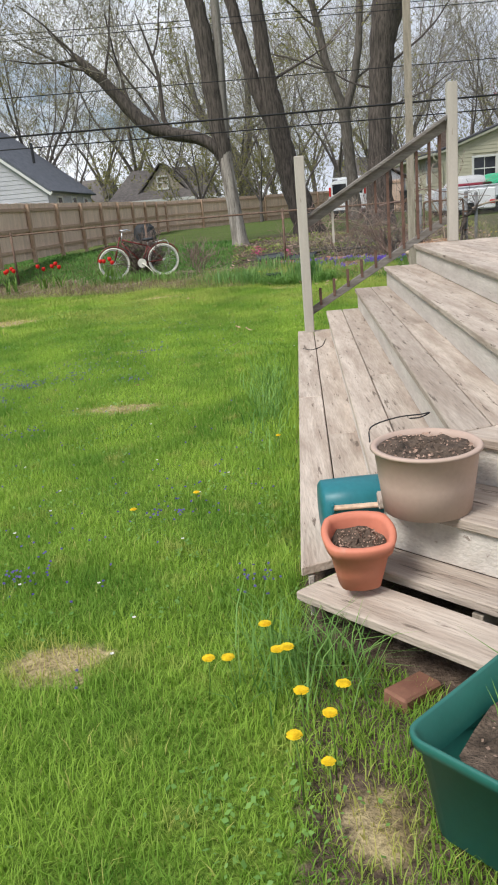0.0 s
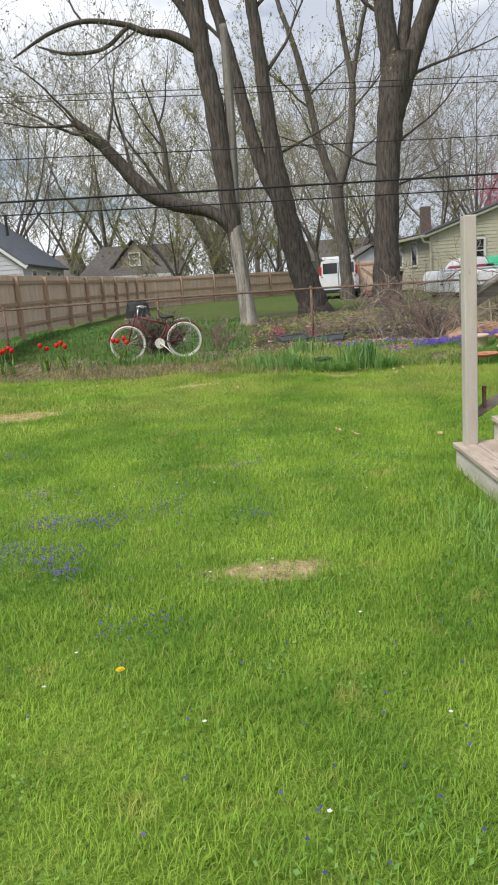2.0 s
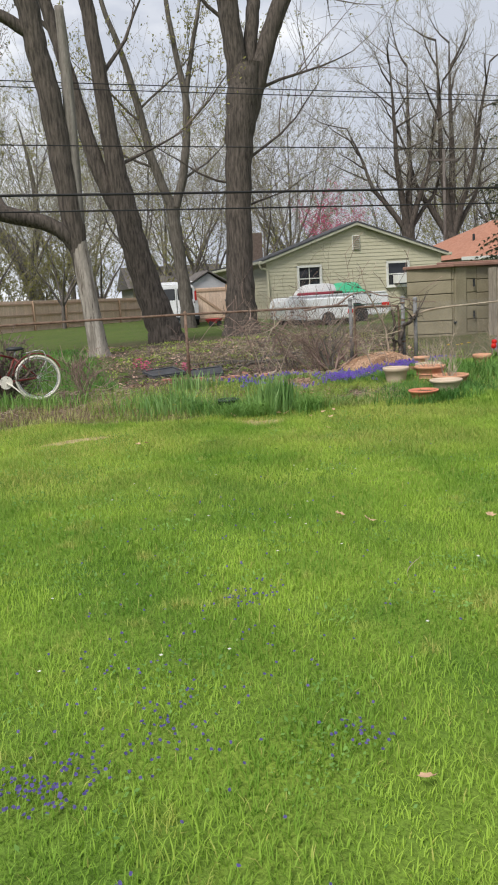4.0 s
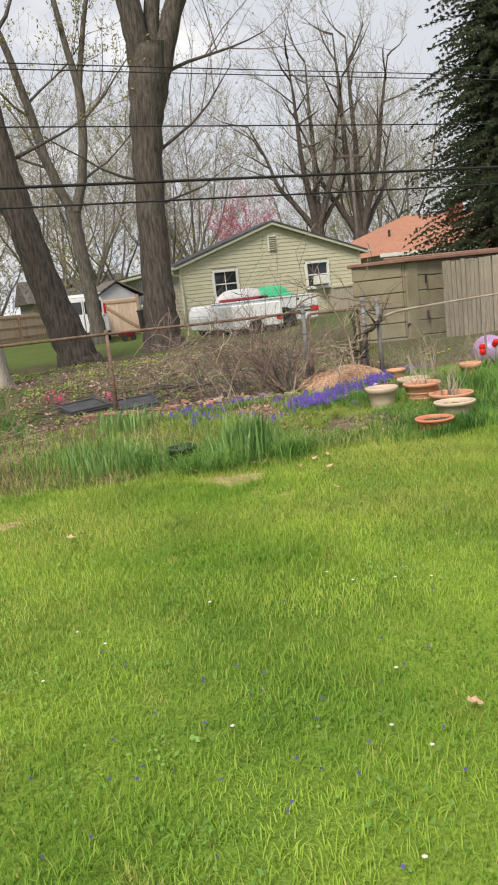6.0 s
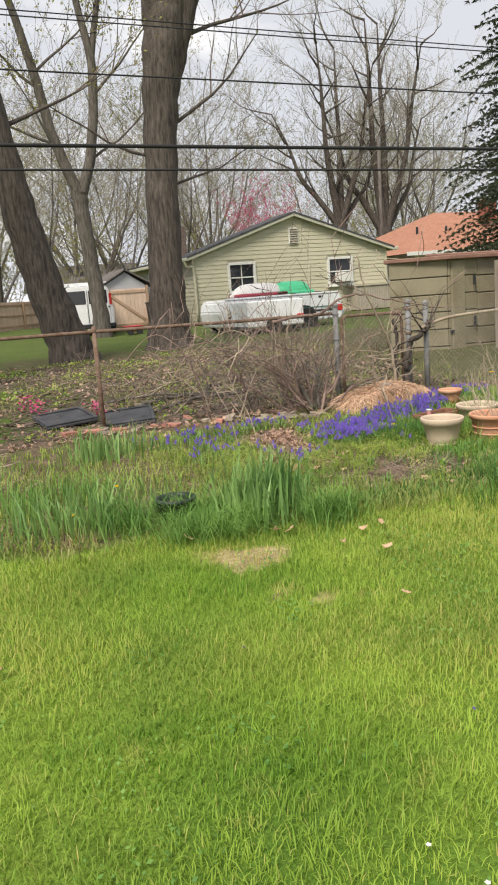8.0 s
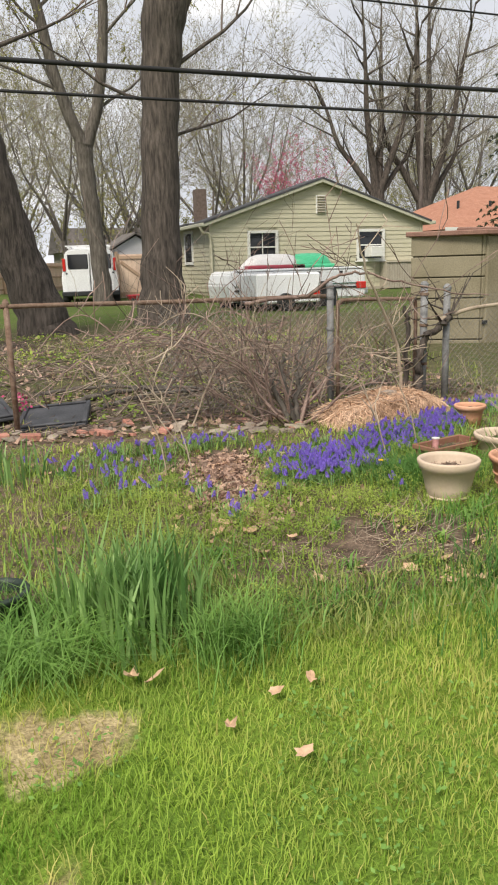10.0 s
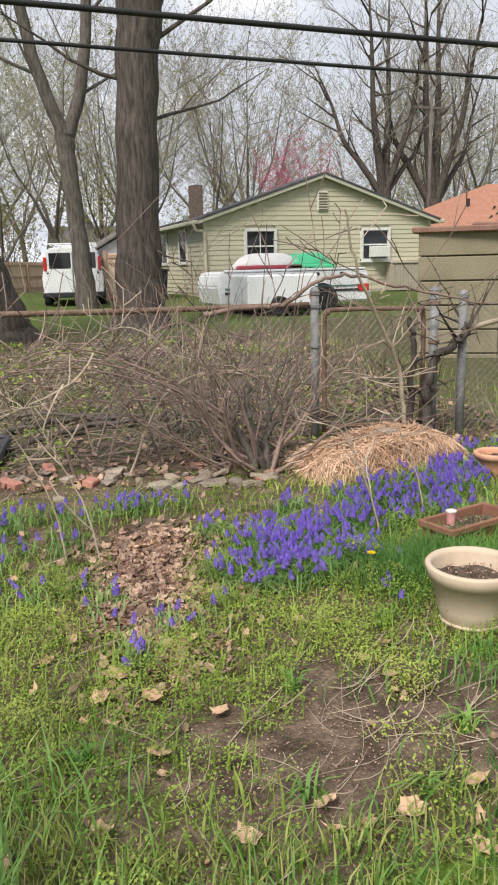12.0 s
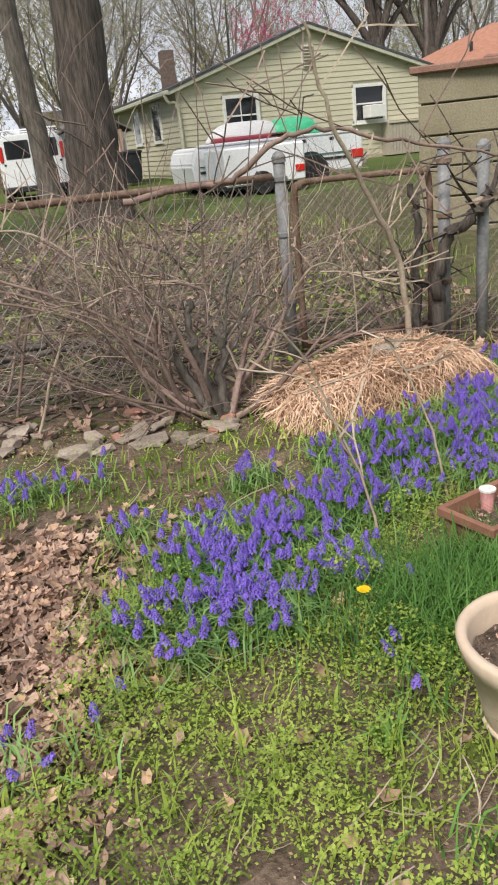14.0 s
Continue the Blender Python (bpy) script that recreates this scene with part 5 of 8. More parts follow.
def deck():
    root = thing("deck_stairs", 0, 0, 0, "weathered peeling wooden deck with wide wraparound steps", "deck", kind="structure")
    far, ln = 7.9, 2.3
    rng = random.Random(2)
    for k in range(5):
        o, z = TREAD * k, Z1 + RISE * k
        widths = [(0.0, 0.143), (0.161, 0.32)] if k < 4 else [(0.148 * i, 0.148 * i + 0.141) for i in range(16)]
        for i, (a, b) in enumerate(widths):
            oa, ob_ = o + a - 0.012, o + b
            dz = rng.uniform(-0.004, 0.004)
            if k == 0 and i == 0:
                cuts = [(None, 5.1), (5.106, far)]
            elif i == 1 and k < 4:
                cuts = [(None, 4.2 + 0.6 * k), (4.206 + 0.6 * k, far)]
            else:
                cuts = [(None, far)]
            for y0, y1 in cuts:
                pa = corner_pt(oa) if y0 is None else (left_x(oa, y0), y0)
                pb = corner_pt(ob_) if y0 is None else (left_x(ob_, y0), y0)
                part("tread_board", prism([pa, pb, (left_x(ob_, y1), y1), (left_x(oa, y1), y1)], z - 0.038 + dz, z + dz, 0.005), "deck", root)
            if k == 0 and i == 0:
                # the loose outer board of the slanting side sags and has slid out a little
                bm = prism([slant_pt(oa - 0.04, 0.02), slant_pt(oa - 0.04, ln), slant_pt(ob_ - 0.035, ln), slant_pt(ob_ - 0.035, 0.02)], z - 0.075, z - 0.037, 0.006)
                for v in bm.verts:
                    s = (v.co.x - 0.2) * DN[1] - (v.co.y - 2.5) * DN[0]
                    v.co.z += 0.012 * math.sin(s * 4) - 0.03 * ((v.co.x * DN[0] + v.co.y * DN[1]) < 1.97)
                part("tread_board", bm, "deckslant", root, "loose sagging outer board")
            else:
                part("tread_board", prism([corner_pt(oa), slant_pt(oa, ln), slant_pt(ob_, ln), corner_pt(ob_)], z - 0.038 - dz, z - dz, 0.005), "deckslant", root)
        low = z - RISE + 0.002 if k else 0.02
        part("riser_board", prism([corner_pt(o + 0.012), corner_pt(o + 0.034), (left_x(o + 0.034, far), far), (left_x(o + 0.012, far), far)], low + (0.03 if k == 0 else 0), z - 0.04, 0.003), "riser", root)
        if k:
            part("riser_board", prism([corner_pt(o + 0.012), slant_pt(o + 0.012, ln), slant_pt(o + 0.034, ln), corner_pt(o + 0.034)], low, z - 0.04, 0.003), "riser", root)
    part("stringer", prism([(left_x(0.05, far - 0.06), far - 0.06), (left_x(1.6, far - 0.06), far - 0.06), (left_x(1.6, far - 0.02), far - 0.02), (left_x(0.05, far - 0.02), far - 0.02)], 0.05, 0.2, 0.003), "greywood", root)
    for s in (0.5, 1.3, 2.1):
        x, y = slant_pt(0.2, s)
        part("joist", box((0.04, 0.5, 0.14), (x + 0.15, y + 0.15, 0.12), 0.003, m=Matrix.Rotation(-0.78, 4, "Z")), "greywood", root)
    r = thing("stair_railing", 0, 0, 0, "weathered sloping stair railing with tall square posts", "railing")
    part("post", box((0.092, 0.092, 1.66), (0.545, 7.83, Z1 + 0.83), 0.006), "post", r)
    part("post", box((0.092, 0.092, 1.42), (1.985, 7.86, 1.01 + 0.71), 0.006), "post", r)
    part("post", box((0.085, 0.085, 4.2), (2.1, 10.6, 0.12 + 2.1), 0.006), "greywood", r, "tall grey weathered pole")
    for a, b, w, hh in (((0.58, 7.9, 1.29), (1.95, 7.9, 2.08), 0.035, 0.09), ((0.58, 7.92, 0.44), (1.95, 7.92, 1.22), 0.035, 0.07)):
        va, vb = Vector(a), Vector(b)
        d = vb - va
        part("rail", box((d.length, w, hh), tuple((va + vb) / 2), 0.004, m=Matrix.Rotation(-math.atan2(d.z, d.x), 4, "Y")), "railwood", r)
    cap = Vector((1.265, 7.88, 1.745))
    part("cap_rail", box((1.6, 0.1, 0.028), tuple(cap), 0.004, m=Matrix.Rotation(-math.atan2(0.79, 1.37), 4, "Y")), "railwood", r)
    # thin bars, most of them broken off above the lower rail
    for i, x in enumerate((0.68, 0.82, 0.96, 1.1, 1.24, 1.38, 1.52, 1.66, 1.78, 1.88)):
        k = (x - 0.58) / 1.37
        lo, hi = 0.44 + 0.78 * k, 1.29 + 0.79 * k
        full = i >= 5
        part("baluster", box((0.026, 0.026, (hi - lo) * (1 if full else 0.2)), (x, 7.91, lo + (hi - lo) * (0.5 if full else 0.1)), 0.002), "rustbar", r, "" if full else "broken stump of a baluster")
        if i in (1, 2, 4):
            part("baluster", box((0.022, 0.022, 0.34), (x + 0.02, 7.91, hi - 0.17), 0.002), "post" if i == 1 else "rustbar", r, "loose upper half of a baluster")
    w = thing("wire", 0, 0, 0, "thin black wire lying on the bottom step", "wire")
    pipe("strand", curve_pts([(0.43, 6.9, Z1 + 0.004), (0.5, 6.8, Z1 + 0.006), (0.6, 6.95, Z1 + 0.006), (0.66, 7.3, Z1 + 0.005)], 6), 0.004, "wire", w, sides=5)


deck()


def soil_fill(parent, r, z, seed, squareness=0.0, sx=1.0, sy=1.0, crumbs=150, name="soil"):
    """Uneven potting soil with crumbs and dead stalks on it."""
    rng = random.Random(seed)
    b = bmesh.new()
    rings, sides = 6, 22
    rows = []
    for i in range(1, rings + 1):
        rr = r * i / rings
        row = []
        for k in range(sides):
            a = 2 * math.pi * k / sides
            c, s = math.cos(a), math.sin(a)
            q = 1 + squareness * (1 / max(abs(c), abs(s)) ** 0.8 - 1)
            row.append(b.verts.new((rr * c * q * sx, rr * s * q * sy, z + rng.uniform(-0.012, 0.012) + 0.015 * (1 - i / rings))))
        rows.append(row)
    mid = b.verts.new((0, 0, z + 0.02))
    for k in range(sides):
        b.faces.new((mid, rows[0][k], rows[0][(k + 1) % sides]))
        for lo, hi in zip(rows, rows[1:]):
            b.faces.new((lo[k], hi[k], hi[(k + 1) % sides], lo[(k + 1) % sides]))
    s_ob = part(name, b, "soil", parent, "dark crumbly potting soil")
    h = Heap()
    for _ in range(crumbs):
        a, d = rng.uniform(0, 6.28), r * math.sqrt(rng.random()) * 0.92
        p = Vector((math.cos(a) * d * sx, math.sin(a) * d * sy, z + 0.012))
        u = Vector((rng.uniform(-1, 1), rng.uniform(-1, 1), rng.uniform(-0.2, 0.5))).normalized()
        v = u.orthogonal().normalized()
        s = min(r, 0.13) * rng.uniform(0.02, 0.07)
        h.poly([p - u * s, p + v * s * 0.5 + Vector((0, 0, s * 0.3)), p + u * s, p - v * s * 0.5])
    tagged(linked("surface_debris", h.mesh("surface_debris"), "litter", s_ob), kind="stuff")
    return s_ob


def pot(x, y, z, r_top, r_base, height, material, label, seed, squareness=0.0, rim=0.05, name="plant_pot", tilt=(0, 0), sx=1.0, bands=0, group="", fill=0.75, stalks=0):
    t = thing(name, x, y, z, label, "plant pot", group)
    t.matrix_basis = pose(x, y, z, tilt[0], tilt[1], 20 * seed)
    w = 0.009
    r_at = lambda k: r_base + (r_top - r_base) * k
    rk = 1 - rim / height
    prof = [(r_base * 0.8, 0.0), (r_base, 0.006), (r_at(rk * 0.5), height * rk * 0.5), (r_at(rk), height * rk), (r_at(rk) + 0.012, height * rk + 0.004), (r_top + 0.012, height - 0.008), (r_top + 0.006, height), (r_top - w, height), (r_top - w - 0.006, height - 0.02), (r_at(0.5) - w, height * 0.5), (r_base * 0.9, 0.03), (0.0, 0.03)]
    part("body", lathe(prof, 36, sx=sx, squareness=squareness), material, t, smooth=True)
    for i in range(bands):
        zz = height * (0.22 + 0.2 * i)
        rr = r_at(zz / height)
        part("band", lathe([(rr - 0.002, zz - 0.008), (rr + 0.006, zz - 0.004), (rr + 0.007, zz + 0.004), (rr - 0.002, zz + 0.01)], 36, sx=sx, squareness=squareness), material, t, smooth=True)
    soil_fill(t, r_at(fill) - w - 0.004, height * fill, seed, squareness, sx)
    if stalks:
        rng = random.Random(seed)
        h = Heap()
        for _ in range(stalks):
            a, d = rng.uniform(0, 6.28), r_top * 0.6 * rng.random()
            p = Vector((math.cos(a) * d * sx, math.sin(a) * d, height * fill))
            e = p + Vector((rng.uniform(-0.2, 0.2), rng.uniform(-0.2, 0.2), rng.uniform(0.15, 0.42)))
            m = p.lerp(e, 0.55) + Vector((rng.uniform(-0.05, 0.05), rng.uniform(-0.05, 0.05), 0.03))
            h.tube([p, m, e], [0.004, 0.003, 0.0015], 4)
        linked("dead_stalks", h.mesh("dead_stalks"), "twigpale", t, "dry straw-coloured stalks")
    return t


# on the steps
tan = pot(0.645, 2.6, Z1 + RISE, 0.178, 0.15, 0.235, "tanpot", "wide tan plastic pot full of dry soil on the step", 1, rim=0.012, fill=0.92)
pipe("wire_handle", curve_pts([(-0.15, 0.12, 0.235), (-0.1, 0.2, 0.262), (0.02, 0.23, 0.27), (0.1, 0.2, 0.275), (0.12, 0.17, 0.285), (0.07, 0.15, 0.28), (0.05, 0.19, 0.27)], 5), 0.0028, "wire", tan, "bent black wire handle", sides=5)
pot(0.388, 2.49, Z1 - 0.008, 0.112, 0.074, 0.2, "terra", "orange square-shouldered plastic flower pot with dry soil", 18, squareness=0.5, rim=0.05, fill=0.74, tilt=(10, 0))


def teal_can():
    t = thing("watering_can", 0.5, 3.2, Z1, "teal enamelled can lying on its side on the step", "can")
    t.matrix_basis = pose(0.42, 2.88, Z1 + 0.108, 0, 90, 4) @ Matrix.Diagonal((1.12, 1.12, 1.0, 1))
    part("body", lathe([(0.0, -0.13), (0.084, -0.13), (0.095, -0.12), (0.097, 0.0), (0.096, 0.12), (0.09, 0.135), (0.084, 0.13), (0.075, 0.1), (0.0, 0.09)], 30, squareness=0.25), "teal", t, smooth=True)
    part("handle", box((0.012, 0.026, 0.2), (-0.035, -0.102, 0.0), 0.004, m=Matrix.Rotation(0.05, 4, "X")), "straw", t, "pale wooden handle bar")
    for s in (-0.1, 0.1):
        part("bracket", box((0.03, 0.03, 0.012), (-0.035, -0.094, s), 0.003), "teal", t)


teal_can()


def green_tub():
    t = thing("storage_tub", 0.86, 1.6, 0, "green plastic storage tub holding soil and grass", "tub")
    t.matrix_basis = pose(0.8, 1.62, 0.03, 0, 0, 43)
    def ring(sx, sy, z, r):
        out = []
        for cx, cy, a0 in ((1, 1, 0), (-1, 1, 90), (-1, -1, 180), (1, -1, 270)):
            for k in range(5):
                a = radians(a0 + 22.5 * k)
                out.append((cx * (sx - r) + r * math.cos(a), cy * (sy - r) + r * math.sin(a), z))
        return out
    b = bmesh.new()
    spec = [(0.28, 0.2, 0.0, 0.05), (0.3, 0.215, 0.02, 0.05), (0.335, 0.24, 0.27, 0.05), (0.35, 0.254, 0.274, 0.055), (0.353, 0.257, 0.3, 0.055), (0.348, 0.252, 0.305, 0.05), (0.34, 0.244, 0.3, 0.045), (0.32, 0.225, 0.2, 0.045)]
    rows = [[b.verts.new(p) for p in ring(*s)] for s in spec]
    for lo, hi in zip(rows, rows[1:]):
        for i in range(20):
            j = (i + 1) % 20
            b.faces.new((lo[i], lo[j], hi[j], hi[i]))
    b.faces.new(rows[0][::-1])
    part("body", b, "tub", t, smooth=True)
    for s in (-0.16, 0.0, 0.16):
        part("rib", box((0.02, 0.012, 0.2), (s - 0.04, -0.232, 0.13), 0.003, m=Matrix.Rotation(-0.09, 4, "X")), "tub", t)
    soil_fill(t, 0.225, 0.215, 9, squareness=0.5, sx=1.4, sy=0.95, crumbs=240)
    return t


green_tub()
rng_ = np.random.default_rng(5)
a_ = rng_.uniform(0, 6.28, 160)
d_ = 0.2 * np.sqrt(rng_.random(160))
tagged(blades("tub_grass", 0.8 + d_ * np.cos(a_), 1.62 + d_ * np.sin(a_), rng_.uniform(0.08, 0.24, 160), rng_.uniform(0.003, 0.006, 160), rng_.uniform(0.3, 1.0, 160), "tall", rng_.random(160), z=np.full(160, 0.245), seed=6), "tufts of grass growing in the green tub", "grass", kind="stuff")

# ---------------------------------------------------------------- cedar fence


def cedar_fence():
    root = thing("board_fence", 0, 0, 0, "tan cedar privacy fence with dark posts and rails", "fence", kind="structure")
    a, b, c = Vector((-6.35, 16.5, 0.68)), Vector((-4.5, 39.5, 0.74)), Vector((5.3, 52, 0.66))
    board = box((0.146, 0.018, 1.42), (0, 0, 0.71), 0.003)
    me = bpy.data.meshes.new("board")
    board.to_mesh(me)
    board.free()
    post = box((0.1, 0.1, 1.48), (0, 0, 0.74), 0.006)
    pm = bpy.data.meshes.new("fence_post")
    post.to_mesh(pm)
    post.free()
    rng = random.Random(4)
    for p, q in ((a, b), (b, c)):
        d = q - p
        ang = math.degrees(math.atan2(d.y, d.x))
        ln = math.hypot(d.x, d.y)
        n = int(ln / 0.15)
        side = Vector((math.sin(radians(ang)), -math.cos(radians(ang)), 0))
        for i in range(n):
            o = linked("board", me, "fence", root)
            at = p.lerp(q, i / n)
            o.matrix_basis = pose(at.x, at.y, at.z + rng.uniform(-0.008, 0.008), 0, rng.uniform(-0.3, 0.3), ang)
        m = int(ln / 2.3)
        for i in range(m + 1):
            o = linked("fence_post", pm, "fencepost", root)
            at = p.lerp(q, i / m) + side * 0.075
            o.matrix_basis = pose(at.x, at.y, at.z - 0.1, 0, 0, ang)
            if i < m:
                for hh in (0.24, 0.74, 1.25):
                    mid = p.lerp(q, (i + 0.5) / m) + side * 0.035
                    rail = part("rail", box((ln / m, 0.04, 0.085), (0, 0, 0), 0.003), "fencepost", root)
                    rail.matrix_basis = pose(mid.x, mid.y, mid.z + hh, 0, -math.degrees(math.atan2(d.z, ln)), ang)


# ---------------------------------------------------------------- shed and picket fence


def panel_shed():
    z0, hh = 0.22, 1.74
    L, N, R = Vector((6.28, 20.5, 0)), Vector((7.1, 20.0, 0)), Vector((10.9, 20.25, 0))
    root = thing("utility_shed", 0, 0, z0, "tan panelled utility shed with a brown roof edge", "shed")
    outline = [(L.x, L.y), (N.x, N.y), (R.x, R.y), (R.x, R.y + 2.4), (8.4, 22.8)]
    inner = [(x + 0.05, y + 0.06) for x, y in outline]
    part("core", prism(inner, 0, hh, 0.01), "shed", root)
    rng = random.Random(3)
    for a, b, cols in ((L, N, 1), (N, R, 6)):
        d = b - a
        ang = math.degrees(math.atan2(d.y, d.x))
        rows = 6
        for k in range(cols):
            for i in range(rows):
                at = a.lerp(b, (k + 0.5) / cols)
                o = part("panel", box((d.length / cols - 0.006, 0.05, hh / rows - 0.016), (0, 0, 0), 0.008), "shed", root)
                o.matrix_basis = pose(at.x, at.y + 0.03, hh * (i + 0.5) / rows + (0.0 if k % 2 else 0.018), 0, 0, ang)
    c = part("corner_column", box((0.3, 0.07, hh), (0, 0, 0), 0.02), "shed", root)
    c.matrix_basis = pose(N.x + 0.2, N.y + 0.02, hh / 2, 0, 0, 4)
    grow_out = [(L.x - 0.1, L.y + 0.02), (N.x - 0.04, N.y - 0.12), (R.x + 0.1, R.y - 0.12), (R.x + 0.1, R.y + 2.5), (8.3, 22.9)]
    part("roof", prism(grow_out, hh, hh + 0.07, 0.012), "shedroof", root)
    part("roof_ridge", prism([(7.0, 20.5), (10.6, 20.7), (10.6, 22), (8.4, 22)], hh + 0.07, hh + 0.13, 0.02), "shedroof", root)
    for z in (0.7, 1.38):
        part("hinge", box((0.04, 0.03, 0.16), (N.x + 0.52, N.y - 0.02, z), 0.004), "dark", root)
    part("latch", box((0.07, 0.04, 0.05), (N.x + 0.05, N.y - 0.02, 0.55), 0.004), "dark", root)
    f = thing("picket_fence", 0, 0, 0, "old grey vertical plank fence in front of the shed", "fence", kind="structure")
    for i in range(44):
        o = part("plank", box((0.086, 0.02, 1.6 + rng.uniform(-0.03, 0.03)), (0, 0, 0.8), 0.004), "greywood", f)
        o.matrix_basis = pose(7.82 + 0.098 * i, 19.65 + rng.uniform(-0.006, 0.006) - 0.012 * i, 0.3, 0, rng.uniform(-0.6, 0.6), -7)
    for z in (0.45, 1.4):
        part("rail", box((4.3, 0.04, 0.08), (0, 0, 0), 0.004), "greywood", f).matrix_basis = pose(9.95, 19.43, z + 0.3, 0, 0, -7)


panel_shed()

# ---------------------------------------------------------------- wires overhead


def cables():
    for z, y, r, sag, dz in ((3.34, 17.9, 0.021, 0.0, -0.12), (3.06, 17.7, 0.013, 0.0, -0.18), (4.08, 17.9, 0.009, 0.0, -0.25), (6.0, 22.0, 0.01, 0.0, -0.3), (6.25, 22.5, 0.01, 0.0, -0.3)):
        w = thing("overhead_cable", 0, 0, 0, "black overhead cable strung above the back fence", "cable", "overhead cables")
        pts = [(-60 + 6 * i, y + 0.0, z + dz * (-60 + 6 * i + 0.0) / 18 * 0.9 + 0.0006 * (-60 + 6 * i - 2) ** 2 * 0.5) for i in range(26)]
        pipe("strand", pts, r, "wire", w, sides=6)


cables()
cedar_fence()

# ---------------------------------------------------------------- back fence of pipe and chain link


def chain_link(h, x0, x1, y0, y1, z0, z1, pitch=0.06, r=0.0016):
    """Crossing zigzag wires between two posts."""
    ln = math.hypot(x1 - x0, y1 - y0)
    n = int((ln + (z1 - z0)) / pitch)
    at = lambda s, z: (x0 + (x1 - x0) * s / ln, y0 + (y1 - y0) * s / ln, z)
    hh = z1 - z0
    for i in range(n):
        for sgn in (1, -1):
            s0 = i * pitch - hh if sgn > 0 else i * pitch
            a, b = (s0, z0), (s0 + sgn * hh, z1)
            lo, hi = 0.0, 1.0
            for lim, up in ((0, False), (ln, True)):
                d = b[0] - a[0]
                t = (lim - a[0]) / d
                if (d > 0) == up:
                    hi = min(hi, t)
                else:
                    lo = max(lo, t)
            if hi - lo > 0.03:
                p = at(a[0] + (b[0] - a[0]) * lo, a[1] + (b[1] - a[1]) * lo)
                q = at(a[0] + (b[0] - a[0]) * hi, a[1] + (b[1] - a[1]) * hi)
                h.tube([p, q], [r, r], 3)


def back_fence():
    root = thing("chain_link_fence", 0, 0, 0, "sagging rusty chain-link fence with steel pipe posts", "fence", kind="structure")
    pipe("top_rail", curve_pts([(-7, 17.75, 1.34), (-3, 17.7, 1.37), (0.5, 17.6, 1.36), (2.1, 17.55, 1.34), (3.55, 17.6, 1.33)], 6), 0.021, "rust", root)
    for x, y, z, r, m in ((3.6, 17.6, 1.4, 0.033, "galv"), (4.53, 17.42, 1.38, 0.036, "galv"), (4.71, 17.3, 1.35, 0.034, "galv"), (0.62, 17.6, 1.36, 0.025, "rust"), (-2.4, 17.7, 1.38, 0.025, "rust"), (-5.4, 17.72, 1.36, 0.025, "rust")):
        p = pipe("post", [(x, y, 0.1), (x, y, z)], r, m, root, sides=14)
        part("post_cap", lathe([(r + 0.006, 0), (r + 0.006, 0.03), (r * 0.8, 0.05), (0.01, 0.06)], 12), m, p).location = (x, y, z)
    for z in (0.62, 1.0, 1.3):
        part("band", lathe([(0.036, 0), (0.044, 0.004), (0.044, 0.026), (0.036, 0.03)], 14), "rust", root).location = (4.53, 17.42, z)
        part("band", lathe([(0.034, 0), (0.042, 0.004), (0.042, 0.026), (0.034, 0.03)], 14), "galv", root).location = (3.6, 17.6, z)
    h = Heap()
    chain_link(h, 1.9, 3.54, 17.57, 17.61, 0.32, 1.32)
    chain_link(h, 4.72, 7.0, 17.3, 17.1, 0.3, 1.3)
    me = h.mesh("chain_mesh")
    tagged(linked("chain_mesh", me, "link", root), kind="stuff")
    g = thing("gate", 3.66, 17.56, 0.33, "rounded pipe garden gate with rusty chain-link mesh", "gate")
    pts = curve_pts([(0.0, 0, 0.02), (0, 0, 0.86), (0.03, 0, 0.93), (0.1, 0, 0.955), (0.7, -0.04, 0.945), (0.78, -0.045, 0.93), (0.83, -0.05, 0.85), (0.83, -0.05, 0.02)], 6)
    pipe("gate_frame", pts, 0.019, "rust", g)
    pipe("lower_bar", [(0, 0, 0.05), (0.83, -0.05, 0.05)], 0.015, "rust", g)
    h = Heap()
    chain_link(h, 0.02, 0.82, 0.0, -0.05, 0.05, 0.93)
    tagged(linked("gate_mesh", h.mesh("gate_mesh"), "link", g), kind="stuff")
    # the pale pole that leans along the fence
    p = thing("leaning_pole", 4.72, 17.28, 1.12, "pale peeled pole resting along the fence top", "pole")
    pipe("pole", curve_pts([(-0.1, 0, -0.05), (0.3, -0.02, 0.05), (1.1, -0.04, 0.09), (2.4, -0.06, 0.13)], 6), 0.022, "twigpale", p, taper=0.016)


back_fence()


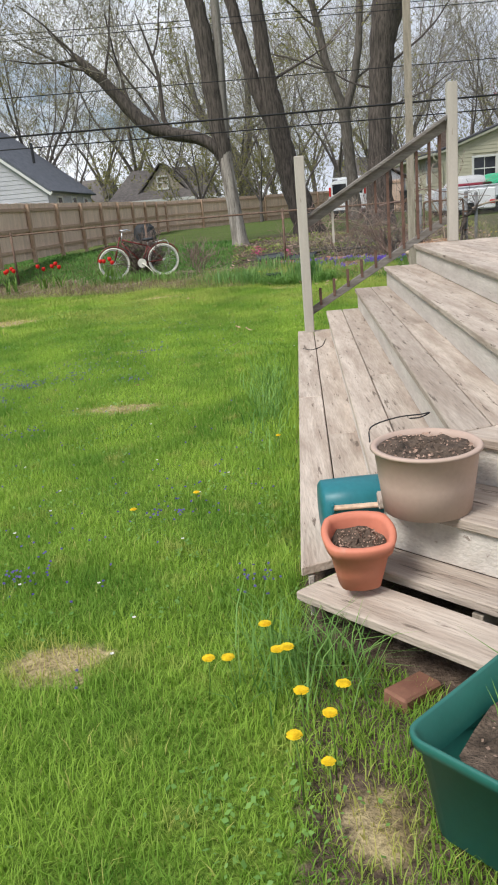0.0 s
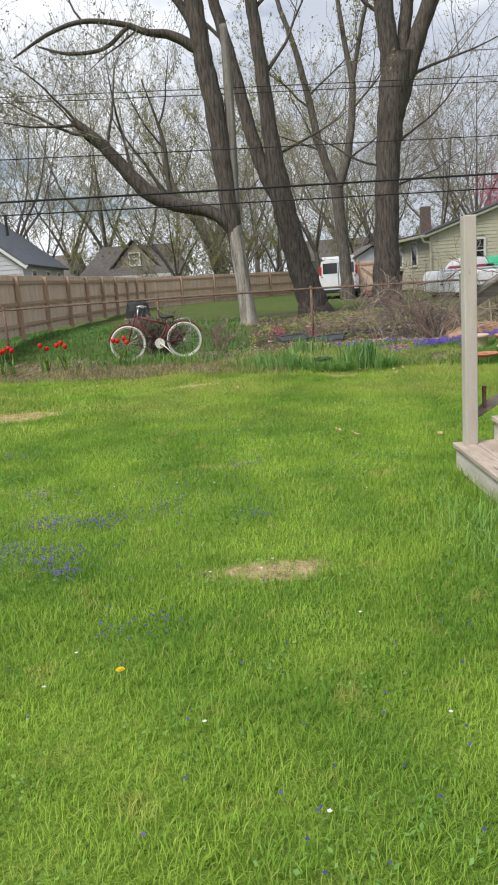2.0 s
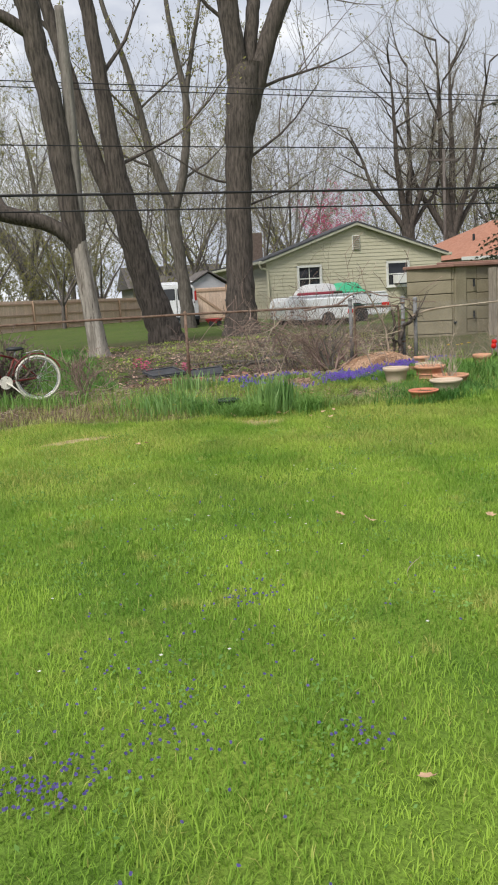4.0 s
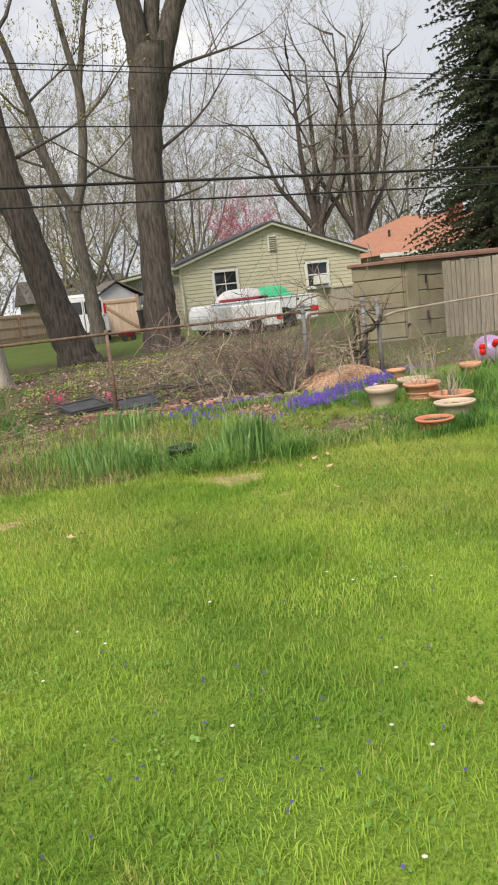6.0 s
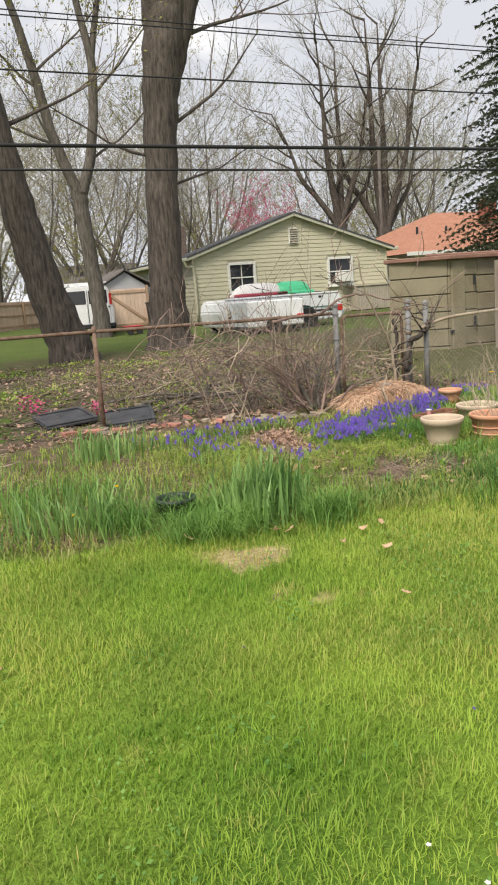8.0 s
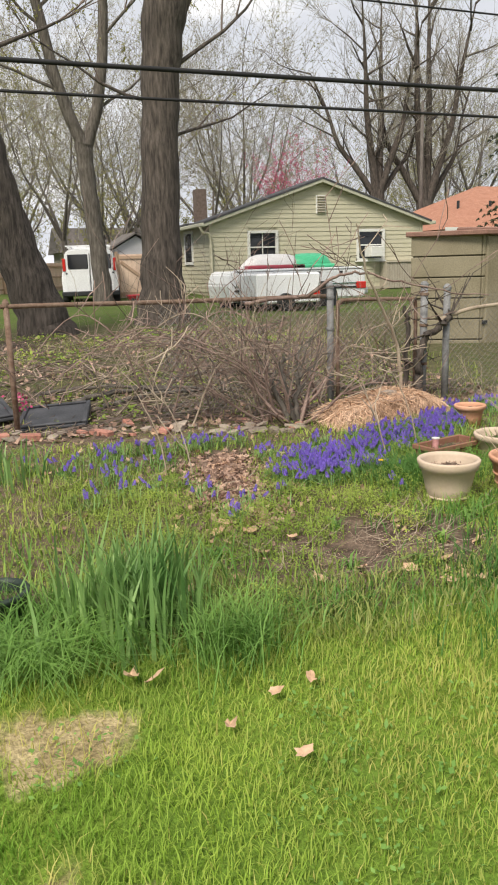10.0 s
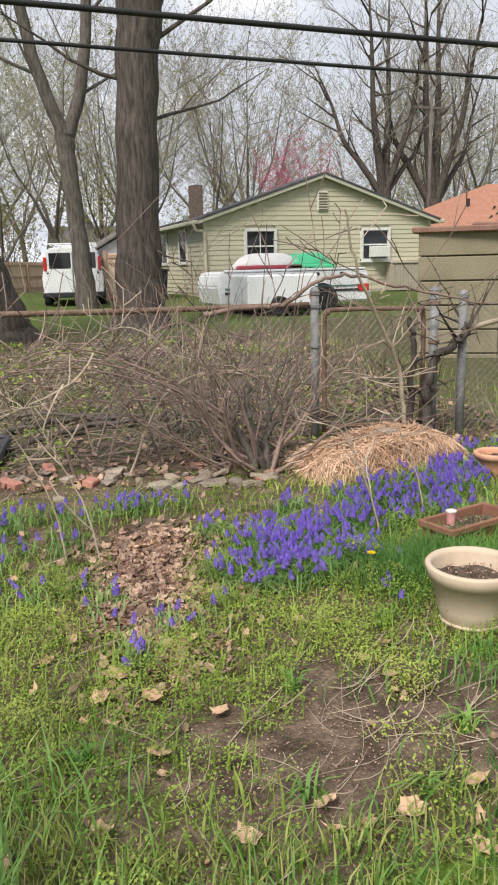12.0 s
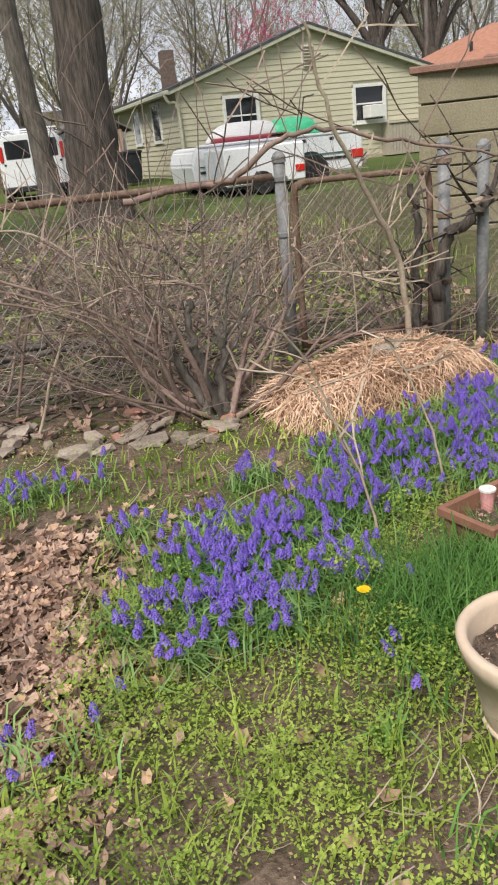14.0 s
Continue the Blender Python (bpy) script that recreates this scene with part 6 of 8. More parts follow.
def crooked(name, label, category, ctrl, r0, r1, material, seed, shoots=8, reach=0.5, vine=0):
    """A crooked woody stem with a few side shoots."""
    rng = random.Random(seed)
    base = Vector(ctrl[0])
    t = thing(name, *base, label, category)
    pts = [p - base for p in curve_pts(ctrl, 6)]
    pts = [p + Vector((rng.uniform(-1, 1), rng.uniform(-1, 1), rng.uniform(-1, 1))) * r0 * 0.5 for p in pts]
    h = Heap()
    n = len(pts)
    h.tube(pts, [r0 + (r1 - r0) * i / (n - 1) for i in range(n)], 7)
    linked("stem", h.mesh("stem"), material, t, smooth=True)
    if shoots:
        hb = Heap()
        for _ in range(shoots):
            k = rng.randrange(n // 4, n)
            d = Vector((rng.uniform(-1, 1), rng.uniform(-0.7, 0.7), rng.uniform(-0.3, 1))).normalized()
            grow(hb, hb, pts[k].copy(), d, reach * rng.uniform(0.4, 1), max(r1 * 0.6, 0.0035), 1, rng, kids=(3, 2), lift=0.1, sides=(4, 3, 3, 3, 3))
        tagged(linked("side_growth", hb.mesh("side_growth"), material, t), kind="stuff")
    return t


# the old vine on the gate post, the arching branch and the pale cane
crooked("vine", "gnarled brown vine trunk climbing the gate post", "vine", [(4.4, 17.3, 0.28), (4.42, 17.32, 0.6), (4.47, 17.34, 0.85), (4.62, 17.26, 1.0), (4.72, 17.24, 1.12)], 0.045, 0.028, "bark", 2, 10, 0.5)
crooked("vine", "gnarled brown vine stem beside the gate", "vine", [(4.33, 17.4, 0.3), (4.34, 17.42, 0.7), (4.36, 17.44, 1.05), (4.34, 17.46, 1.2)], 0.03, 0.018, "bark", 5, 8, 0.5)
crooked("arching_branch", "grey branch arching over the fence", "branch", [(2.7, 17.5, 1.3), (2.95, 17.4, 1.33), (3.18, 17.2, 1.36), (3.38, 17.1, 1.5), (3.56, 17.0, 1.55), (3.9, 16.95, 1.47), (4.4, 16.9, 1.36), (4.9, 16.9, 1.3)], 0.02, 0.005, "twigmid", 3, 12, 0.7)
crooked("long_cane", "long pale bare cane rising from the straw", "branch", [(3.95, 16.85, 0.5), (3.87, 16.82, 0.92), (3.62, 16.74, 1.35), (3.45, 16.66, 1.66), (3.36, 16.6, 1.95)], 0.017, 0.006, "twigpale", 4, 5, 0.35)
for i, (x, y, s) in enumerate([(1.62, 15.6, 9), (1.48, 15.75, 10), (2.95, 15.35, 11), (3.35, 15.6, 12)]):
    crooked("dead_cane", "thin pale dead stalk standing in the bed", "stalk", [(x, y, gh(x, y) - 0.01), (x - 0.05, y + 0.05, gh(x, y) + 0.3), (x - 0.18, y + 0.1, gh(x, y) + 0.6), (x - 0.26, y + 0.1, gh(x, y) + 0.8 - 0.1 * i)], 0.005, 0.002, "twigpale", s, 4, 0.3)


def shrub(x, y, height, spread, stems, seed, material="twigmid", label="leafless shrub of tangled brown canes", bias=(0, 0, 0), kids=(5, 4, 4), r=0.01, least=0.0018):
    rng = random.Random(seed)
    t = thing("bare_shrub", x, y, gh(x, y) - 0.02, label, "shrub", "bare shrubs along the fence")
    h, hb = Heap(), Heap()
    for i in range(stems):
        a = rng.uniform(0, 2 * math.pi)
        d = Vector((math.cos(a) * spread + bias[0], math.sin(a) * spread * 0.6 + bias[1], rng.uniform(0.5, 1.1) + bias[2])).normalized()
        p = Vector((rng.uniform(-0.06, 0.06), rng.uniform(-0.06, 0.06), 0))
        grow(h, hb, p, d, height * rng.uniform(0.6, 1.1), r * rng.uniform(0.6, 1.2), len(kids) - 1, rng, 0.6, 0.06, kids, sides=(6, 4, 3, 3, 3), least=least, wob=0.36)
    linked("cane_mass", h.mesh("cane_mass"), material, t, smooth=True)
    tagged(linked("twig_mass", hb.mesh("twig_mass"), material, t), kind="stuff")
    return t


shrub(2.86, 16.88, 0.85, 0.85, 11, 31, kids=(6, 5, 4), label="leafless rose shrub of tangled brown canes above the stones", r=0.022)
shrub(2.72, 17.0, 1.25, 0.9, 6, 32, bias=(-0.8, 0.1, 0.1), kids=(6, 4, 3))
shrub(2.8, 17.1, 1.1, 0.8, 5, 47, "twigpale", bias=(-0.4, 0, 0.2), kids=(5, 4, 3), r=0.009)
shrub(1.5, 17.85, 0.9, 1.2, 3, 33, "twigpale", bias=(-0.2, 0, 0), kids=(4, 4, 3))
shrub(3.15, 17.8, 1.0, 0.9, 7, 34, "twigmid")
shrub(2.6, 18.1, 0.9, 1.1, 5, 35, "twigmid", bias=(0.2, 0, 0))
shrub(3.65, 17.9, 0.8, 0.7, 7, 36)
shrub(1.0, 18.3, 0.7, 1.0, 3, 48, "twigmid", kids=(4, 4, 3))
shrub(4.35, 17.6, 0.8, 0.5, 6, 37, "twigmid")
shrub(-1.25, 16.6, 0.5, 0.6, 14, 38, "twigmid", least=0.004, label="low twiggy brown shrub beside the bicycle")
shrub(-2.35, 16.2, 0.6, 0.5, 38, 39, "twig", least=0.007, label="dead brown shrub growing through the bicycle frame")
shrub(5.4, 15.9, 0.5, 0.7, 8, 40, "twigpale", label="dry pale stalks behind the flower pots")
shrub(4.3, 15.6, 0.5, 0.7, 10, 41, "twigpale", label="dry pale stalks behind the flower pots")
shrub(3.9, 19.2, 0.9, 1.4, 6, 44, "twigmid", bias=(0, 0, -0.4))
for i in range(3):
    rr = random.Random(60 + i)
    crooked("long_cane", "long whippy brown cane arching from the shrub", "branch",
            [(2.85 + 0.1 * i, 16.9, 0.4), (2.4 - 0.12 * i, 16.95, 0.8 + 0.1 * i), (1.7 - 0.1 * i, 16.9, 1.05 + 0.05 * i), (1.1 - 0.2 * i, 16.8, 1.0 - 0.15 * i)], 0.009, 0.003, "twigmid", 70 + i, 6, 0.4)
for i in range(5):
    crooked("upright_shoot", "straight young shoot rising above the fence", "branch",
            [(2.5 + 0.22 * i, 17.1, 0.7), (2.52 + 0.23 * i, 17.1, 1.2), (2.5 + 0.26 * i, 17.05, 1.75 + 0.08 * (i % 3))], 0.006, 0.002, "twig", 80 + i, 3, 0.25)
cq = random.Random(90)
for i in range(14):
    bx, by = cq.uniform(1.7, 3.3), cq.uniform(17.0, 17.9)
    dx, up = cq.choice((-1, -1, 1)) * cq.uniform(0.4, 1.0), cq.uniform(0.5, 1.0)
    crooked("bramble_cane", "long crooked bramble cane arching over the bank", "branch",
            [(bx, by, gh(bx, by) - 0.02), (bx + dx * 0.3, by - 0.05, gh(bx, by) + up * 0.75), (bx + dx * 0.75, by - 0.02, gh(bx, by) + up), (bx + dx * 1.3, by + 0.05, gh(bx, by) + up * cq.uniform(0.5, 0.95))], 0.009, 0.003, cq.choice(("twigmid", "twigpale", "twig")), 100 + i, 7, 0.45)
# dark gnarled stump stems of the shrub
for i, (dx, dz) in enumerate(((-0.16, 0.5), (-0.05, 0.62), (0.1, 0.45))):
    crooked("gnarled_stem", "thick dark gnarled stem at the shrub's foot", "branch", [(2.86 + 0.04 * i, 16.86, 0.24), (2.86 + dx * 0.4, 16.86, 0.24 + dz * 0.4), (2.86 + dx, 16.9, 0.24 + dz * 0.8), (2.86 + dx * 0.7, 16.92, 0.24 + dz)], 0.03, 0.014, "bark2", 120 + i, 6, 0.5)


def sticks(name, label, count, area, seed, material, length=(0.1, 0.6), r=0.003, rise=0.1):
    rng = random.Random(seed)
    h = Heap()
    for _ in range(count):
        x, y = area(rng)
        ln, a = rng.uniform(*length), rng.uniform(0, math.pi)
        if rng.random() < 0.6:
            a = rng.gauss(0, 0.5)
        pts = []
        b = rng.uniform(-1.3, 1.3)
        lift = rng.uniform(0.0, rise)
        for k in range(6):
            s = k / 5 - 0.5
            px, py = x + math.cos(a) * ln * s - math.sin(a) * b * ln * s * s, y + math.sin(a) * ln * s + math.cos(a) * b * ln * s * s
            pts.append((px, py, gh(px, py) + r + lift * (k / 5) ** 2))
        rr = r * rng.uniform(0.5, 1.6)
        h.tube(pts, [rr, rr, rr, rr * 0.9, rr * 0.8, rr * 0.5], 4)
    return tagged(linked(name, h.mesh(name), material), label, "twigs", kind="stuff")


sticks("fallen_twigs", "brown fallen twigs and dead stems littering the bank", 1100, lambda q: (q.uniform(-0.4, 5.2), 17.4 + 6 * q.random() ** 1.6), 5, "twig", (0.2, 1.0), 0.005)
sticks("pale_twigs", "pale dry stems lying about the bank", 430, lambda q: (q.uniform(0.4, 5.2), 17.7 + 5 * q.random() ** 1.6), 6, "twigpale", (0.15, 0.6), 0.003, 0.12)
sticks("bed_stems", "pale curling dead stems lying on the bare soil", 120, lambda q: (2.3 + q.gauss(0, 0.42), 14.05 + q.gauss(0, 0.26)), 7, "twigpale", (0.05, 0.24), 0.0016)
sticks("bed_stems", "dead stems scattered through the flower bed", 160, lambda q: (q.uniform(0.3, 4.4), q.uniform(13.7, 17.0)), 8, "twigpale", (0.08, 0.34), 0.002)
sticks("lawn_stalks", "pale dry stalks lying on the mown lawn", 9, lambda q: (q.uniform(-0.6, 1.2), q.uniform(8.2, 11.2)), 21, "twigpale", (0.08, 0.2), 0.0016, 0.06)
sticks("dry_stems", "dead stems at the foot of the bicycle bed", 400, lambda q: (q.uniform(-6, -0.4), q.uniform(15.0, 17.2)), 9, "twigpale", (0.1, 0.5), 0.004)
for x0, y0, x1, y1, r in ((1.2, 18.5, 2.25, 18.68, 0.035), (2.2, 18.66, 2.55, 19.25, 0.025), (1.3, 18.15, 2.6, 18.5, 0.03), (0.9, 19.0, 2.2, 18.7, 0.022), (2.4, 19.2, 3.6, 19.0, 0.025), (2.9, 18.4, 1.6, 18.9, 0.018)):
    crooked("fallen_branch", "fallen grey branch lying on the bank", "branch", [(x0, y0, gh(x0, y0) + 0.03), ((x0 + x1) / 2, (y0 + y1) / 2 + 0.08, gh((x0 + x1) / 2, (y0 + y1) / 2) + 0.06), (x1, y1, gh(x1, y1) + 0.05)], r, r * 0.5, "bark2", int(x0 * 10), 5, 0.4)

# ---------------------------------------------------------------- straw, stones, slabs


def straw_pile():
    rng = np.random.default_rng(8)
    t = thing("straw_pile", 3.69, 16.74, gh(3.69, 16.74), "heap of golden straw at the fence behind the flowers", "straw", turn=4)
    b = bmesh.new()
    hgt = lambda u, v: 0.165 * max(-0.4, 1 - (abs(u) ** 3.4 + abs(v) ** 3.4) ** 1.5) * (1 + 0.2 * u) * (1 + 0.12 * math.sin(5 * u + 1) + 0.1 * math.sin(7 * v))
    n = 22
    grid = [[b.verts.new(((i / n * 2 - 1) * 0.61, (j / n * 2 - 1) * 0.34, hgt(i / n * 2 - 1, j / n * 2 - 1) - 0.015)) for i in range(n + 1)] for j in range(n + 1)]
    for j in range(n):
        for i in range(n):
            b.faces.new((grid[j][i], grid[j][i + 1], grid[j + 1][i + 1], grid[j + 1][i]))
    part("mound", b, "strawshade", t, smooth=True)
    h = Heap()
    r2 = random.Random(3)
    for _ in range(12500):
        u, v = r2.uniform(-1, 1), r2.uniform(-1, 1)
        q = u * u + v * v
        if abs(u) ** 3.4 + abs(v) ** 3.4 > 1.12:
            continue
        p = Vector((u * 0.61, v * 0.34, hgt(u, v) + r2.uniform(0.002, 0.045)))
        out = Vector((u * 0.8, v, 0))
        d = Vector((r2.gauss(0, 0.7), r2.gauss(0, 0.7), r2.gauss(0, 0.2))) + out * 0.25 + Vector((0, 0, -0.9 * q if v < 0 else -0.2))
        d.normalize()
        ln = r2.uniform(0.03, 0.13)
        w = d.cross(Vector((r2.uniform(-1, 1), r2.uniform(-1, 1), 1))).normalized() * r2.uniform(0.0014, 0.003)
        e, m = p + d * ln, p + d * ln * 0.5 + Vector((0, 0, r2.uniform(0.0, 0.012)))
        h.poly([p - w, p + w, m + w, m - w])
        h.poly([m - w, m + w, e])
    tagged(linked("straw_cover", h.mesh("straw_cover"), "straw", t), kind="stuff")
    s = thing("stone", 3.74, 16.72, gh(3.8, 16.75) + 0.19, "flat pale stone lying on top of the straw", "stone")
    part("rock", lathe([(0.06, 0), (0.085, 0.02), (0.075, 0.045), (0.02, 0.055)], 9, sy=0.7), "stone", s)


straw_pile()


def rock_mesh(seed, sx, sy, sz):
    rng = random.Random(seed)
    b = bmesh.new()
    bmesh.ops.create_icosphere(b, subdivisions=1, radius=1)
    for v in b.verts:
        v.co *= rng.uniform(0.8, 1.15)
        v.co = Vector((max(-0.8, min(0.8, v.co.x)) * sx, max(-0.75, min(0.75, v.co.y)) * sy, max(-0.6, min(0.7, v.co.z)) * sz))
    me = bpy.data.meshes.new("rock")
    b.to_mesh(me)
    b.free()
    return me


rocks = [rock_mesh(i, *s) for i, s in enumerate([(0.1, 0.07, 0.05), (0.13, 0.08, 0.04), (0.07, 0.06, 0.045), (0.16, 0.09, 0.03), (0.09, 0.08, 0.06)])]
brick_me = bpy.data.meshes.new("brick_piece")
bb = box((0.17, 0.095, 0.06), (0, 0, 0), 0.008)
bb.to_mesh(brick_me)
bb.free()
rr = random.Random(12)
for i in range(64):
    s = rr.random()
    x = 0.2 + 2.75 * s
    y = 17.62 - 0.33 * (x - 0.2) + rr.gauss(0, 0.17)
    red = rr.random() < 0.2
    src = brick_me if red else rocks[rr.randrange(5)]
    o = new("edging_stone", src.copy() if not src.materials else src)
    if not o.data.materials:
        o.data.materials.append(M["stonered" if red else "stone"])
    k = rr.uniform(0.4, 0.88)
    o.matrix_basis = pose(x, y, gh(x, y) + 0.022 * k, rr.uniform(-14, 14), rr.uniform(-14, 14), rr.uniform(0, 360)) @ Matrix.Diagonal((k, k, k, 1))
    tagged(o, "broken red brick in the stone edging" if red else "rough pale stone in the bed's loose edging", "stone", "edging stones")


def slab(x, y, w, d, turn, tilt):
    t = thing("ground_panel", x, y, 0, "dark grey rectangular panel lying tilted on the ground", "slab", "dark panels on the ground")
    t.matrix_basis = pose(x, y, gh(x, y) + 0.05, tilt, -3, turn)
    part("panel", box((w, d, 0.04), (0, 0, 0.02), 0.012), "slab", t)
    for s in (-1, 1):
        part("rim", box((0.04, d, 0.02), (s * (w / 2 - 0.02), 0, 0.05), 0.006), "slab", t)
        part("rim", box((w - 0.08, 0.04, 0.02), (0, s * (d / 2 - 0.02), 0.05), 0.006), "slab", t)


slab(0.98, 17.98, 0.62, 0.72, -12, 5)
slab(0.3, 18.25, 0.6, 0.7, 6, 4)
for x, y, a in ((0.5, 2.16, 38),):
    dull = brick_me.copy()
    dull.materials.clear()
    o = linked("paving_brick", dull, "troughclay")
    o.matrix_basis = pose(x, y, gh(x, y) + 0.012, 0, 4, a)
    tagged(o, "dull brown brick half sunk beneath the loose step board", "brick", "loose bricks")
for x, y, a in ((0.45, 17.35, 8), (0.7, 17.25, -5), (0.2, 17.4, 20)):
    o = linked("paving_brick", brick_me, "stonered")
    o.matrix_basis = pose(x, y, gh(x, y) + 0.03, 0, 3, a)
    tagged(o, "weathered pinkish brick lying at the bed edge", "brick", "loose bricks")

# ---------------------------------------------------------------- pots
pot(2.88, 14.53, gh(2.88, 14.53) - 0.03, 0.172, 0.108, 0.285, "cream", "cream plastic flower pot with a thick rim in the grass", 4, rim=0.06, fill=0.78, bands=1, group="flower pots")
pot(3.36, 14.44, gh(3.36, 14.44) - 0.03, 0.205, 0.14, 0.29, "terra2", "ribbed terracotta-coloured pot with dry stalks", 5, rim=0.04, bands=3, stalks=16, group="flower pots")
pot(3.74, 15.14, gh(3.74, 15.14) - 0.06, 0.19, 0.13, 0.24, "cream", "cream flower pot standing behind the terracotta pot", 6, rim=0.05, stalks=5, group="flower pots")
pot(3.45, 14.05, gh(3.42, 14.05) - 0.05, 0.23, 0.16, 0.22, "terra2", "wide faded terracotta bowl with dead stalks", 7, rim=0.045, stalks=26, group="flower pots")
pot(3.02, 13.45, gh(3.0, 13.4), 0.178, 0.12, 0.18, "cream", "low off-white oval pot in long grass", 8, rim=0.04, sx=1.1, group="flower pots")
pot(2.52, 13.12, gh(2.5, 13.1), 0.172, 0.12, 0.14, "terra", "low orange-brown pot sunk in long grass", 9, rim=0.03, group="flower pots")
pot(4.75, 15.3, gh(4.75, 15.3), 0.13, 0.11, 0.24, "terra2", "pale pink terracotta pot beside the tulips", 10, rim=0.07, group="flower pots")
pot(0.3, 13.93, gh(0.3, 13.93) - 0.06, 0.128, 0.1, 0.22, "darkgreen", "dark green plastic nursery pot with dead roots", 11, rim=0.03, group="flower pots")
pot(4.15, 16.1, gh(4.15, 16.1), 0.12, 0.085, 0.18, "terra2", "small terracotta pot at the fence", 12, rim=0.04, group="flower pots")


def trough():
    t = thing("planter_trough", 3.3, 15.28, gh(3.3, 15.28), "brown terracotta window-box planter among the hyacinths", "planter")
    t.matrix_basis = pose(3.38, 15.27, gh(3.38, 15.27) - 0.04, 0, 0, 14)
    b = bmesh.new()
    spec = [(0.2, 0.075, 0), (0.225, 0.1, 0.15), (0.24, 0.112, 0.152), (0.24, 0.112, 0.185), (0.22, 0.092, 0.185), (0.21, 0.085, 0.1)]
    rows = [[b.verts.new((sx * a, sy * c, z)) for sx, sy in ((1, 1), (-1, 1), (-1, -1), (1, -1))] for a, c, z in spec]
    for lo, hi in zip(rows, rows[1:]):
        for i in range(4):
            b.faces.new((lo[i], lo[(i + 1) % 4], hi[(i + 1) % 4], hi[i]))
    b.faces.new(rows[0][::-1])
    bmesh.ops.bevel(b, geom=b.edges[:], offset=0.004, segments=1, affect="EDGES")
    part("body", b, "troughclay", t)
    soil_fill(t, 0.115, 0.14, 14, squareness=0.6, sx=1.6, sy=0.65)
    c = thing("votive_cup", 3.29, 15.29, gh(3.29, 15.29) + 0.105, "small pink cup with a white rim in the planter", "cup")
    part("cup", lathe([(0.02, 0), (0.022, 0.05), (0.025, 0.07), (0.022, 0.07), (0.018, 0.02)], 14), "cuppink", c)
    part("rim", lathe([(0.022, 0.068), (0.027, 0.07), (0.027, 0.077), (0.021, 0.077)], 14), "petalwhite", c)


trough()
bl = thing("garden_ball", 5.75, 16.1, gh(5.75, 16.1), "large matte purple garden ball behind the pots", "ball")
bm_ = bmesh.new()
bmesh.ops.create_uvsphere(bm_, u_segments=28, v_segments=18, radius=0.24, matrix=Matrix.Translation((0, 0, 0.24)))
part("ball", bm_, "purple", bl, smooth=True)

# ---------------------------------------------------------------- flowers


def dandelion(x, y, z, seed, size=0.021):
    rng = random.Random(seed)
    t = thing("dandelion", x, y, gh(x, y), "yellow dandelion in bloom in the grass", "flower", "dandelions")
    hh = z
    lean = Vector((rng.uniform(-0.02, 0.02), rng.uniform(-0.02, 0.02), hh))
    pipe("stem", [(0, 0, 0), lean * 0.5 + Vector((0.004, 0, 0)), lean], 0.0022, "stem", t, sides=5)
    h = Heap()
    for ring, (rad, up, n) in enumerate(((1.0, 0.1, 18), (0.85, 0.32, 16), (0.6, 0.48, 12), (0.3, 0.55, 7))):
        for k in range(n):
            a = 2 * math.pi * (k + 0.5 * ring) / n + rng.uniform(-0.1, 0.1)
            d = Vector((math.cos(a) * rad, math.sin(a) * rad, up * 0.7)) * size * rng.uniform(0.9, 1.05)
            s = Vector((-math.sin(a), math.cos(a), 0)) * size * 0.17
            mid = lean + Vector((0, 0, up * 0.6 * size))
            h.poly([mid - s * 0.5, mid + s * 0.5, lean + d * 0.92 + s, lean + d, lean + d * 0.92 - s])
    linked("flower_head", h.mesh("flower_head"), "yellow", t)
    return t


for i, (x, y, up) in enumerate([(-0.135, 2.18, 0.15), (-0.04, 2.11, 0.19), (0.076, 2.12, 0.2), (0.136, 2.1, 0.23), (0.07, 2.28, 0.22), (0.15, 1.85, 0.24), (0.26, 1.9, 0.22), (0.232, 1.8, 0.22), (0.141, 1.71, 0.2), (0.21, 1.68, 0.16),
                                (-0.6, 3.66, 0.09), (-0.3, 3.88, 0.09), (0.15, 4.8, 0.09), (-1.77, 5.01, 0.1), (-0.36, 13.9, 0.13), (0.02, 14.5, 0.13), (2.7, 15.0, 0.15), (-2.3, 4.6, 0.09)]):
    dandelion(x, y, up, i, 0.022 if i < 9 else 0.019)


def tulip(x, y, z, seed, material="tulip"):
    rng = random.Random(seed)
    t = thing("tulip", x, y, gh(x, y), "red tulip in bloom on a green stem", "flower", "red tulips")
    top = Vector((rng.uniform(-0.03, 0.03), rng.uniform(-0.03, 0.03), z))
    pipe("stem", [(0, 0, 0), top * 0.5, top], 0.005, "stem", t, sides=5)
    prof = [(0.005, 0), (0.034, 0.02), (0.042, 0.045), (0.034, 0.075), (0.028, 0.082)]
    b = lathe(prof, 12)
    bmesh.ops.translate(b, verts=b.verts, vec=top)
    part("flower_head", b, material, t, smooth=True)
    h = Heap()
    for k in range(3):
        a = rng.uniform(0, 6.28)
        d = Vector((math.cos(a), math.sin(a), 0))
        s = Vector((-math.sin(a), math.cos(a), 0)) * 0.022
        m, e = d * 0.07 + Vector((0, 0, z * 0.5)), d * 0.17 + Vector((0, 0, z * 0.75))
        h.poly([-s * 0.5, s * 0.5, m + s, m - s])
        h.poly([m - s, m + s, e])
    linked("leaves", h.mesh("leaves"), "stem", t)


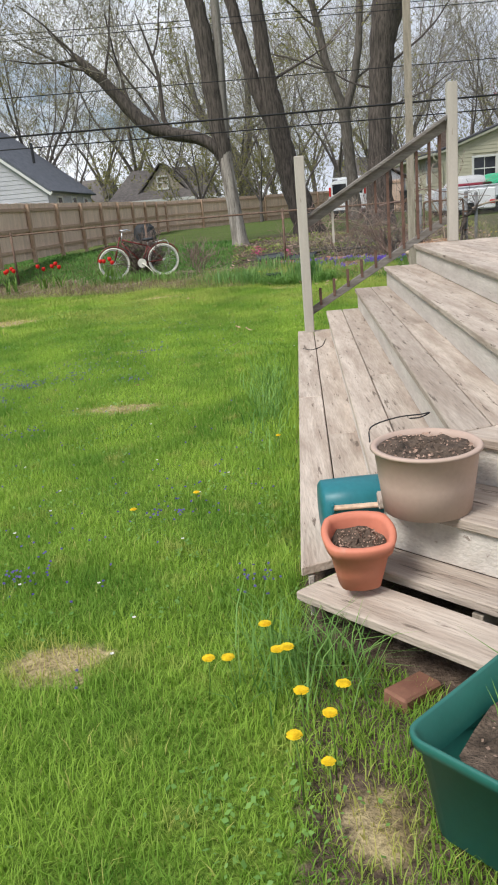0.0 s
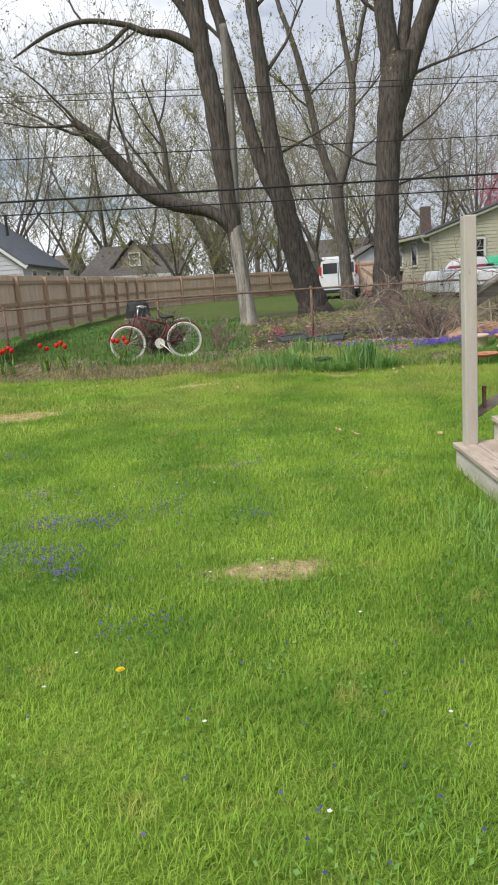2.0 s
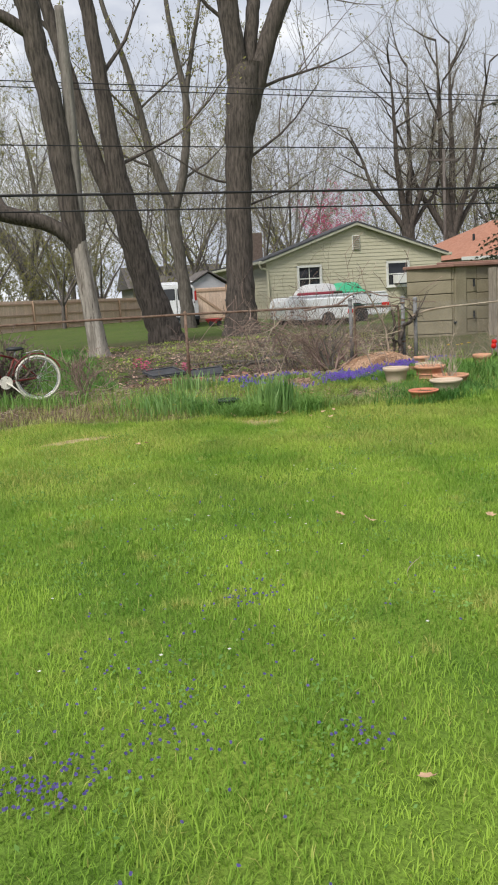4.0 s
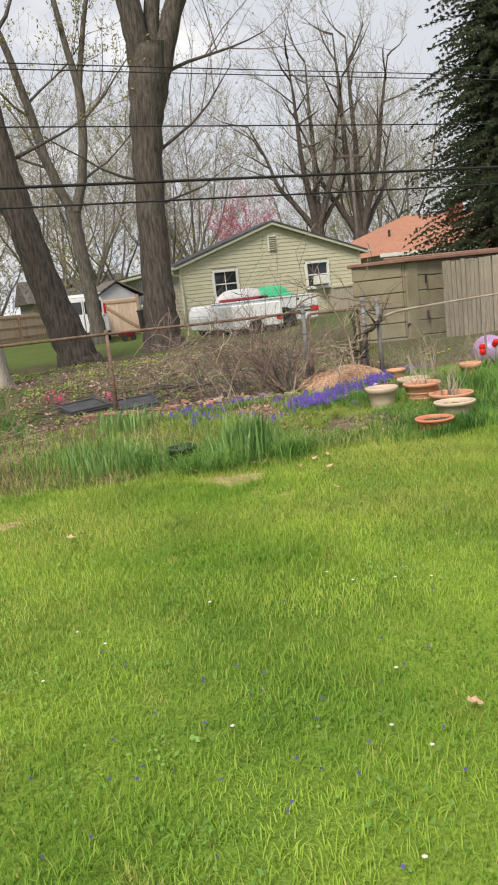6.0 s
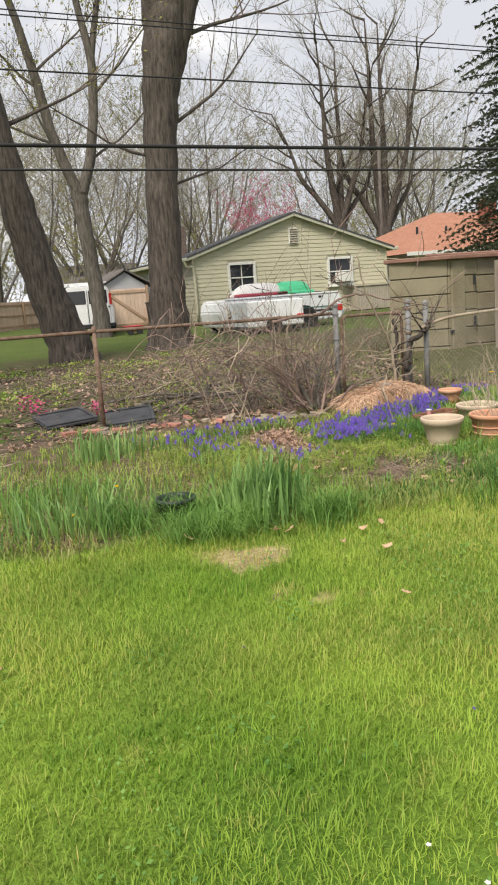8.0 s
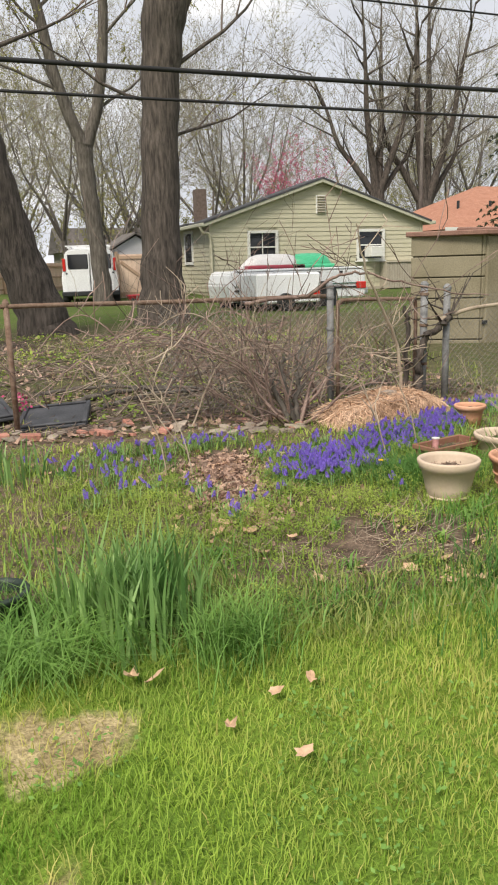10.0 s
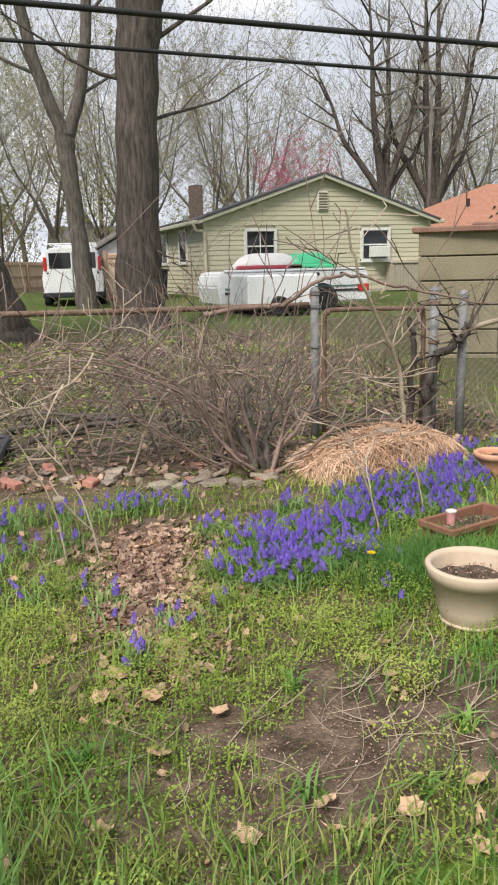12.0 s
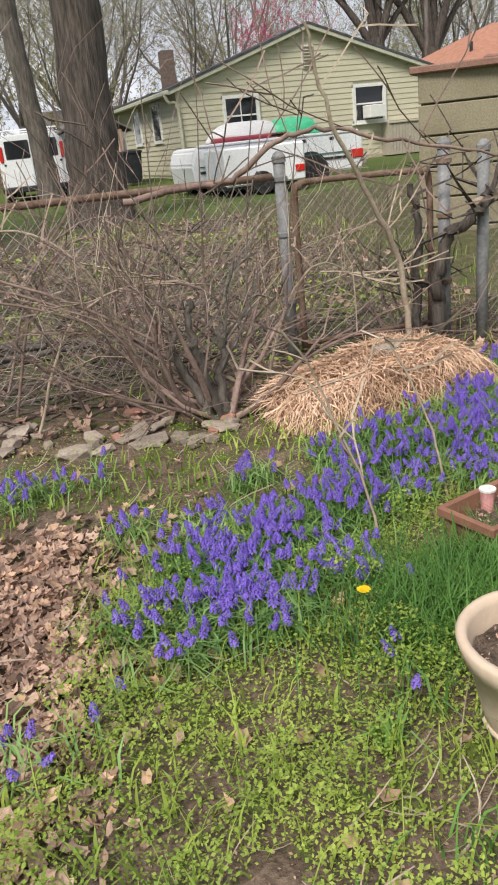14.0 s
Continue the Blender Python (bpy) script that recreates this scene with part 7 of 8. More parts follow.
for i, (x, y) in enumerate([(-4.95, 15.6), (-4.85, 15.7), (-5.05, 15.75), (-4.78, 15.6), (-4.3, 15.65), (-4.24, 15.7), (-4.05, 15.6), (-3.95, 15.66), (-3.88, 15.6), (-3.0, 15.65), (-2.9, 15.7), (-2.84, 15.64), (-3.08, 15.7)]):
    tulip(x, y, 0.42 + 0.04 * math.sin(i * 2.1), i)
for i, (x, y) in enumerate([(4.95, 15.3), (5.05, 15.4), (5.2, 15.3), (5.35, 15.35), (5.3, 15.45)]):
    tulip(x, y, 0.3 + 0.05 * (i % 3), 30 + i)
for i, (x, y) in enumerate([(4.6, 15.75), (4.72, 15.8), (4.9, 15.9), (4.45, 15.8)]):
    t_ = dandelion(x, y, 0.36, 90 + i, 0.03)
    t_.name = "daffodil"
    tagged(t_, "yellow daffodil in bloom behind the pots", "flower", "daffodils")
st = thing("garden_stake", 5.1, 15.4, gh(5.1, 15.4), "rusty thin wooden stake beside the tulips", "stake")
part("stake", box((0.025, 0.025, 0.7), (0, 0, 0.35), 0.003), "greywood", st)


def hyacinth_patch():
    """Grape hyacinths: dense spikes of small bells over arching leaves."""
    rng = random.Random(17)
    h = Heap()
    hs = Heap()
    lx, ly, lh = [], [], []
    spots = []
    for _ in range(72):
        q, w = rng.random(), max(-1, min(1, rng.gauss(0, 0.5)))
        half = 0.42 if q < 0.35 else 0.32
        x, y = 2.26 + 1.85 * q - 0.3 * w * half, 15.42 + 0.78 * q + half * w
        for _ in range(rng.randrange(6, 11)):
            spots.append((x + rng.gauss(0, 0.05), y + rng.gauss(0, 0.045), rng.uniform(0.85, 1.05)))
    for _ in range(16):
        x, y = rng.uniform(2.08, 2.5), rng.uniform(15.06, 15.4)
        for _ in range(rng.randrange(3, 7)):
            spots.append((x + rng.gauss(0, 0.045), y + rng.gauss(0, 0.04), rng.uniform(0.8, 1.0)))
    for _ in range(45):
        spots.append((rng.uniform(1.0, 2.3), 16.55 - 0.12 * rng.random() - 0.25 * rng.random(), 0.8))
    for cx, cy in ((0.75, 16.0), (0.85, 15.75), (1.0, 16.2), (1.3, 16.3), (1.45, 15.95), (1.1, 15.3), (1.05, 15.6), (1.35, 15.35), (1.55, 15.15), (1.2, 15.9), (1.75, 14.95), (1.62, 14.65), (0.9, 15.2)):
        for _ in range(5):
            spots.append((cx + rng.gauss(0, 0.07), cy + rng.gauss(0, 0.07), 0.8))
    for _ in range(50):
        spots.append((rng.uniform(4.3, 5.0), rng.uniform(16.4, 16.9), 0.8))
    for x, y in ((2.7, 14.78), (2.74, 14.86), (2.66, 14.7), (1.95, 14.9), (1.62, 14.88), (2.05, 15.02)):
        spots.append((x, y, 0.8))
    for x, y, k in spots:
        z0 = gh(x, y)
        hh = rng.uniform(0.06, 0.12) * k
        lean = Vector((rng.gauss(0, 0.02), rng.gauss(0, 0.02), 0))
        base, top = Vector((x, y, z0)), Vector((x, y, z0 + hh)) + lean
        hs.tube([base, top], [0.0022, 0.0018], 3)
        ln = rng.uniform(0.026, 0.038)
        for lev in range(8):
            f = lev / 7
            rad = 0.0098 * (1 - 0.6 * f * f)
            for q in range(6):
                a = 2 * math.pi * (q + 0.5 * lev + rng.uniform(-0.35, 0.35)) / 6
                c = top + Vector((math.cos(a) * rad, math.sin(a) * rad, ln * f)) + lean * f * 0.5
                s = 0.005 * (1 - 0.3 * f)
                o = Vector((math.cos(a), math.sin(a), -0.5)) * s
                u = Vector((-math.sin(a), math.cos(a), 0)) * s * 0.8
                w2 = Vector((0, 0, s))
                h.poly([c - u + w2 * 0.2, c + o, c + u + w2 * 0.2, c + w2])
                h.poly([c - u + w2 * 0.2, c - w2 * 0.7, c + u + w2 * 0.2, c + o])
        for _ in range(8):
            lx.append(x + rng.gauss(0, 0.035))
            ly.append(y + rng.gauss(0, 0.035))
    root = tagged(linked("grape_hyacinths", h.mesh("grape_hyacinths"), "musc"), "dense drift of blue-violet grape hyacinths in bloom", "flowers", kind="stuff")
    tagged(linked("hyacinth_stems", hs.mesh("hyacinth_stems"), "stem"), "green stems of the grape hyacinths", "stems", kind="stuff")
    n = len(lx)
    g = np.random.default_rng(18)
    tagged(blades("hyacinth_leaves", np.array(lx), np.array(ly), g.uniform(0.08, 0.16, n), g.uniform(0.005, 0.008, n), g.uniform(0.6, 1.4, n), "iris", g.random(n) * 0.9, seed=19, bend=0.85), "narrow arching leaves of the grape hyacinths", "leaves", kind="stuff")


hyacinth_patch()


def lawn_violets():
    rng = random.Random(23)
    h = Heap()
    spots = []
    for cx, cy, sx, sy, n in ((-2.5, 7.15, 0.1, 0.1, 90), (-2.2, 7.12, 0.14, 0.07, 130), (-2.6, 6.69, 0.08, 0.1, 50), (-2.36, 6.48, 0.12, 0.12, 130), (-2.22, 6.24, 0.06, 0.06, 50), (-2.8, 6.38, 0.16, 0.14, 60),
                              (-2.65, 5.71, 0.12, 0.12, 30), (-1.76, 7.27, 0.12, 0.1, 40), (-1.15, 7.0, 0.06, 0.06, 26), (-1.15, 8.24, 0.07, 0.07, 30), (-1.85, 5.5, 0.05, 0.05, 14), (-1.64, 5.62, 0.06, 0.06, 14), (-2.7, 7.84, 0.12, 0.1, 60), (-3.25, 9.26, 0.2, 0.12, 70),
                              (-1.6, 7.7, 0.3, 0.3, 60), (-2.3, 7.0, 0.45, 0.5, 100), (-1.2, 3.4, 0.5, 0.3, 40), (-0.5, 4.0, 0.4, 0.3, 46), (-0.4, 3.7, 0.08, 0.08, 24), (-1.0, 3.1, 0.07, 0.07, 24), (-1.1, 8.2, 0.6, 0.4, 60), (-0.8, 9.5, 0.5, 0.4, 40), (-1.0, 5.0, 0.8, 0.6, 40), (0.6, 10.2, 0.8, 0.6, 20), (0.02, 2.95, 0.06, 0.1, 24), (-1.2, 2.6, 0.4, 0.4, 14)):
        for _ in range(n):
            spots.append((cx + rng.gauss(0, sx), cy + rng.gauss(0, sy)))
    for x, y in spots:
        z = gh(x, y) + rng.uniform(0.035, 0.07)
        c = Vector((x, y, z))
        a0 = rng.uniform(0, 6.28)
        tilt = Vector((rng.gauss(0, 0.3), rng.gauss(0, 0.3) - 0.4, 1)).normalized()
        u = tilt.orthogonal().normalized()
        v = tilt.cross(u)
        for k in range(5):
            a = a0 + 2 * math.pi * k / 5
            d = (u * math.cos(a) + v * math.sin(a)) * rng.uniform(0.005, 0.008)
            s = (v * math.cos(a) - u * math.sin(a)) * 0.004
            h.poly([c, c + d * 0.6 - s, c + d, c + d * 0.6 + s])
    tagged(linked("lawn_violets", h.mesh("lawn_violets"), "violet"), "tiny violet flowers scattered through the lawn", "flowers", kind="stuff")
    hw = Heap()
    for _ in range(45):
        x, y = rng.uniform(-2.6, 0.4), rng.uniform(2.0, 11)
        c = Vector((x, y, gh(x, y) + 0.055))
        for k in range(5):
            a = 2 * math.pi * k / 5
            d, s = Vector((math.cos(a), math.sin(a), 0.3)) * 0.009, Vector((-math.sin(a), math.cos(a), 0)) * 0.004
            hw.poly([c, c + d * 0.6 - s, c + d, c + d * 0.6 + s])
    tagged(linked("lawn_daisies", hw.mesh("lawn_daisies"), "petalwhite"), "tiny white flowers dotted in the lawn", "flowers", kind="stuff")
    hp = Heap()
    for cx, cy in ((-0.05, 18.9), (0.68, 18.3), (0.05, 18.6)):
        for _ in range(40):
            c = Vector((cx + rng.gauss(0, 0.05), cy + rng.gauss(0, 0.05), gh(cx, cy) + rng.uniform(0.08, 0.24)))
            u = Vector((rng.uniform(-1, 1), rng.uniform(-1, 1), rng.uniform(-1, 1))).normalized() * 0.02
            v = u.orthogonal().normalized() * 0.014
            hp.poly([c - u, c - v, c + u, c + v])
    tagged(linked("pink_hyacinths", hp.mesh("pink_hyacinths"), "magenta"), "deep pink hyacinth spikes by the dark panels", "flowers", kind="stuff")


lawn_violets()

# ---------------------------------------------------------------- dead leaves


def leaf_mesh(seed, size):
    """A curled lobed dead leaf."""
    rng = random.Random(seed)
    b = bmesh.new()
    n = 12
    mid = b.verts.new((0, 0, 0))
    ring = []
    for i in range(n):
        a = 2 * math.pi * i / n
        r = size * (1.0 if i % 2 == 0 else 0.78) * rng.uniform(0.75, 1.15) * (1.25 if i == 0 else 1)
        x, y = math.cos(a) * r, math.sin(a) * r * 0.75
        ring.append(b.verts.new((x, y, (x * x * rng.uniform(2, 12) + y * y * rng.uniform(6, 26)))))
    for i in range(n):
        b.faces.new((mid, ring[i], ring[(i + 1) % n]))
    me = bpy.data.meshes.new("leaf_blade")
    b.to_mesh(me)
    b.free()
    return me


def litter():
    rng = random.Random(29)
    shapes = [leaf_mesh(i, 0.034) for i in range(6)]
    data = [([v.co.copy() for v in m.vertices], [tuple(p.vertices) for p in m.polygons]) for m in shapes]

    def scatter(name, label, count, area, material, size=(0.6, 1.3), lift=0.03):
        h = Heap()
        for _ in range(count):
            x, y = area()
            V, F = data[rng.randrange(6)]
            k = rng.uniform(*size)
            m = pose(x, y, gh(x, y) + rng.uniform(0.006, lift), rng.gauss(0, 28), rng.gauss(0, 28), rng.uniform(0, 360)) @ Matrix.Diagonal((k, k, k, 1))
            o = h.n
            h.v.extend(m @ v for v in V)
            h.f.extend(tuple(i + o for i in f) for f in F)
            h.n += len(V)
        tagged(linked(name, h.mesh(name), material), label, "leaves", kind="stuff")

    def drift():
        s = 1.18 * rng.random()
        return 2.02 - 0.3 * s + rng.gauss(0, 0.13 + 0.09 * (1 - s)), 16.05 - 1.25 * s + rng.gauss(0, 0.1)

    def drift2():
        s = rng.random()
        return 1.84 - 0.14 * s + rng.gauss(0, 0.16), 15.9 - 0.95 * s + rng.gauss(0, 0.12)

    scatter("leaf_litter", "crisp brown fallen leaves drifted across the bed", 1500, drift, "litter", (0.3, 0.85))
    scatter("pale_litter", "paler curled leaves among the brown ones", 420, drift, "litterpale", (0.3, 0.8))
    scatter("leaf_litter", "crisp brown fallen leaves drifted across the bed", 700, drift2, "litter", (0.35, 1.0))
    scatter("bank_leaves", "scattered brown leaves on the bank", 3200, lambda: (rng.uniform(-0.6, 5.5), 17.0 + 7 * rng.random() ** 1.5), "litter", (0.4, 1.2))
    scatter("bed_leaves", "scattered pale leaves in the bed", 260, lambda: (rng.uniform(0.6, 4.3), rng.uniform(13.6, 17)), "litterpale", (0.4, 1.0))
    for i, (x, y, k) in enumerate([(0.72, 13.27, 2.1), (0.8, 13.23, 2.1), (0.95, 12.86, 1.3), (1.11, 12.64, 1.5), (1.29, 12.99, 1.2), (1.15, 12.97, 1.2), (2.25, 13.6, 1.5), (2.3, 13.54, 1.7), (2.35, 13.48, 1.5), (1.68, 13.76, 1.8), (1.92, 13.8, 1.8), (2.12, 13.7, 1.8), (2.33, 13.72, 1.8), (2.21, 13.52, 1.8), (-0.11, 9.12, 1.6), (-1.05, 6.72, 1.4), (-0.23, 9.28, 1.6), (1.52, 14.62, 2.2), (1.6, 14.45, 2.0), (1.44, 14.5, 2.0), (1.72, 14.55, 1.7), (1.78, 14.3, 1.6), (2.6, 13.85, 1.5), (2.9, 13.7, 1.5), (1.9, 13.7, 1.4), (0.2, 13.4, 1.8), (1.55, 14.15, 1.7), (-1.08, 12.2, 1.8), (-1.0, 12.24, 1.4), (0.84, 12.06, 1.2), (0.62, 8.9, 1.3), (0.66, 8.55, 1.2)]):
        o = linked("fallen_leaf", shapes[i % 6] if shapes[i % 6].materials else shapes[i % 6], "litterpale")
        k *= 0.68
        o.matrix_basis = pose(x, y, gh(x, y) + (0.05 if y < lawn_edge(x) else 0.025), rng.gauss(0, 16), rng.gauss(0, 16), rng.uniform(0, 360)) @ Matrix.Diagonal((k, k, k, 1))
        tagged(o, "curled orange-brown fallen leaf lying in the grass", "leaf", "large fallen leaves")


litter()

# ---------------------------------------------------------------- bicycle


def bicycle():
    t = thing("bicycle", -2.36, 16.0, 0.34, "old maroon bicycle with cream wheels standing in the weeds", "bicycle")
    c1, c2 = Vector((-0.49, -0.08, 0.31)), Vector((0.49, 0.02, 0.31))
    def ring(c, r, tube, name, material, turn, parent):
        h = Heap()
        pts = [Vector((math.cos(2 * math.pi * i / 40) * r * math.cos(turn), math.cos(2 * math.pi * i / 40) * r * math.sin(turn), math.sin(2 * math.pi * i / 40) * r)) + c for i in range(41)]
        h.tube(pts, [tube] * 41, 8)
        return linked(name, h.mesh(name), material, parent, smooth=True)
    for c, turn in ((c1, 0.15), (c2, 0.05)):
        w = ring(c, 0.295, 0.017, "wheel", "bikecream", turn, t)
        ring(c, 0.268, 0.008, "rim", "chrome", turn, w)
        h = Heap()
        for k in range(18):
            a = 2 * math.pi * k / 18
            h.tube([c + Vector((0, 0.02 * (-1) ** k, 0)), c + Vector((math.cos(a) * 0.268, math.cos(a) * 0.268 * turn, math.sin(a) * 0.268))], [0.0015, 0.0015], 3)
        tagged(linked("spokes", h.mesh("spokes"), "chrome", w), kind="stuff")
        hub = part("hub", lathe([(0.02, -0.04), (0.02, 0.04), (0.005, 0.041)], 10), "chrome", w)
        hub.matrix_basis = Matrix.Translation(c) @ pose(0, 0, 0, 90, 0, 0)
        h = Heap()
        pts = [Vector((math.cos(a) * 0.335 * math.cos(turn), math.cos(a) * 0.335 * math.sin(turn), math.sin(a) * 0.335)) + c for a in [radians(20 + 6 * i) for i in range(26)]]
        h.tube(pts, [0.012] * 26, 6)
        linked("mudguard", h.mesh("mudguard"), "bikemaroon", t, smooth=True)
    bb_, head, seat = Vector((0.06, 0, 0.28)), Vector((-0.3, -0.05, 0.7)), Vector((0.2, 0.01, 0.6))
    for a, b in ((head, bb_), (head + Vector((0.01, 0, 0.06)), seat), (seat, bb_), (bb_, c2), (seat, c2), (head + Vector((-0.02, 0, 0.12)), c1)):
        pipe("frame_tube", [a, b], 0.015, "bikemaroon", t, sides=8)
    pipe("stem", [head, head + Vector((0.03, 0, 0.2))], 0.012, "chrome", t)
    pipe("handlebar", curve_pts([head + Vector((0.16, -0.26, 0.22)), head + Vector((0.04, -0.22, 0.25)), head + Vector((0.03, 0, 0.2)), head + Vector((0.04, 0.22, 0.25)), head + Vector((0.16, 0.26, 0.22))], 6), 0.011, "chrome", t)
    pipe("seat_post", [seat, seat + Vector((0.02, 0, 0.1))], 0.012, "chrome", t)
    s = lathe([(0.0, 0.0), (0.07, 0.005), (0.085, 0.03), (0.06, 0.055), (0.0, 0.06)], 16, sx=1.5)
    bmesh.ops.translate(s, verts=s.verts, vec=seat + Vector((0.02, 0, 0.1)))
    part("saddle", s, "dark", t, smooth=True)
    cr = part("chainring", lathe([(0.03, -0.004), (0.09, -0.003), (0.09, 0.003), (0.03, 0.004)], 20), "bikecream", t)
    cr.matrix_basis = Matrix.Translation(bb_ + Vector((0, -0.05, 0))) @ pose(0, 0, 0, 90, 0, 0)
    pipe("crank", [bb_ + Vector((0, -0.07, 0)), bb_ + Vector((0.13, -0.08, -0.1))], 0.01, "bikecream", t)
    pipe("kickstand", [bb_ + Vector((0.05, -0.05, -0.02)), bb_ + Vector((0.28, -0.2, -0.25))], 0.008, "bikecream", t)
    pipe("carrier", curve_pts([seat + Vector((0.1, 0, 0.05)), seat + Vector((0.4, 0, 0.07)), c2 + Vector((0.12, 0, 0.05))], 4), 0.007, "chrome", t)


bicycle()

# ---------------------------------------------------------------- vehicles


def wheel(parent, x, y, z, r, facing):
    """A road wheel whose outer side faces -y, or -x when turned."""
    w = part("wheel", lathe([(r * 0.55, -0.1), (r * 0.92, -0.11), (r, -0.07), (r, 0.07), (r * 0.92, 0.11), (r * 0.55, 0.1)], 28), "rubber", parent)
    w.matrix_basis = Matrix.Translation((x, y, z)) @ pose(0, 0, 0, 90, 0, facing)
    part("rim", lathe([(0.03, 0.095), (r * 0.3, 0.08), (r * 0.58, 0.1), (r * 0.6, 0.085)], 20), "chrome", w)
    for k in range(6):
        a = 2 * math.pi * k / 6
        part("spoke", box((r * 0.36, 0.05, 0.02), (math.cos(a) * r * 0.34, math.sin(a) * r * 0.34, 0.1), 0.004, m=Matrix.Rotation(a, 4, "Z")), "dark", w)
    return w


def shell(profile, y0, y1, tumble=0.12, waist=0.95):
    """A car body: the side outline drawn across the width, narrowing above the waist."""
    b = bmesh.new()
    ym = (y0 + y1) / 2
    rows = []
    for y in (y0, y1):
        row = []
        for x, z in profile:
            k = max(0.0, z - waist) * tumble
            row.append(b.verts.new((x, y + (k if y < ym else -k), z)))
        rows.append(row)
    n = len(profile)
    b.faces.new(rows[0])
    b.faces.new(rows[1][::-1])
    for i in range(n):
        b.faces.new((rows[0][i], rows[1][i], rows[1][(i + 1) % n], rows[0][(i + 1) % n]))
    bmesh.ops.recalc_face_normals(b, faces=b.faces)
    bmesh.ops.bevel(b, geom=b.edges[:], offset=0.035, segments=2, affect="EDGES")
    return b


def van():
    z0 = gh(3.9, 34)
    t = thing("van", 3.82, 34.0, z0 - 0.05, "white work van seen from its rear doors", "van", turn=-9)
    b = bmesh.new()
    prof = [(-0.93, 0.38), (0.93, 0.38), (0.96, 0.95), (0.9, 1.25), (0.8, 1.78), (0.66, 1.88), (-0.66, 1.88), (-0.8, 1.78), (-0.9, 1.25), (-0.96, 0.95)]
    f = b.faces.new([b.verts.new((x * 0.9, 0, z)) for x, z in prof])
    ex = bmesh.ops.extrude_face_region(b, geom=[f])
    bmesh.ops.translate(b, verts=[v for v in ex["geom"] if isinstance(v, bmesh.types.BMVert)], vec=(0, 4.6, 0))
    bmesh.ops.recalc_face_normals(b, faces=b.faces)
    bmesh.ops.bevel(b, geom=b.edges[:], offset=0.03, segments=2, affect="EDGES")
    part("body", b, "white", t, smooth=False)
    for s in (-1, 1):
        part("rear_window", box((0.6, 0.03, 0.52), (s * 0.35, -0.005, 1.46), 0.02), "glass", t)
        part("rear_door", box((0.7, 0.02, 0.75), (s * 0.37, -0.012, 0.87), 0.02), "white", t)
        part("tail_lamp", box((0.09, 0.04, 0.42), (s * 0.76, -0.012, 1.38), 0.015), "redlamp", t)
        part("side_window", box((0.03, 0.8, 0.42), (s * 0.79, 3.4, 1.5), 0.01), "glass", t)
        for yy in (0.9, 3.9):
            wheel(t, s * 0.78, yy, 0.33, 0.33, 90 if s > 0 else -90)
        part("roof_bar", box((0.04, 3.4, 0.05), (s * 0.55, 1.9, 1.97), 0.008), "chrome", t)
        part("rear_hinge", box((0.06, 0.03, 0.05), (s * 0.7, -0.02, 1.1), 0.006), "dark", t)
    for yy in (0.3, 1.8, 3.3):
        part("cross_bar", box((1.4, 0.05, 0.04), (0, yy, 2.0), 0.008), "white", t)
    part("plate", box((0.3, 0.015, 0.15), (0.3, -0.03, 0.85), 0.004), "dark", t)
    part("bumper", box((1.75, 0.16, 0.16), (0, -0.05, 0.42), 0.03), "dark", t)
    part("door_seam", box((0.012, 0.012, 1.2), (0, -0.022, 1.15), 0), "dark", t)
    t.scale = (0.95, 0.95, 0.86)


van()


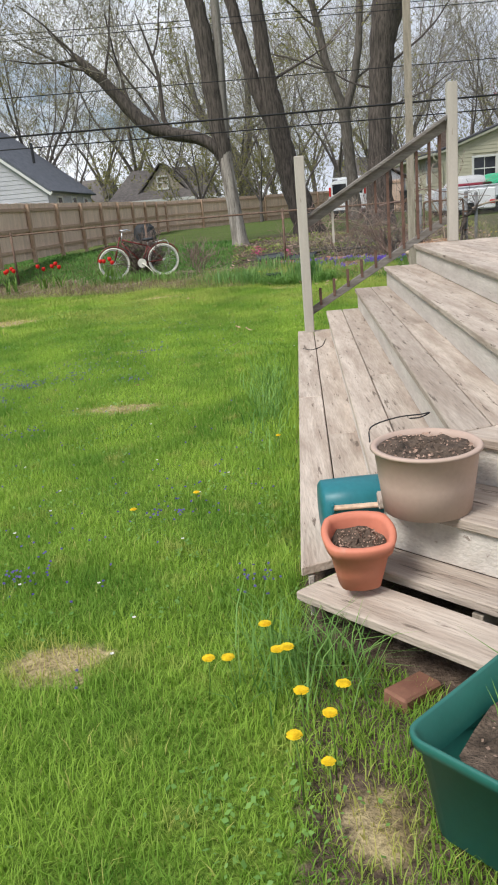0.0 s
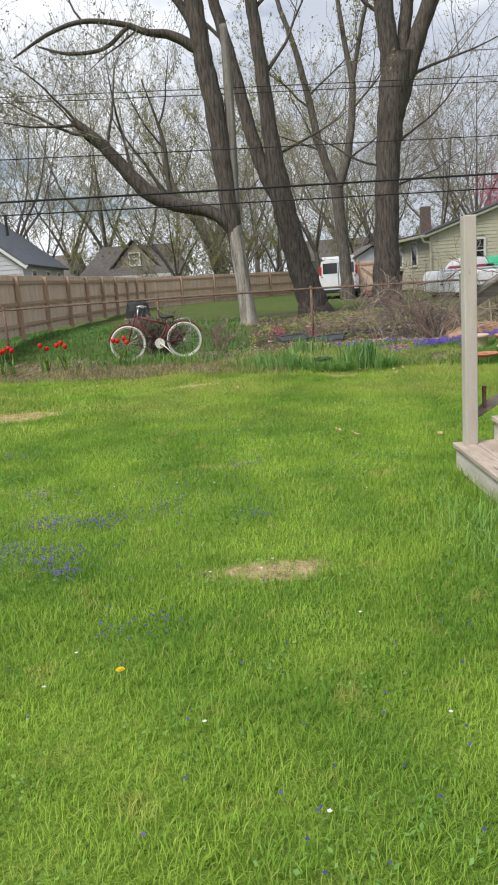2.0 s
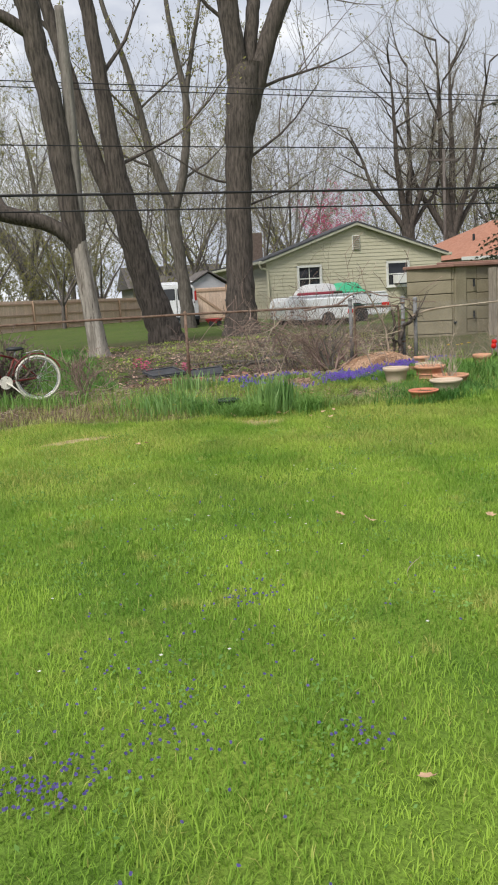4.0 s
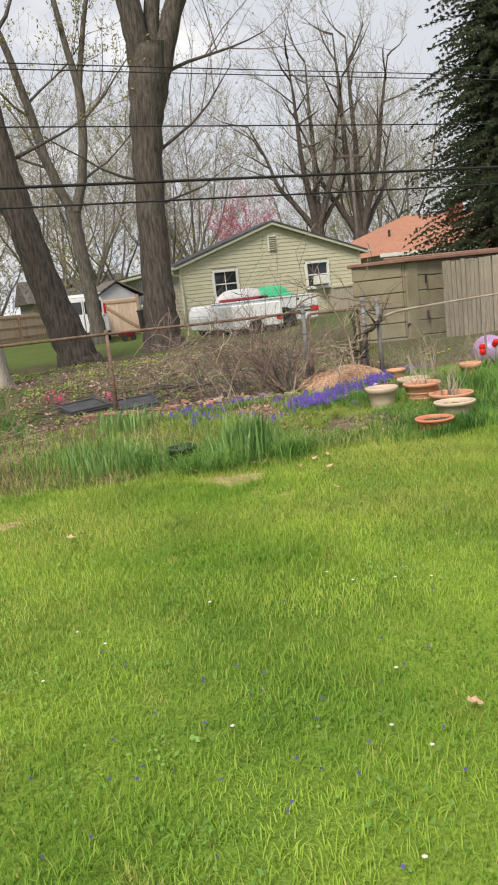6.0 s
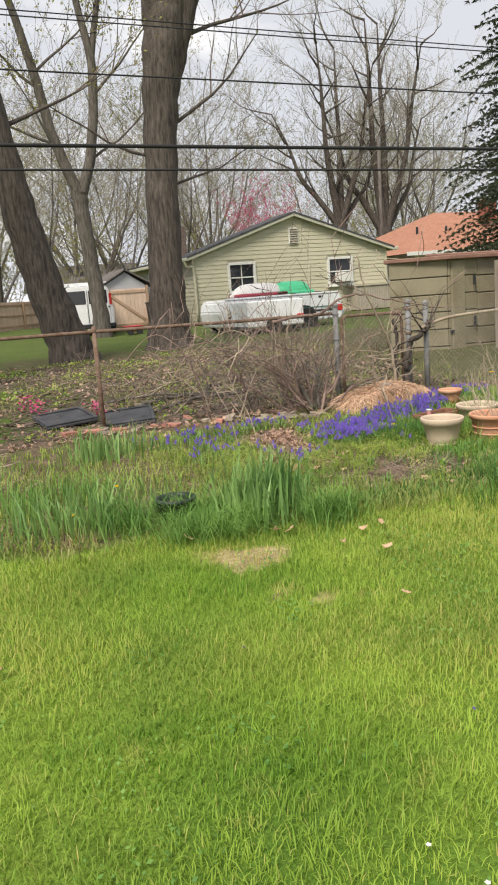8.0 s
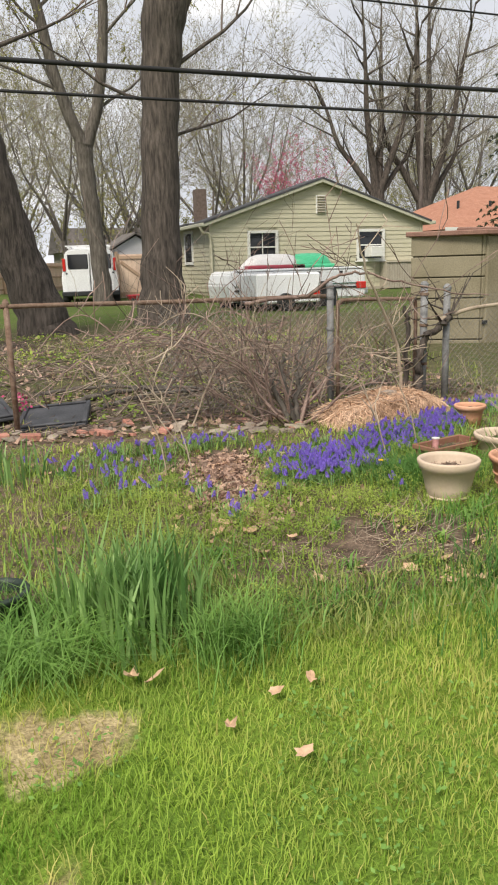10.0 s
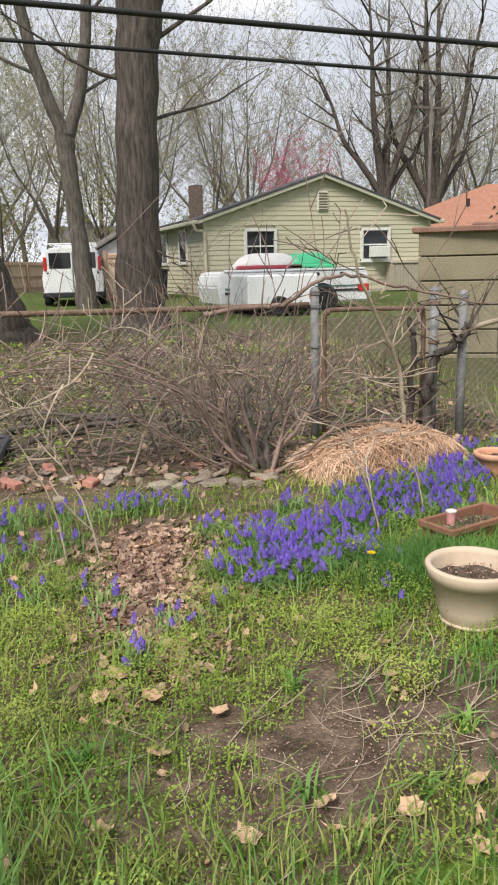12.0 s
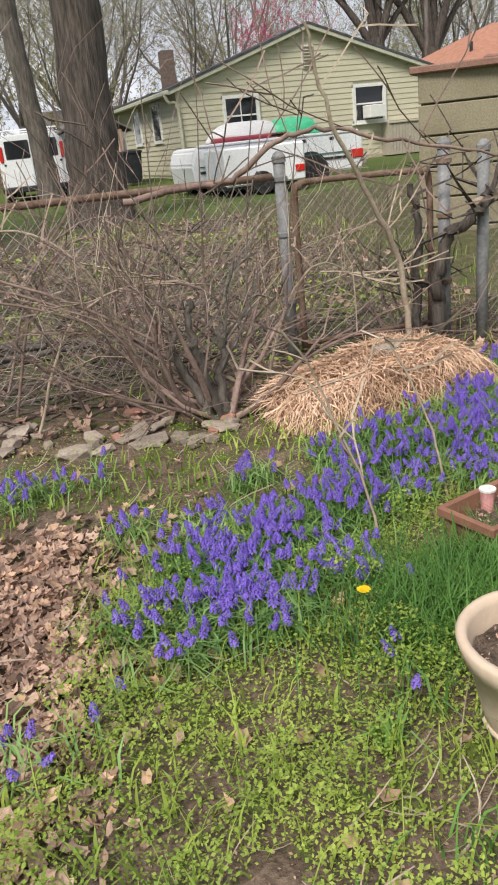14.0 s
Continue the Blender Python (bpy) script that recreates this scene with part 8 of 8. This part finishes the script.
def pickup():
    z0 = gh(8, 29.4) - 0.15
    t = thing("pickup_truck", 8.25, 29.3, z0, "white pickup truck with a canopy parked side-on", "truck")
    prof = [(-2.0, 0.3), (-2.05, 0.7), (-1.98, 0.95), (-1.9, 1.02), (1.5, 1.02), (1.58, 0.95), (1.6, 0.45), (1.55, 0.3)]
    part("body", shell(prof, -0.85, 0.85, 0.16), "white", t)
    part("bed_rail", box((3.4, 0.08, 0.05), (-0.2, -0.82, 1.03), 0.012), "white", t)
    for x in (-0.9, -0.3, 0.3, 0.9):
        part("stake_pocket", box((0.09, 0.02, 0.06), (x, -0.85, 0.93), 0.006), "dark", t)
    part("wheel_arch", lathe([(0.36, -0.03), (0.4, -0.03), (0.4, 0.03), (0.36, 0.03)], 26), "dark", t).matrix_basis = pose(0.4, -0.84, 0.33, 90, 0, 0)
    part("fuel_flap", box((0.18, 0.015, 0.16), (-0.5, -0.862, 0.78), 0.006), "white", t)
    part("side_trim", box((3.4, 0.025, 0.05), (-0.2, -0.86, 0.56), 0.006), "dark", t)
    part("green_stripe", box((3.4, 0.02, 0.02), (-0.2, -0.862, 0.66), 0.002), "tub", t)
    part("tail_lamp", box((0.06, 0.28, 0.2), (1.575, -0.66, 0.6), 0.015), "redlamp", t)
    part("tail_lamp", box((0.28, 0.05, 0.17), (1.45, -0.85, 0.6), 0.015), "redlamp", t)
    part("bumper", box((0.2, 1.6, 0.16), (1.6, 0, 0.45), 0.03), "chrome", t)
    for x in (0.4, -1.45):
        for s in (-1, 1):
            wheel(t, x, s * 0.78, 0.33, 0.33, 0 if s < 0 else 180)
    for x in (-0.9, 0.2, 1.0):
        part("roof_bar", box((0.05, 1.5, 0.05), (x, 0, 1.05), 0.01), "dark", t)
    tr = thing("utility_trailer", 7.2, 27.75, gh(6.5, 28) - 0.02, "white enclosed trailer with a red tail lamp", "trailer")
    part("box_body", box((1.55, 1.2, 0.66), (0, 0, 0.5), 0.03), "white", tr)
    part("tail_lamp", box((0.05, 0.16, 0.12), (0.78, -0.45, 0.4), 0.01), "redlamp", tr)
    part("tail_lamp", box((0.18, 0.04, 0.12), (0.66, -0.6, 0.38), 0.01), "redlamp", tr)
    part("frame", box((1.6, 1.1, 0.08), (0, 0, 0.16), 0.01), "dark", tr)
    for s in (-1, 1):
        wheel(tr, -0.1, s * 0.62, 0.2, 0.2, 0 if s < 0 else 180)


pickup()


def canoe(x, y, z, ln, material, label, hull=None):
    t = thing("kayak", x, y, z, label, "kayak", "boats on the truck")
    b = bmesh.new()
    n, m = 18, 10
    rows = []
    for i in range(n + 1):
        s = i / n * 2 - 1
        w = 0.31 * max(0.06, (1 - abs(s) ** 3.2))
        hh = 0.34 * max(0.12, (1 - abs(s) ** 4.5))
        rows.append([b.verts.new((s * ln / 2, math.cos(math.pi * k / m) * w, math.sin(math.pi * k / m) * hh)) for k in range(m + 1)])
    for lo, hi in zip(rows, rows[1:]):
        for k in range(m):
            b.faces.new((lo[k], hi[k], hi[k + 1], lo[k + 1]))
        b.faces.new((lo[0], lo[m], hi[m], hi[0]))
    part("hull", b, material, t, smooth=True)
    if hull:
        part("gunwale", box((ln * 0.9, 0.66, 0.09), (0, 0, 0.03), 0.03), hull, t)
    return t


canoe(7.52, 28.95, gh(8, 29) - 0.15 + 1.08, 1.7, "kayakwhite", "upturned white kayak with a maroon edge on the truck roof", "kayakred")
canoe(8.5, 28.95, gh(8, 29) - 0.15 + 1.08, 1.3, "kayakgreen", "upturned bright green kayak on the truck roof", "kayakgreen")

# things in the yards behind
for x, y, w, d, hh, m, lab, nm in ((4.95, 33.0, 0.5, 0.4, 0.25, "red", "red toy wagon on the far lawn", "toy_wagon"),):
    q = thing(nm, x, y, gh(x, y), lab, nm.replace("_", " "))
    part("tray", lathe([(0.2, 0.1), (0.3, hh), (0.31, hh + 0.02), (0.28, hh), (0.19, 0.13)], 12, sx=w / 0.5, squareness=0.8), m, q)
    for s in (-1, 1):
        wl = part("wheel", lathe([(0.03, -0.02), (0.1, -0.02), (0.1, 0.02), (0.03, 0.02)], 14), "rubber", q)
        wl.matrix_basis = pose(0.15 * s, -0.22, 0.1, 90, 0, 0)
wb = thing("rubbish_bin", 6.75, 36.6, gh(6.7, 36.6), "black wheeled rubbish bin beside the plank door", "bin")
part("body", lathe([(0.24, 0.08), (0.3, 0.85), (0.31, 0.87), (0.28, 0.87)], 16, squareness=0.8), "dark", wb)
part("lid", lathe([(0.33, 0.87), (0.33, 0.92), (0.05, 0.97)], 16, squareness=0.8), "dark", wb)
dp = thing("grill", -3.5, 25, gh(-3.5, 25), "dark covered garden grill near the cedar fence", "grill")
part("cover", lathe([(0.36, 0.02), (0.34, 0.4), (0.3, 0.58), (0.2, 0.68), (0.02, 0.7)], 14, squareness=0.6), "dark", dp)
part("base", lathe([(0.38, 0.0), (0.42, 0.16), (0.4, 0.18), (0.1, 0.18)], 14), "stone", dp, "ring of pale stones")

# ---------------------------------------------------------------- lawn


def lawn():
    rng = np.random.default_rng(11)

    def scatter(x0, x1, y0, y1, per_m2):
        n = int((x1 - x0) * (y1 - y0) * per_m2)
        return rng.uniform(x0, x1, n), rng.uniform(y0, y1, n)

    def keep(x, y):
        ok = (y < lawn_edge(x) + 0.05) & ~in_deck(x, y) & (rng.random(len(x)) > 0.8 * bare(x, y))
        return x[ok], y[ok]

    spec = [((-1.6, 0.6, 1.0, 3.4), 11000, 0.046), ((-2.9, 0.7, 3.4, 6.4), 8000, 0.042), ((-3.4, 3.0, 6.4, 10.6), 5200, 0.04),
            ((-0.9, 4.2, 10.6, 13.6), 7500, 0.044), ((-2.6, -0.9, 10.6, 14.4), 5200, 0.042), ((-5.4, -2.6, 10.6, 16.0), 2600, 0.045), ((-5.6, -2.9, 3.4, 6.4), 900, 0.06), ((-5.6, -3.4, 6.4, 10.6), 1100, 0.07), ((3.0, 6.0, 8.2, 13.5), 1100, 0.07)]
    for i, ((x0, x1, y0, y1), d, hh) in enumerate(spec):
        x, y = keep(*scatter(x0, x1, y0, y1, d))
        n = len(x)
        clump = 0.75 + 0.5 * (0.5 + 0.5 * np.sin(5.3 * x + 2 * np.sin(3 * y)) * np.sin(4.7 * y + x))
        wide = {11000: 0.0034, 8000: 0.0036, 5200: 0.004, 7500: 0.0037, 2600: 0.008}.get(d, 0.009)
        dry = np.clip(bare(x, y) * 1.1 - rng.random(n) * 0.4, 0, 1) + (rng.random(n) < 0.03) * 0.7
        worn = np.clip((y - 9.6) / 2.2, 0, 1) * np.clip(0.55 + 0.6 * np.sin(1.9 * x + 1.3 * np.sin(1.6 * y)) * np.sin(2.3 * y + 0.7), 0, 1)
        dry = dry + worn * 0.95 * rng.random(n)
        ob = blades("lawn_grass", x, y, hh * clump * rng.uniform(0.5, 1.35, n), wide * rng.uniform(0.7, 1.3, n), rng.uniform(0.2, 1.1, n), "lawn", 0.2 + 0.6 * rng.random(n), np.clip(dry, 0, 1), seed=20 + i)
        tagged(ob, "bright green uneven mown lawn grass with yellowed patches", "grass")


lawn()


def leaf_quads(name, label, c, size, rng, material, tilt=0.4, category="weeds"):
    """Many small pointed leaves, one joined mesh, each a quad at its centre c."""
    n = len(c)
    a = rng.uniform(0, 6.28, n)
    s = size[:, None]
    u = np.stack([np.cos(a), np.sin(a), rng.normal(0, tilt, n)], -1) * s
    v = np.stack([-np.sin(a), np.cos(a), rng.normal(0, tilt, n)], -1) * s * 0.65
    V = np.stack([c - u, c - v, c + u, c + v], 1).reshape(-1, 3)
    me = bpy.data.meshes.new(name)
    me.vertices.add(n * 4)
    me.vertices.foreach_set("co", V.astype(np.float32).ravel())
    me.loops.add(n * 4)
    me.loops.foreach_set("vertex_index", np.arange(n * 4, dtype=np.int32))
    me.polygons.add(n)
    me.polygons.foreach_set("loop_start", (np.arange(n) * 4).astype(np.int32))
    me.update(calc_edges=True)
    cols = np.ones((n, 4, 4), np.float32)
    cols[..., 0], cols[..., 2] = rng.random(n)[:, None], 0
    me.color_attributes.new("tone", "FLOAT_COLOR", "POINT").data.foreach_set("color", cols.ravel())
    return tagged(linked(name, me, material), label, category, kind="stuff")


def lawn_weeds():
    """Broad-leaved weeds that grow through the lawn in loose colonies."""
    rng = np.random.default_rng(37)
    k = 260
    cx, cy = rng.uniform(-3.2, 2.2, k), rng.uniform(1.2, 13.0, k)
    m = 46
    x = (cx[:, None] + rng.normal(0, 0.09, (k, m))).ravel()
    y = (cy[:, None] + rng.normal(0, 0.09, (k, m))).ravel()
    ok = ~in_deck(x, y) & (y < lawn_edge(x))
    x, y = x[ok], y[ok]
    n = len(x)
    leaf_quads("lawn_weeds", "dark broad-leaved weeds growing through the lawn", np.stack([x, y, gz(x, y) + rng.uniform(0.02, 0.052, n)], -1), rng.uniform(0.005, 0.012, n), rng, "tall")
    n = 11000
    x, y = rng.uniform(-0.6, 5.0, n), rng.uniform(17.3, 24.0, n)
    lump = np.sin(2.9 * x + 1) * np.sin(2.3 * y + 0.5 * x)
    x, y = x[lump > 0.12], y[lump > 0.12]
    n = len(x)
    leaf_quads("bank_weeds", "small green weeds in patches on the bank", np.stack([x, y, gz(x, y) + rng.uniform(0.01, 0.07, n)], -1), rng.uniform(0.012, 0.028, n), rng, "weed")
    # pale grit and leaf crumbs on the bare soil of the bed
    n = 2600
    x, y = rng.normal(2.2, 0.45, n), rng.normal(14.05, 0.3, n)
    leaf_quads("soil_crumbs", "crumbs of dead leaf and pale grit on bare soil", np.stack([x, y, gz(x, y) + 0.006], -1), rng.uniform(0.0015, 0.006, n), rng, "litter", 0.25, "debris")


lawn_weeds()


def bed_growth():
    rng = np.random.default_rng(31)
    # tall strap leaves and long grass
    def clump(name, label, cx, cy, sx, sy, n, h0, h1, w, lean, material="tall", seed=1):
        x, y = rng.normal(cx, sx, n), rng.normal(cy, sy, n)
        ok = ~in_deck(x, y)
        x, y = x[ok], y[ok]
        n = len(x)
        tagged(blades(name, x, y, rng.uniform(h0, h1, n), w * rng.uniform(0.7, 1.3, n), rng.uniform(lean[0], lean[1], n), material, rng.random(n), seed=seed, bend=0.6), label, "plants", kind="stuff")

    clump("iris_leaves", "clump of tall blue-green strap leaves at the lawn edge", 0.82, 13.66, 0.14, 0.1, 300, 0.26, 0.48, 0.016, (0.1, 0.5), "iris", seed=41)
    clump("iris_leaves", "clump of tall blue-green strap leaves at the lawn edge", -0.3, 14.0, 0.22, 0.14, 170, 0.18, 0.34, 0.012, (0.1, 0.6), "iris", seed=42)
    clump("long_grass", "long soft grass flopping over the lawn edge", 0.42, 13.46, 0.18, 0.06, 600, 0.12, 0.3, 0.005, (0.9, 1.7), seed=43)
    clump("long_grass", "long soft dark grass tuft beside the iris clump", 1.13, 13.36, 0.1, 0.1, 520, 0.12, 0.27, 0.005, (0.4, 1.3), seed=58)
    clump("long_grass", "long soft grass between the strap leaves", 0.35, 13.85, 0.45, 0.14, 1300, 0.1, 0.26, 0.006, (0.3, 1.1), seed=59)
    clump("long_grass", "long dark grass tuft at the lawn edge", 1.6, 13.5, 0.22, 0.1, 260, 0.07, 0.14, 0.006, (0.4, 1.1), seed=44)
    clump("long_grass", "long grass round the flower pots", 2.75, 13.35, 0.35, 0.2, 1900, 0.06, 0.17, 0.006, (0.3, 1.0), material="deepgrass", seed=45)
    clump("long_grass", "long grass round the flower pots", 3.35, 13.8, 0.4, 0.25, 1900, 0.06, 0.17, 0.006, (0.3, 1.0), material="deepgrass", seed=46)
    clump("long_grass", "thick green grass beside the cream pot", 3.06, 14.98, 0.2, 0.13, 3200, 0.1, 0.2, 0.0038, (0.4, 1.1), "deepgrass", seed=47)
    clump("long_grass", "grass hiding the feet of the pots", 2.8, 14.25, 0.25, 0.07, 240, 0.05, 0.13, 0.006, (0.2, 0.8), material="deepgrass", seed=54)
    clump("long_grass", "grass hiding the feet of the pots", 3.3, 14.33, 0.2, 0.06, 220, 0.05, 0.15, 0.006, (0.2, 0.8), material="deepgrass", seed=55)
    clump("long_grass", "grass tuft in front of the low pots", 2.6, 12.95, 0.22, 0.06, 600, 0.08, 0.18, 0.006, (0.2, 0.9), material="deepgrass", seed=56)
    clump("long_grass", "long grass round the dark pot", 0.3, 13.6, 0.14, 0.05, 110, 0.08, 0.2, 0.006, (0.2, 0.8), seed=57)
    clump("long_grass", "long grass at the corner of the steps", 0.2, 2.3, 0.12, 0.12, 240, 0.12, 0.3, 0.005, (0.5, 1.2), seed=48)
    clump("long_grass", "tall weeds in the bed", -0.4, 14.6, 0.4, 0.25, 600, 0.12, 0.26, 0.008, (0.2, 0.8), seed=49)
    clump("long_grass", "grass tuft at the foot of the steps", 0.1, 6.0, 0.1, 0.6, 400, 0.1, 0.2, 0.006, (0.4, 1.0), seed=50)
    clump("long_grass", "long grass beneath the bicycle", -2.4, 15.75, 0.7, 0.18, 900, 0.12, 0.28, 0.009, (0.2, 0.8), seed=51)
    clump("iris_leaves", "small clump of strap leaves in the bed", 0.3, 15.9, 0.2, 0.15, 120, 0.2, 0.34, 0.016, (0.1, 0.5), "iris", seed=52)
    clump("long_grass", "green weeds beyond the pots", 4.8, 14.6, 0.6, 0.5, 3000, 0.12, 0.3, 0.009, (0.2, 0.9), seed=53)
    # straw-green growth along the bed
    def strip(name, label, x0, x1, lo, hi, n, h0, h1, w, material, seed, thin_out=None):
        x = rng.uniform(x0, x1, n)
        y = lawn_edge(x) + rng.uniform(lo, hi, n)
        if thin_out is not None:
            ok = thin_out(x, y)
            x, y = x[ok], y[ok]
        n = len(x)
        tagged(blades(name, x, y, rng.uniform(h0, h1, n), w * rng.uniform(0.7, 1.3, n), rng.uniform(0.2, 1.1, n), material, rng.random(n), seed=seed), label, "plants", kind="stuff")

    spot = lambda x, y: (((x - 2.2) / 0.62) ** 2 + ((y - 14.05) / 0.34) ** 2 + 1.1 * np.sin(13 * x + 2 * np.sin(9 * y)) * np.sin(15 * y + x) > rng.uniform(0.45, 1.05, len(x)))
    drift = lambda x, y: (np.abs(x - (1.75 + 0.28 * (y - 15.3))) > rng.uniform(0.12, 0.32, len(x))) | (y > 16.2) | (y < 14.85)
    strip("edge_grass", "uneven long grass where the mown lawn ends", -6.5, 1.8, -0.05, 0.4, 3600, 0.03, 0.09, 0.007, "scrub", 61)
    strip("edge_grass", "soft pale grass where the lawn meets the bare soil", 0.9, 3.2, -0.12, 0.5, 2800, 0.04, 0.11, 0.005, "scrub", 67, spot)
    dy = rng.uniform(2.35, 7.9, 1500)
    dx = 0.185 + 0.045 * (dy - 2.5) - rng.uniform(0.0, 0.11, 1500)
    tagged(blades("edge_grass", dx, dy, rng.uniform(0.05, 0.14, 1500), rng.uniform(0.003, 0.005, 1500), rng.uniform(0.2, 0.9, 1500), "lawn", rng.random(1500), seed=68), "uncut grass along the side of the steps", "plants", kind="stuff")
    strip("edge_grass", "yellowish grass along the edge of the bed", -6.5, 1.6, 0.2, 2.2, 7000, 0.03, 0.11, 0.006, "scrub", 62)
    strip("dead_grass", "flattened brown grass in the weedy bed", -6.5, -0.3, 0.15, 2.6, 6000, 0.03, 0.12, 0.007, "hay", 69)
    strip("bed_weeds", "low weeds and seedlings covering the bed", -1.3, 4.6, 0.1, 3.3, 7500, 0.03, 0.09, 0.008, "weed", 63, lambda x, y: spot(x, y) & drift(x, y))
    strip("dry_grass", "dry tufts of grass on the bank beyond the fence", -0.4, 6.0, 3.8, 9.5, 5000, 0.04, 0.13, 0.008, "scrub", 64, lambda x, y: (np.sin(3 * x) * np.sin(2.2 * y) > 0.1) | (x > 4.2))
    # deep green blades carry the same painted shade beyond the fence
    strip("far_grass", "rough green grass beyond the fence", -7.0, -0.6, 3.4, 10.0, 11000, 0.04, 0.11, 0.013, "deepgrass", 65)

    # thin upright sprigs among the chickweed, and a few broad rosettes
    strip("bed_sprigs", "thin upright weed sprigs among the chickweed", 0.4, 4.2, 0.5, 2.4, 2600, 0.06, 0.17, 0.003, "weed", 66, lambda x, y: spot(x, y) & drift(x, y))
    for i, (cx, cy) in enumerate(((2.45, 13.95), (2.75, 14.15), (1.9, 13.85), (2.05, 14.35), (3.0, 14.3), (2.55, 14.62), (1.35, 14.2), (2.2, 13.75))):
        m = 18
        a = rng.uniform(0, 6.28, m)
        tagged(blades("weed_rosette", cx + 0.02 * np.cos(a), cy + 0.02 * np.sin(a), rng.uniform(0.05, 0.12, m), rng.uniform(0.008, 0.014, m), rng.uniform(0.5, 1.3, m), "tall", rng.random(m), seed=70 + i, bend=0.8), "small leafy green weed on the bare soil", "weed", kind="stuff")

    # chickweed: small round leaves on short stems
    n = 560000
    x, y = rng.uniform(-1.3, 4.5, n), rng.uniform(13.45, 16.9, n)
    near = (x > 0.75) & (x < 3.6) & (y > 14.0) & (y < 15.7)
    pick = near | (rng.random(n) < np.where(x > 0.5, 0.3, 0.14))
    x, y = x[pick], y[pick]
    n = len(x)
    lump = np.clip(0.5 + 0.4 * np.sin(9.1 * x + 1.6 * np.sin(5 * y)) * np.sin(8.6 * y + 0.9 * x) + 0.25 * np.sin(23 * x + 2 * np.sin(17 * y)) * np.sin(21 * y + x), 0, 1)
    ok = spot(x, y) & drift(x, y) & (rng.random(n) < 0.22 + 0.78 * lump ** 1.2) & (y < 16.9 - 0.33 * (x - 0.2) + 0.9) & ((y < 15.55) | (rng.random(n) < 0.4)) & (y > lawn_edge(x))
    x, y, lump = x[ok], y[ok], lump[ok]
    n = len(x)
    c = np.stack([x, y, gz(x, y) + rng.uniform(0.004, 0.02, n) + 0.13 * lump ** 1.4 * rng.random(n)], -1)
    a, t1, t2 = rng.uniform(0, 6.28, n), rng.normal(0, 0.4, n), rng.normal(0, 0.4, n)
    s = rng.uniform(0.0026, 0.0072, n)[:, None]
    u = np.stack([np.cos(a), np.sin(a), t1], -1) * s
    v = np.stack([-np.sin(a), np.cos(a), t2], -1) * s * 0.6
    V = np.stack([c - u, c - v, c + u, c + v], 1).reshape(-1, 3)
    me = bpy.data.meshes.new("chickweed")
    me.vertices.add(n * 4)
    me.vertices.foreach_set("co", V.astype(np.float32).ravel())
    me.loops.add(n * 4)
    me.loops.foreach_set("vertex_index", np.arange(n * 4, dtype=np.int32))
    me.polygons.add(n)
    me.polygons.foreach_set("loop_start", (np.arange(n) * 4).astype(np.int32))
    me.update(calc_edges=True)
    cols = np.ones((n, 4, 4), np.float32)
    cols[..., 0], cols[..., 2] = rng.random(n)[:, None], 0
    me.color_attributes.new("tone", "FLOAT_COLOR", "POINT").data.foreach_set("color", cols.ravel())
    tagged(linked("chickweed", me, "weed"), "low bright green chickweed carpet in the bed", "weeds", kind="stuff")


bed_growth()
